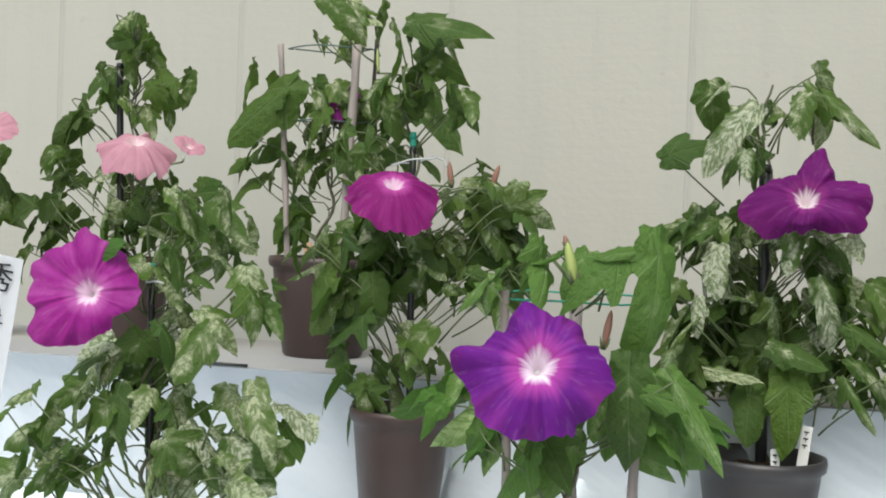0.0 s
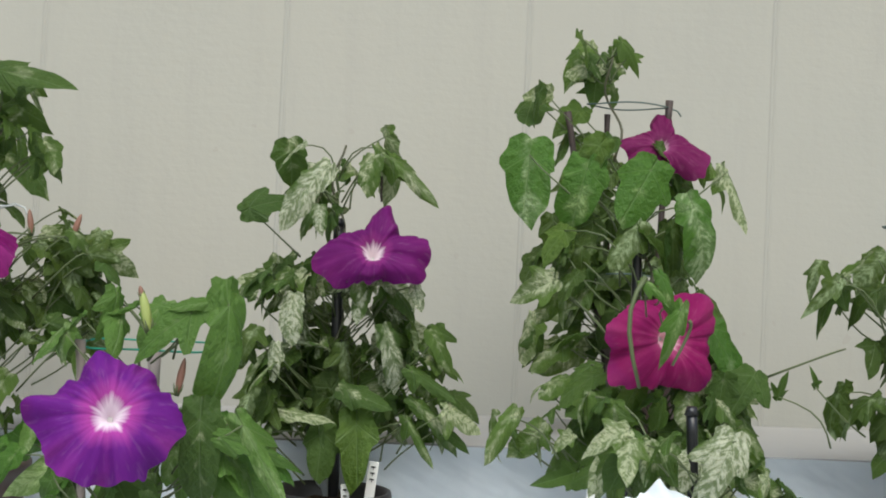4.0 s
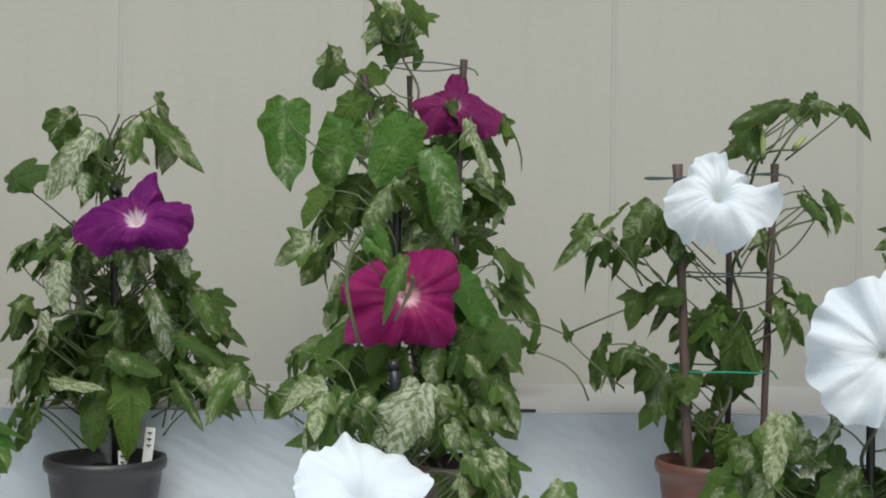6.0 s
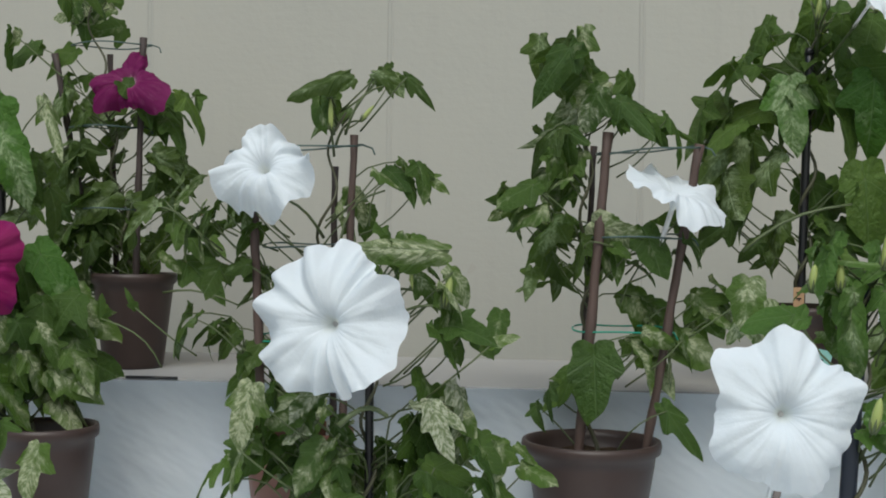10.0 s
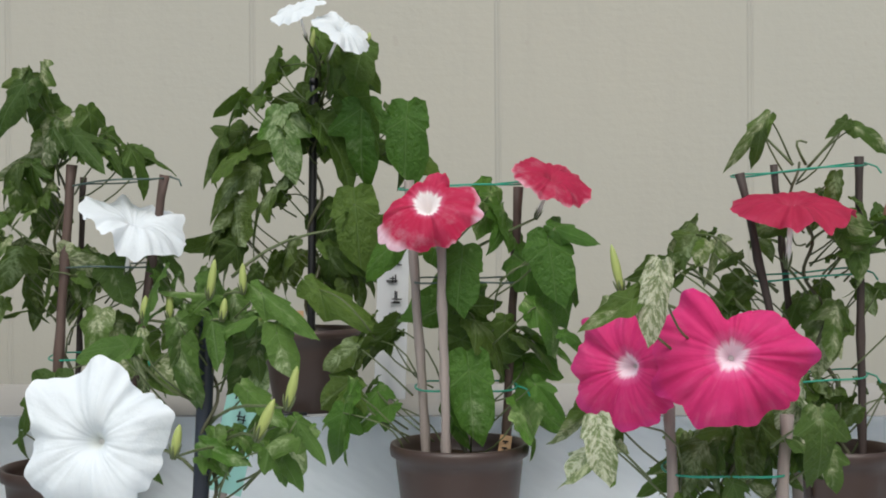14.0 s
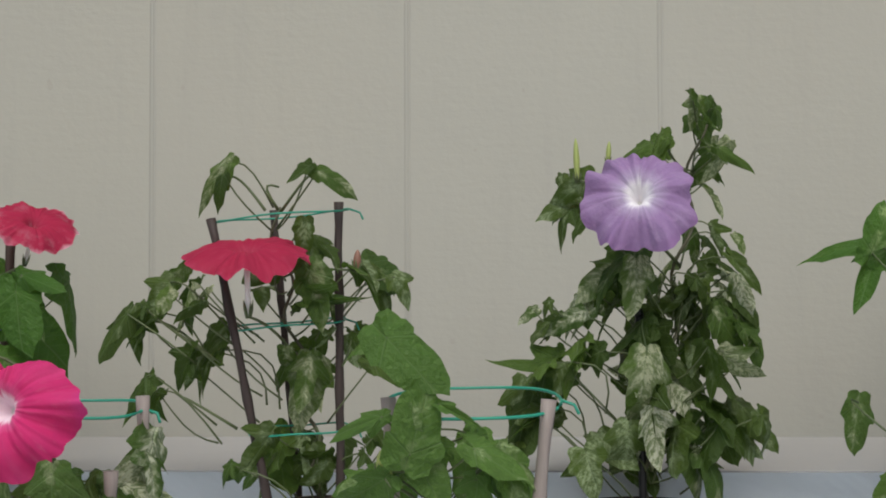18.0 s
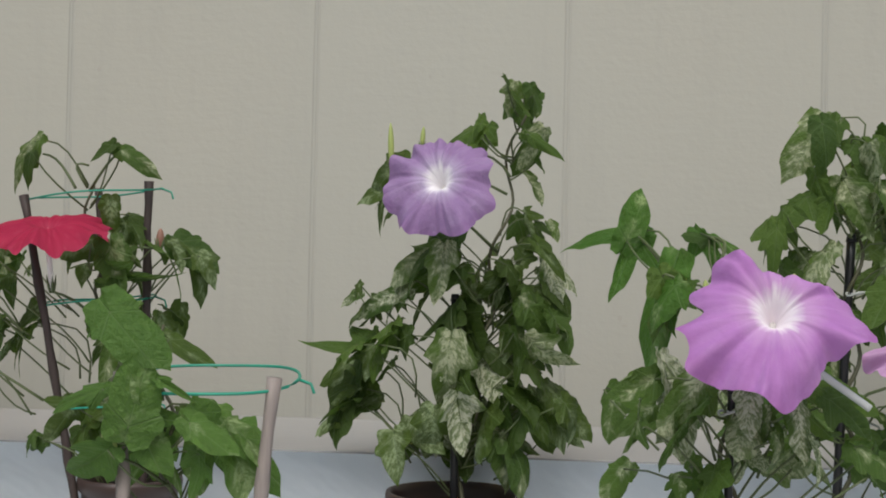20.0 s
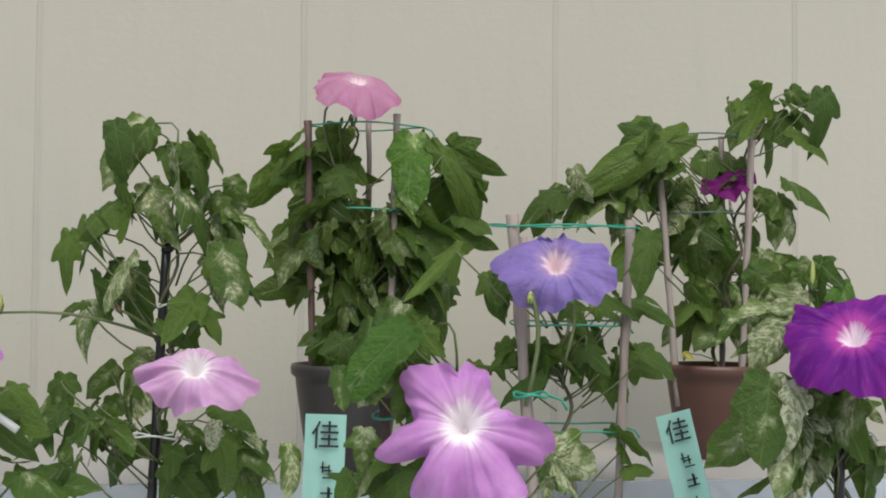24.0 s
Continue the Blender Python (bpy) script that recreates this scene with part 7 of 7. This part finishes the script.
p.leaves(3.4015, 1.6409, 1.4392, 0.0396, 0.0396, 8, 0.0599, "plain", 0.05)
p.leaves(3.2884, 1.6409, 1.3697, 0.0647, 0.0396, 16, 0.057, "dark plain", 0.05)
p.leaves(3.3947, 1.6409, 1.3842, 0.0242, 0.0377, 4, 0.0734, "plain", 0.05)
p.leaves(3.1899, 1.6409, 1.3996, 0.0242, 0.0396, 7, 0.057, "dark", 0.05)
p.leaves(3.3638, 1.6409, 1.3484, 0.0338, 0.0338, 7, 0.057, "dark", 0.05)
p.leaves(3.2508, 1.6409, 1.2789, 0.0242, 0.0261, 3, 0.0676, "plain", 0.05)
p.leaves(3.2585, 1.6409, 1.3185, 0.0454, 0.0232, 8, 0.0522, "dark", 0.05)
p.leaf((3.344, 1.5829, 1.556), (3.340, 1.5684, 1.482), (0.1, -0.9, 0.35), "fresh", 0.9, 7)
p.leaf((3.385, 1.5829, 1.5484), (3.442, 1.5684, 1.474), (0, -0.9, 0.35), "plain", 0.5)
p.leaf((3.2836, 1.5829, 1.2692), (3.3078, 1.5684, 1.2421), (0, -0.9, 0.35), "yellow", 0.9, 7)
p.leaf((3.2537, 1.5829, 1.3011), (3.2459, 1.5684, 1.2441), (0, -0.9, 0.35), "plain", 0.9)
p.stem((3.243, 1.6119, 1.5348), (3.2527, 1.6119, 1.6411), 0.0016)
p.leaves(3.212, 1.63, 1.455, 0.05, 0.05, 12, 0.05, "dark", 0.05)
p.leaves(3.296, 1.63, 1.418, 0.05, 0.05, 12, 0.05, "dark", 0.05)
p.leaves(3.357, 1.63, 1.457, 0.03, 0.04, 6, 0.05, "dark plain", 0.05)
p.leaves(3.251, 1.63, 1.350, 0.06, 0.04, 10, 0.05, "dark", 0.05)
p.done()

p = Plant("morning glory with blue-lilac flower on grey ringed canes", 3.523, 1.420, 0.94, 51)
p.pot(0.076, 0.120, POT_BROWN)
p.main((3.523, 1.42, 1.04), (3.508, 1.42, 1.428))
p.stake((3.484, 1.39, 1), (3.447, 1.39, 1.459), 0.0067, CANE_GREY)
p.stake((3.573, 1.41, 1), (3.593, 1.41, 1.455), 0.0055, CANE_GREY)
p.stake((3.492, 1.48, 1), (3.476, 1.48, 1.437), 0.0039, CANE_GREY)
p.ring((3.512, 1.42, 1.448), 0.088, 0.056, 0, WIRE_GREEN)
p.ring((3.516, 1.42, 1.332), 0.066, 0.046, 0, WIRE_GREEN)
p.ring((3.537, 1.42, 1.208), 0.053, 0.040, 0, WIRE_GREEN)
p.flower((3.484, 1.31, 1.398), 0.068, (-0.13, -0.82, 0.46), "blue", "wave", 0, -0.12, 1.0, 52, petals=((161, 0.98), (147, 0.78), (128, 0.46), (100, 0.32), (70, 0.42), (45, 0.58), (24, 0.84), (5, 0.88), (-18, 1.0), (-40, 0.94), (-62, 0.64), (-79, 0.72), (262, 0.64), (250, 0.71), (235, 0.68), (222, 0.82), (200, 1.0), (179, 1.04)))
p.leaves(3.427, 1.420, 1.377, 0.023, 0.023, 4, 0.048, "plain", 0.05)
p.leaves(3.438, 1.420, 1.285, 0.028, 0.028, 5, 0.054, "plain", 0.05)
p.leaves(3.605, 1.420, 1.351, 0.028, 0.028, 5, 0.050, "fleck plain", 0.05)
p.leaves(3.482, 1.420, 1.277, 0.035, 0.023, 6, 0.042, "plain", 0.05)
p.leaves(3.557, 1.420, 1.270, 0.035, 0.028, 6, 0.048, "plain", 0.05)
p.leaves(3.598, 1.420, 1.189, 0.023, 0.023, 3, 0.054, "plain", 0.05)
p.leaves(3.543, 1.420, 1.314, 0.033, 0.027, 5, 0.046, "plain", 0.05)
p.leaves(3.619, 1.420, 1.287, 0.027, 0.027, 4, 0.048, "plain", 0.05)
p.leaf((3.377, 1.36, 1.415), (3.322, 1.345, 1.363), (0, -0.85, 0.45), "plain", 0.5, 5)
p.leaf((3.602, 1.36, 1.427), (3.585, 1.345, 1.374), (0, -0.9, 0.35), "plain", 0.7)
p.stem((3.452, 1.29, 1.367), (3.447, 1.29, 1.245), 0.0028)
p.stem((3.498, 1.3, 1.355), (3.492, 1.3, 1.293), 0.002)
p.bud((3.451, 1.29, 1.355), (3.452, 1.29, 1.37), 0.0033, BUD)
p.stem(p.on_axis(1.325), (3.451, 1.29, 1.355), 0.0016)
p.done()

p = Plant("morning glory with orchid pink star flower, small wire ring", 3.351, 0.970, 0.75, 53)
p.pot(0.065, 0.190, POT_BROWN)
p.main((3.351, 0.97, 0.92), (3.336, 0.97, 1.302))
p.stake((3.299, 0.97, 0.88), (3.277, 0.97, 1.281), 0.0043, CANE_BROWN)
p.ring((3.296, 0.97, 1.268), 0.029, 0.023, 0, WIRE_GREEN)
p.ring((3.397, 0.97, 1.284), 0.014, 0.014, 0, WIRE_GREEN)
p.flower((3.336, 0.92, 1.264), 0.07, (-0.143, -0.889, 0.3), "orchid", "wave", 0, -0.06, 1.0, 54, petals=((142, 0.90), (125, 0.78), (104, 0.62), (97, 0.54), (91, 0.72), (76, 0.68), (50, 0.48), (25, 0.46), (7, 0.56), (-3, 0.95), (-12, 1.04), (-25, 0.94), (-34, 0.64), (-42, 0.97), (-58, 0.95), (270, 0.84), (250, 0.93), (231, 0.94), (214, 0.44), (205, 0.92), (197, 1.08), (186, 0.76), (173, 0.56), (157, 0.72)))
p.leaves(3.265, 0.970, 1.311, 0.023, 0.018, 4, 0.048, "half", 0.05)
p.leaves(3.315, 0.970, 1.320, 0.016, 0.011, 3, 0.037, "plain", 0.05)
p.leaves(3.263, 0.970, 1.218, 0.025, 0.016, 5, 0.037, "fleck", 0.05)
p.leaves(3.426, 0.970, 1.223, 0.019, 0.016, 5, 0.037, "half", 0.05)
p.leaves(3.304, 0.970, 1.289, 0.018, 0.014, 3, 0.032, "plain", 0.05)
p.leaves(3.295, 0.970, 1.206, 0.028, 0.011, 4, 0.036, "plain", 0.05)
p.leaf((3.282, 0.91, 1.333), (3.243, 0.895, 1.297), (0, -0.9, 0.35), "fresh_patch", 0.75, 3)
p.leaf((3.239, 0.91, 1.306), (3.241, 0.895, 1.282), (0, -0.9, 0.35), "half", 0.7)
p.done()

p = Plant("morning glory with half hidden plum flower, red-brown pot", 3.800, 1.730, 1.132, 55)
p.pot(0.075, 0.134, POT_RUST)
p.main((3.8, 1.73, 1.246), (3.864, 1.73, 1.619))
p.stake((3.74, 1.71, 1.206), (3.708, 1.71, 1.603), 0.0047, CANE_GREY)
p.stake((3.829, 1.78, 1.206), (3.828, 1.78, 1.606), 0.0040, CANE_GREY)
p.stake((3.829, 1.7, 1.206), (3.846, 1.7, 1.591), 0.0050, CANE_GREY)
p.ring((3.779, 1.73, 1.599), 0.063, 0.048, 0, WIRE_GREY)
p.ring((3.787, 1.73, 1.486), 0.060, 0.048, 0, WIRE_GREY)
p.flower((3.821, 1.73, 1.522), 0.040, (-0.223, -0.347, 0.8), "plum", "wave", 0, 0.1, 1, 56)
p.leaves(3.665, 1.730, 1.563, 0.042, 0.027, 6, 0.072, "plain", 0.05)
p.leaves(3.569, 1.730, 1.504, 0.042, 0.027, 6, 0.061, "half fleck", 0.05)
p.leaves(3.636, 1.730, 1.511, 0.034, 0.027, 5, 0.058, "fleck", 0.05)
p.leaves(3.721, 1.730, 1.523, 0.036, 0.036, 7, 0.058, "fleck", 0.05)
p.leaves(3.856, 1.730, 1.617, 0.034, 0.027, 6, 0.054, "plain fleck", 0.05)
p.leaves(3.951, 1.730, 1.652, 0.026, 0.026, 5, 0.050, "fleck", 0.05)
p.leaves(3.911, 1.730, 1.601, 0.029, 0.021, 4, 0.050, "plain", 0.05)
p.leaves(3.917, 1.730, 1.501, 0.026, 0.029, 4, 0.054, "fleck", 0.05)
p.leaves(3.770, 1.730, 1.482, 0.036, 0.036, 7, 0.054, "fleck", 0.05)
p.leaves(3.779, 1.730, 1.416, 0.042, 0.034, 9, 0.054, "dark fleck", 0.05)
p.leaves(3.881, 1.730, 1.409, 0.042, 0.034, 8, 0.054, "fleck", 0.05)
p.leaves(3.779, 1.730, 1.334, 0.042, 0.027, 8, 0.058, "plain dark", 0.05)
p.leaves(3.847, 1.730, 1.334, 0.036, 0.027, 6, 0.058, "half", 0.05)
p.leaves(3.686, 1.730, 1.415, 0.032, 0.040, 5, 0.058, "plain", 0.05)
p.leaves(3.830, 1.730, 1.551, 0.040, 0.032, 6, 0.048, "fleck", 0.05)
p.leaf((3.943, 1.67, 1.653), (3.944, 1.655, 1.586), (0, -0.9, 0.35), "plain", 0.7)
p.leaf((3.711, 1.67, 1.583), (3.59, 1.655, 1.532), (0, -0.9, 0.35), "plain", 0.5)
p.leaf((3.739, 1.67, 1.285), (3.743, 1.655, 1.278), (0, -0.9, 0.35), "yellow", 0.9)
p.done()

p = Plant("cream-mottled morning glory with one violet flower, black stake", 3.779, 1.240, 0.94, 57)
p.pot(0.065, 0.165, POT_BROWN)
p.main((3.779, 1.24, 1.085), (3.78, 1.24, 1.345))
p.stake((3.776, 1.24, 1.045), (3.778, 1.24, 1.267), 0.0058, STAKE, False)
p.ring((3.778, 1.23, 1.221), 0.020, 0.010, 0.2, CLIP)
p.flower((3.755, 1.15, 1.323), 0.070, (-0.385, -0.617, 0.64), "violet", "lobed", 0, -0.12, 0.9, 58, ((90, -0.15, 0.4),))
p.leaves(3.686, 1.240, 1.338, 0.030, 0.024, 6, 0.052, "half", 0.05)
p.leaves(3.730, 1.240, 1.374, 0.023, 0.017, 4, 0.042, "fleck", 0.05)
p.leaves(3.692, 1.240, 1.222, 0.021, 0.035, 5, 0.061, "half", 0.05)
p.leaves(3.723, 1.240, 1.204, 0.035, 0.035, 6, 0.066, "white half", 0.05)
p.leaves(3.814, 1.240, 1.210, 0.029, 0.044, 8, 0.047, "fleck", 0.05)
p.leaves(3.754, 1.240, 1.249, 0.035, 0.017, 5, 0.045, "fleck", 0.05)
p.leaf((3.757, 1.18, 1.378), (3.753, 1.165, 1.349), (0, -0.9, 0.35), "fresh", 0.9)
p.leaf((3.7, 1.18, 1.272), (3.694, 1.165, 1.211), (0, -0.9, 0.35), "white", 1.0)
p.leaf((3.678, 1.18, 1.272), (3.666, 1.165, 1.2), (0, -0.9, 0.35), "half", 1.0)
p.bud((3.732, 1.2, 1.372), (3.732, 1.2, 1.404), 0.0029, BUD)
p.stem(p.on_axis(1.342), (3.732, 1.2, 1.372), 0.0016)
p.done()
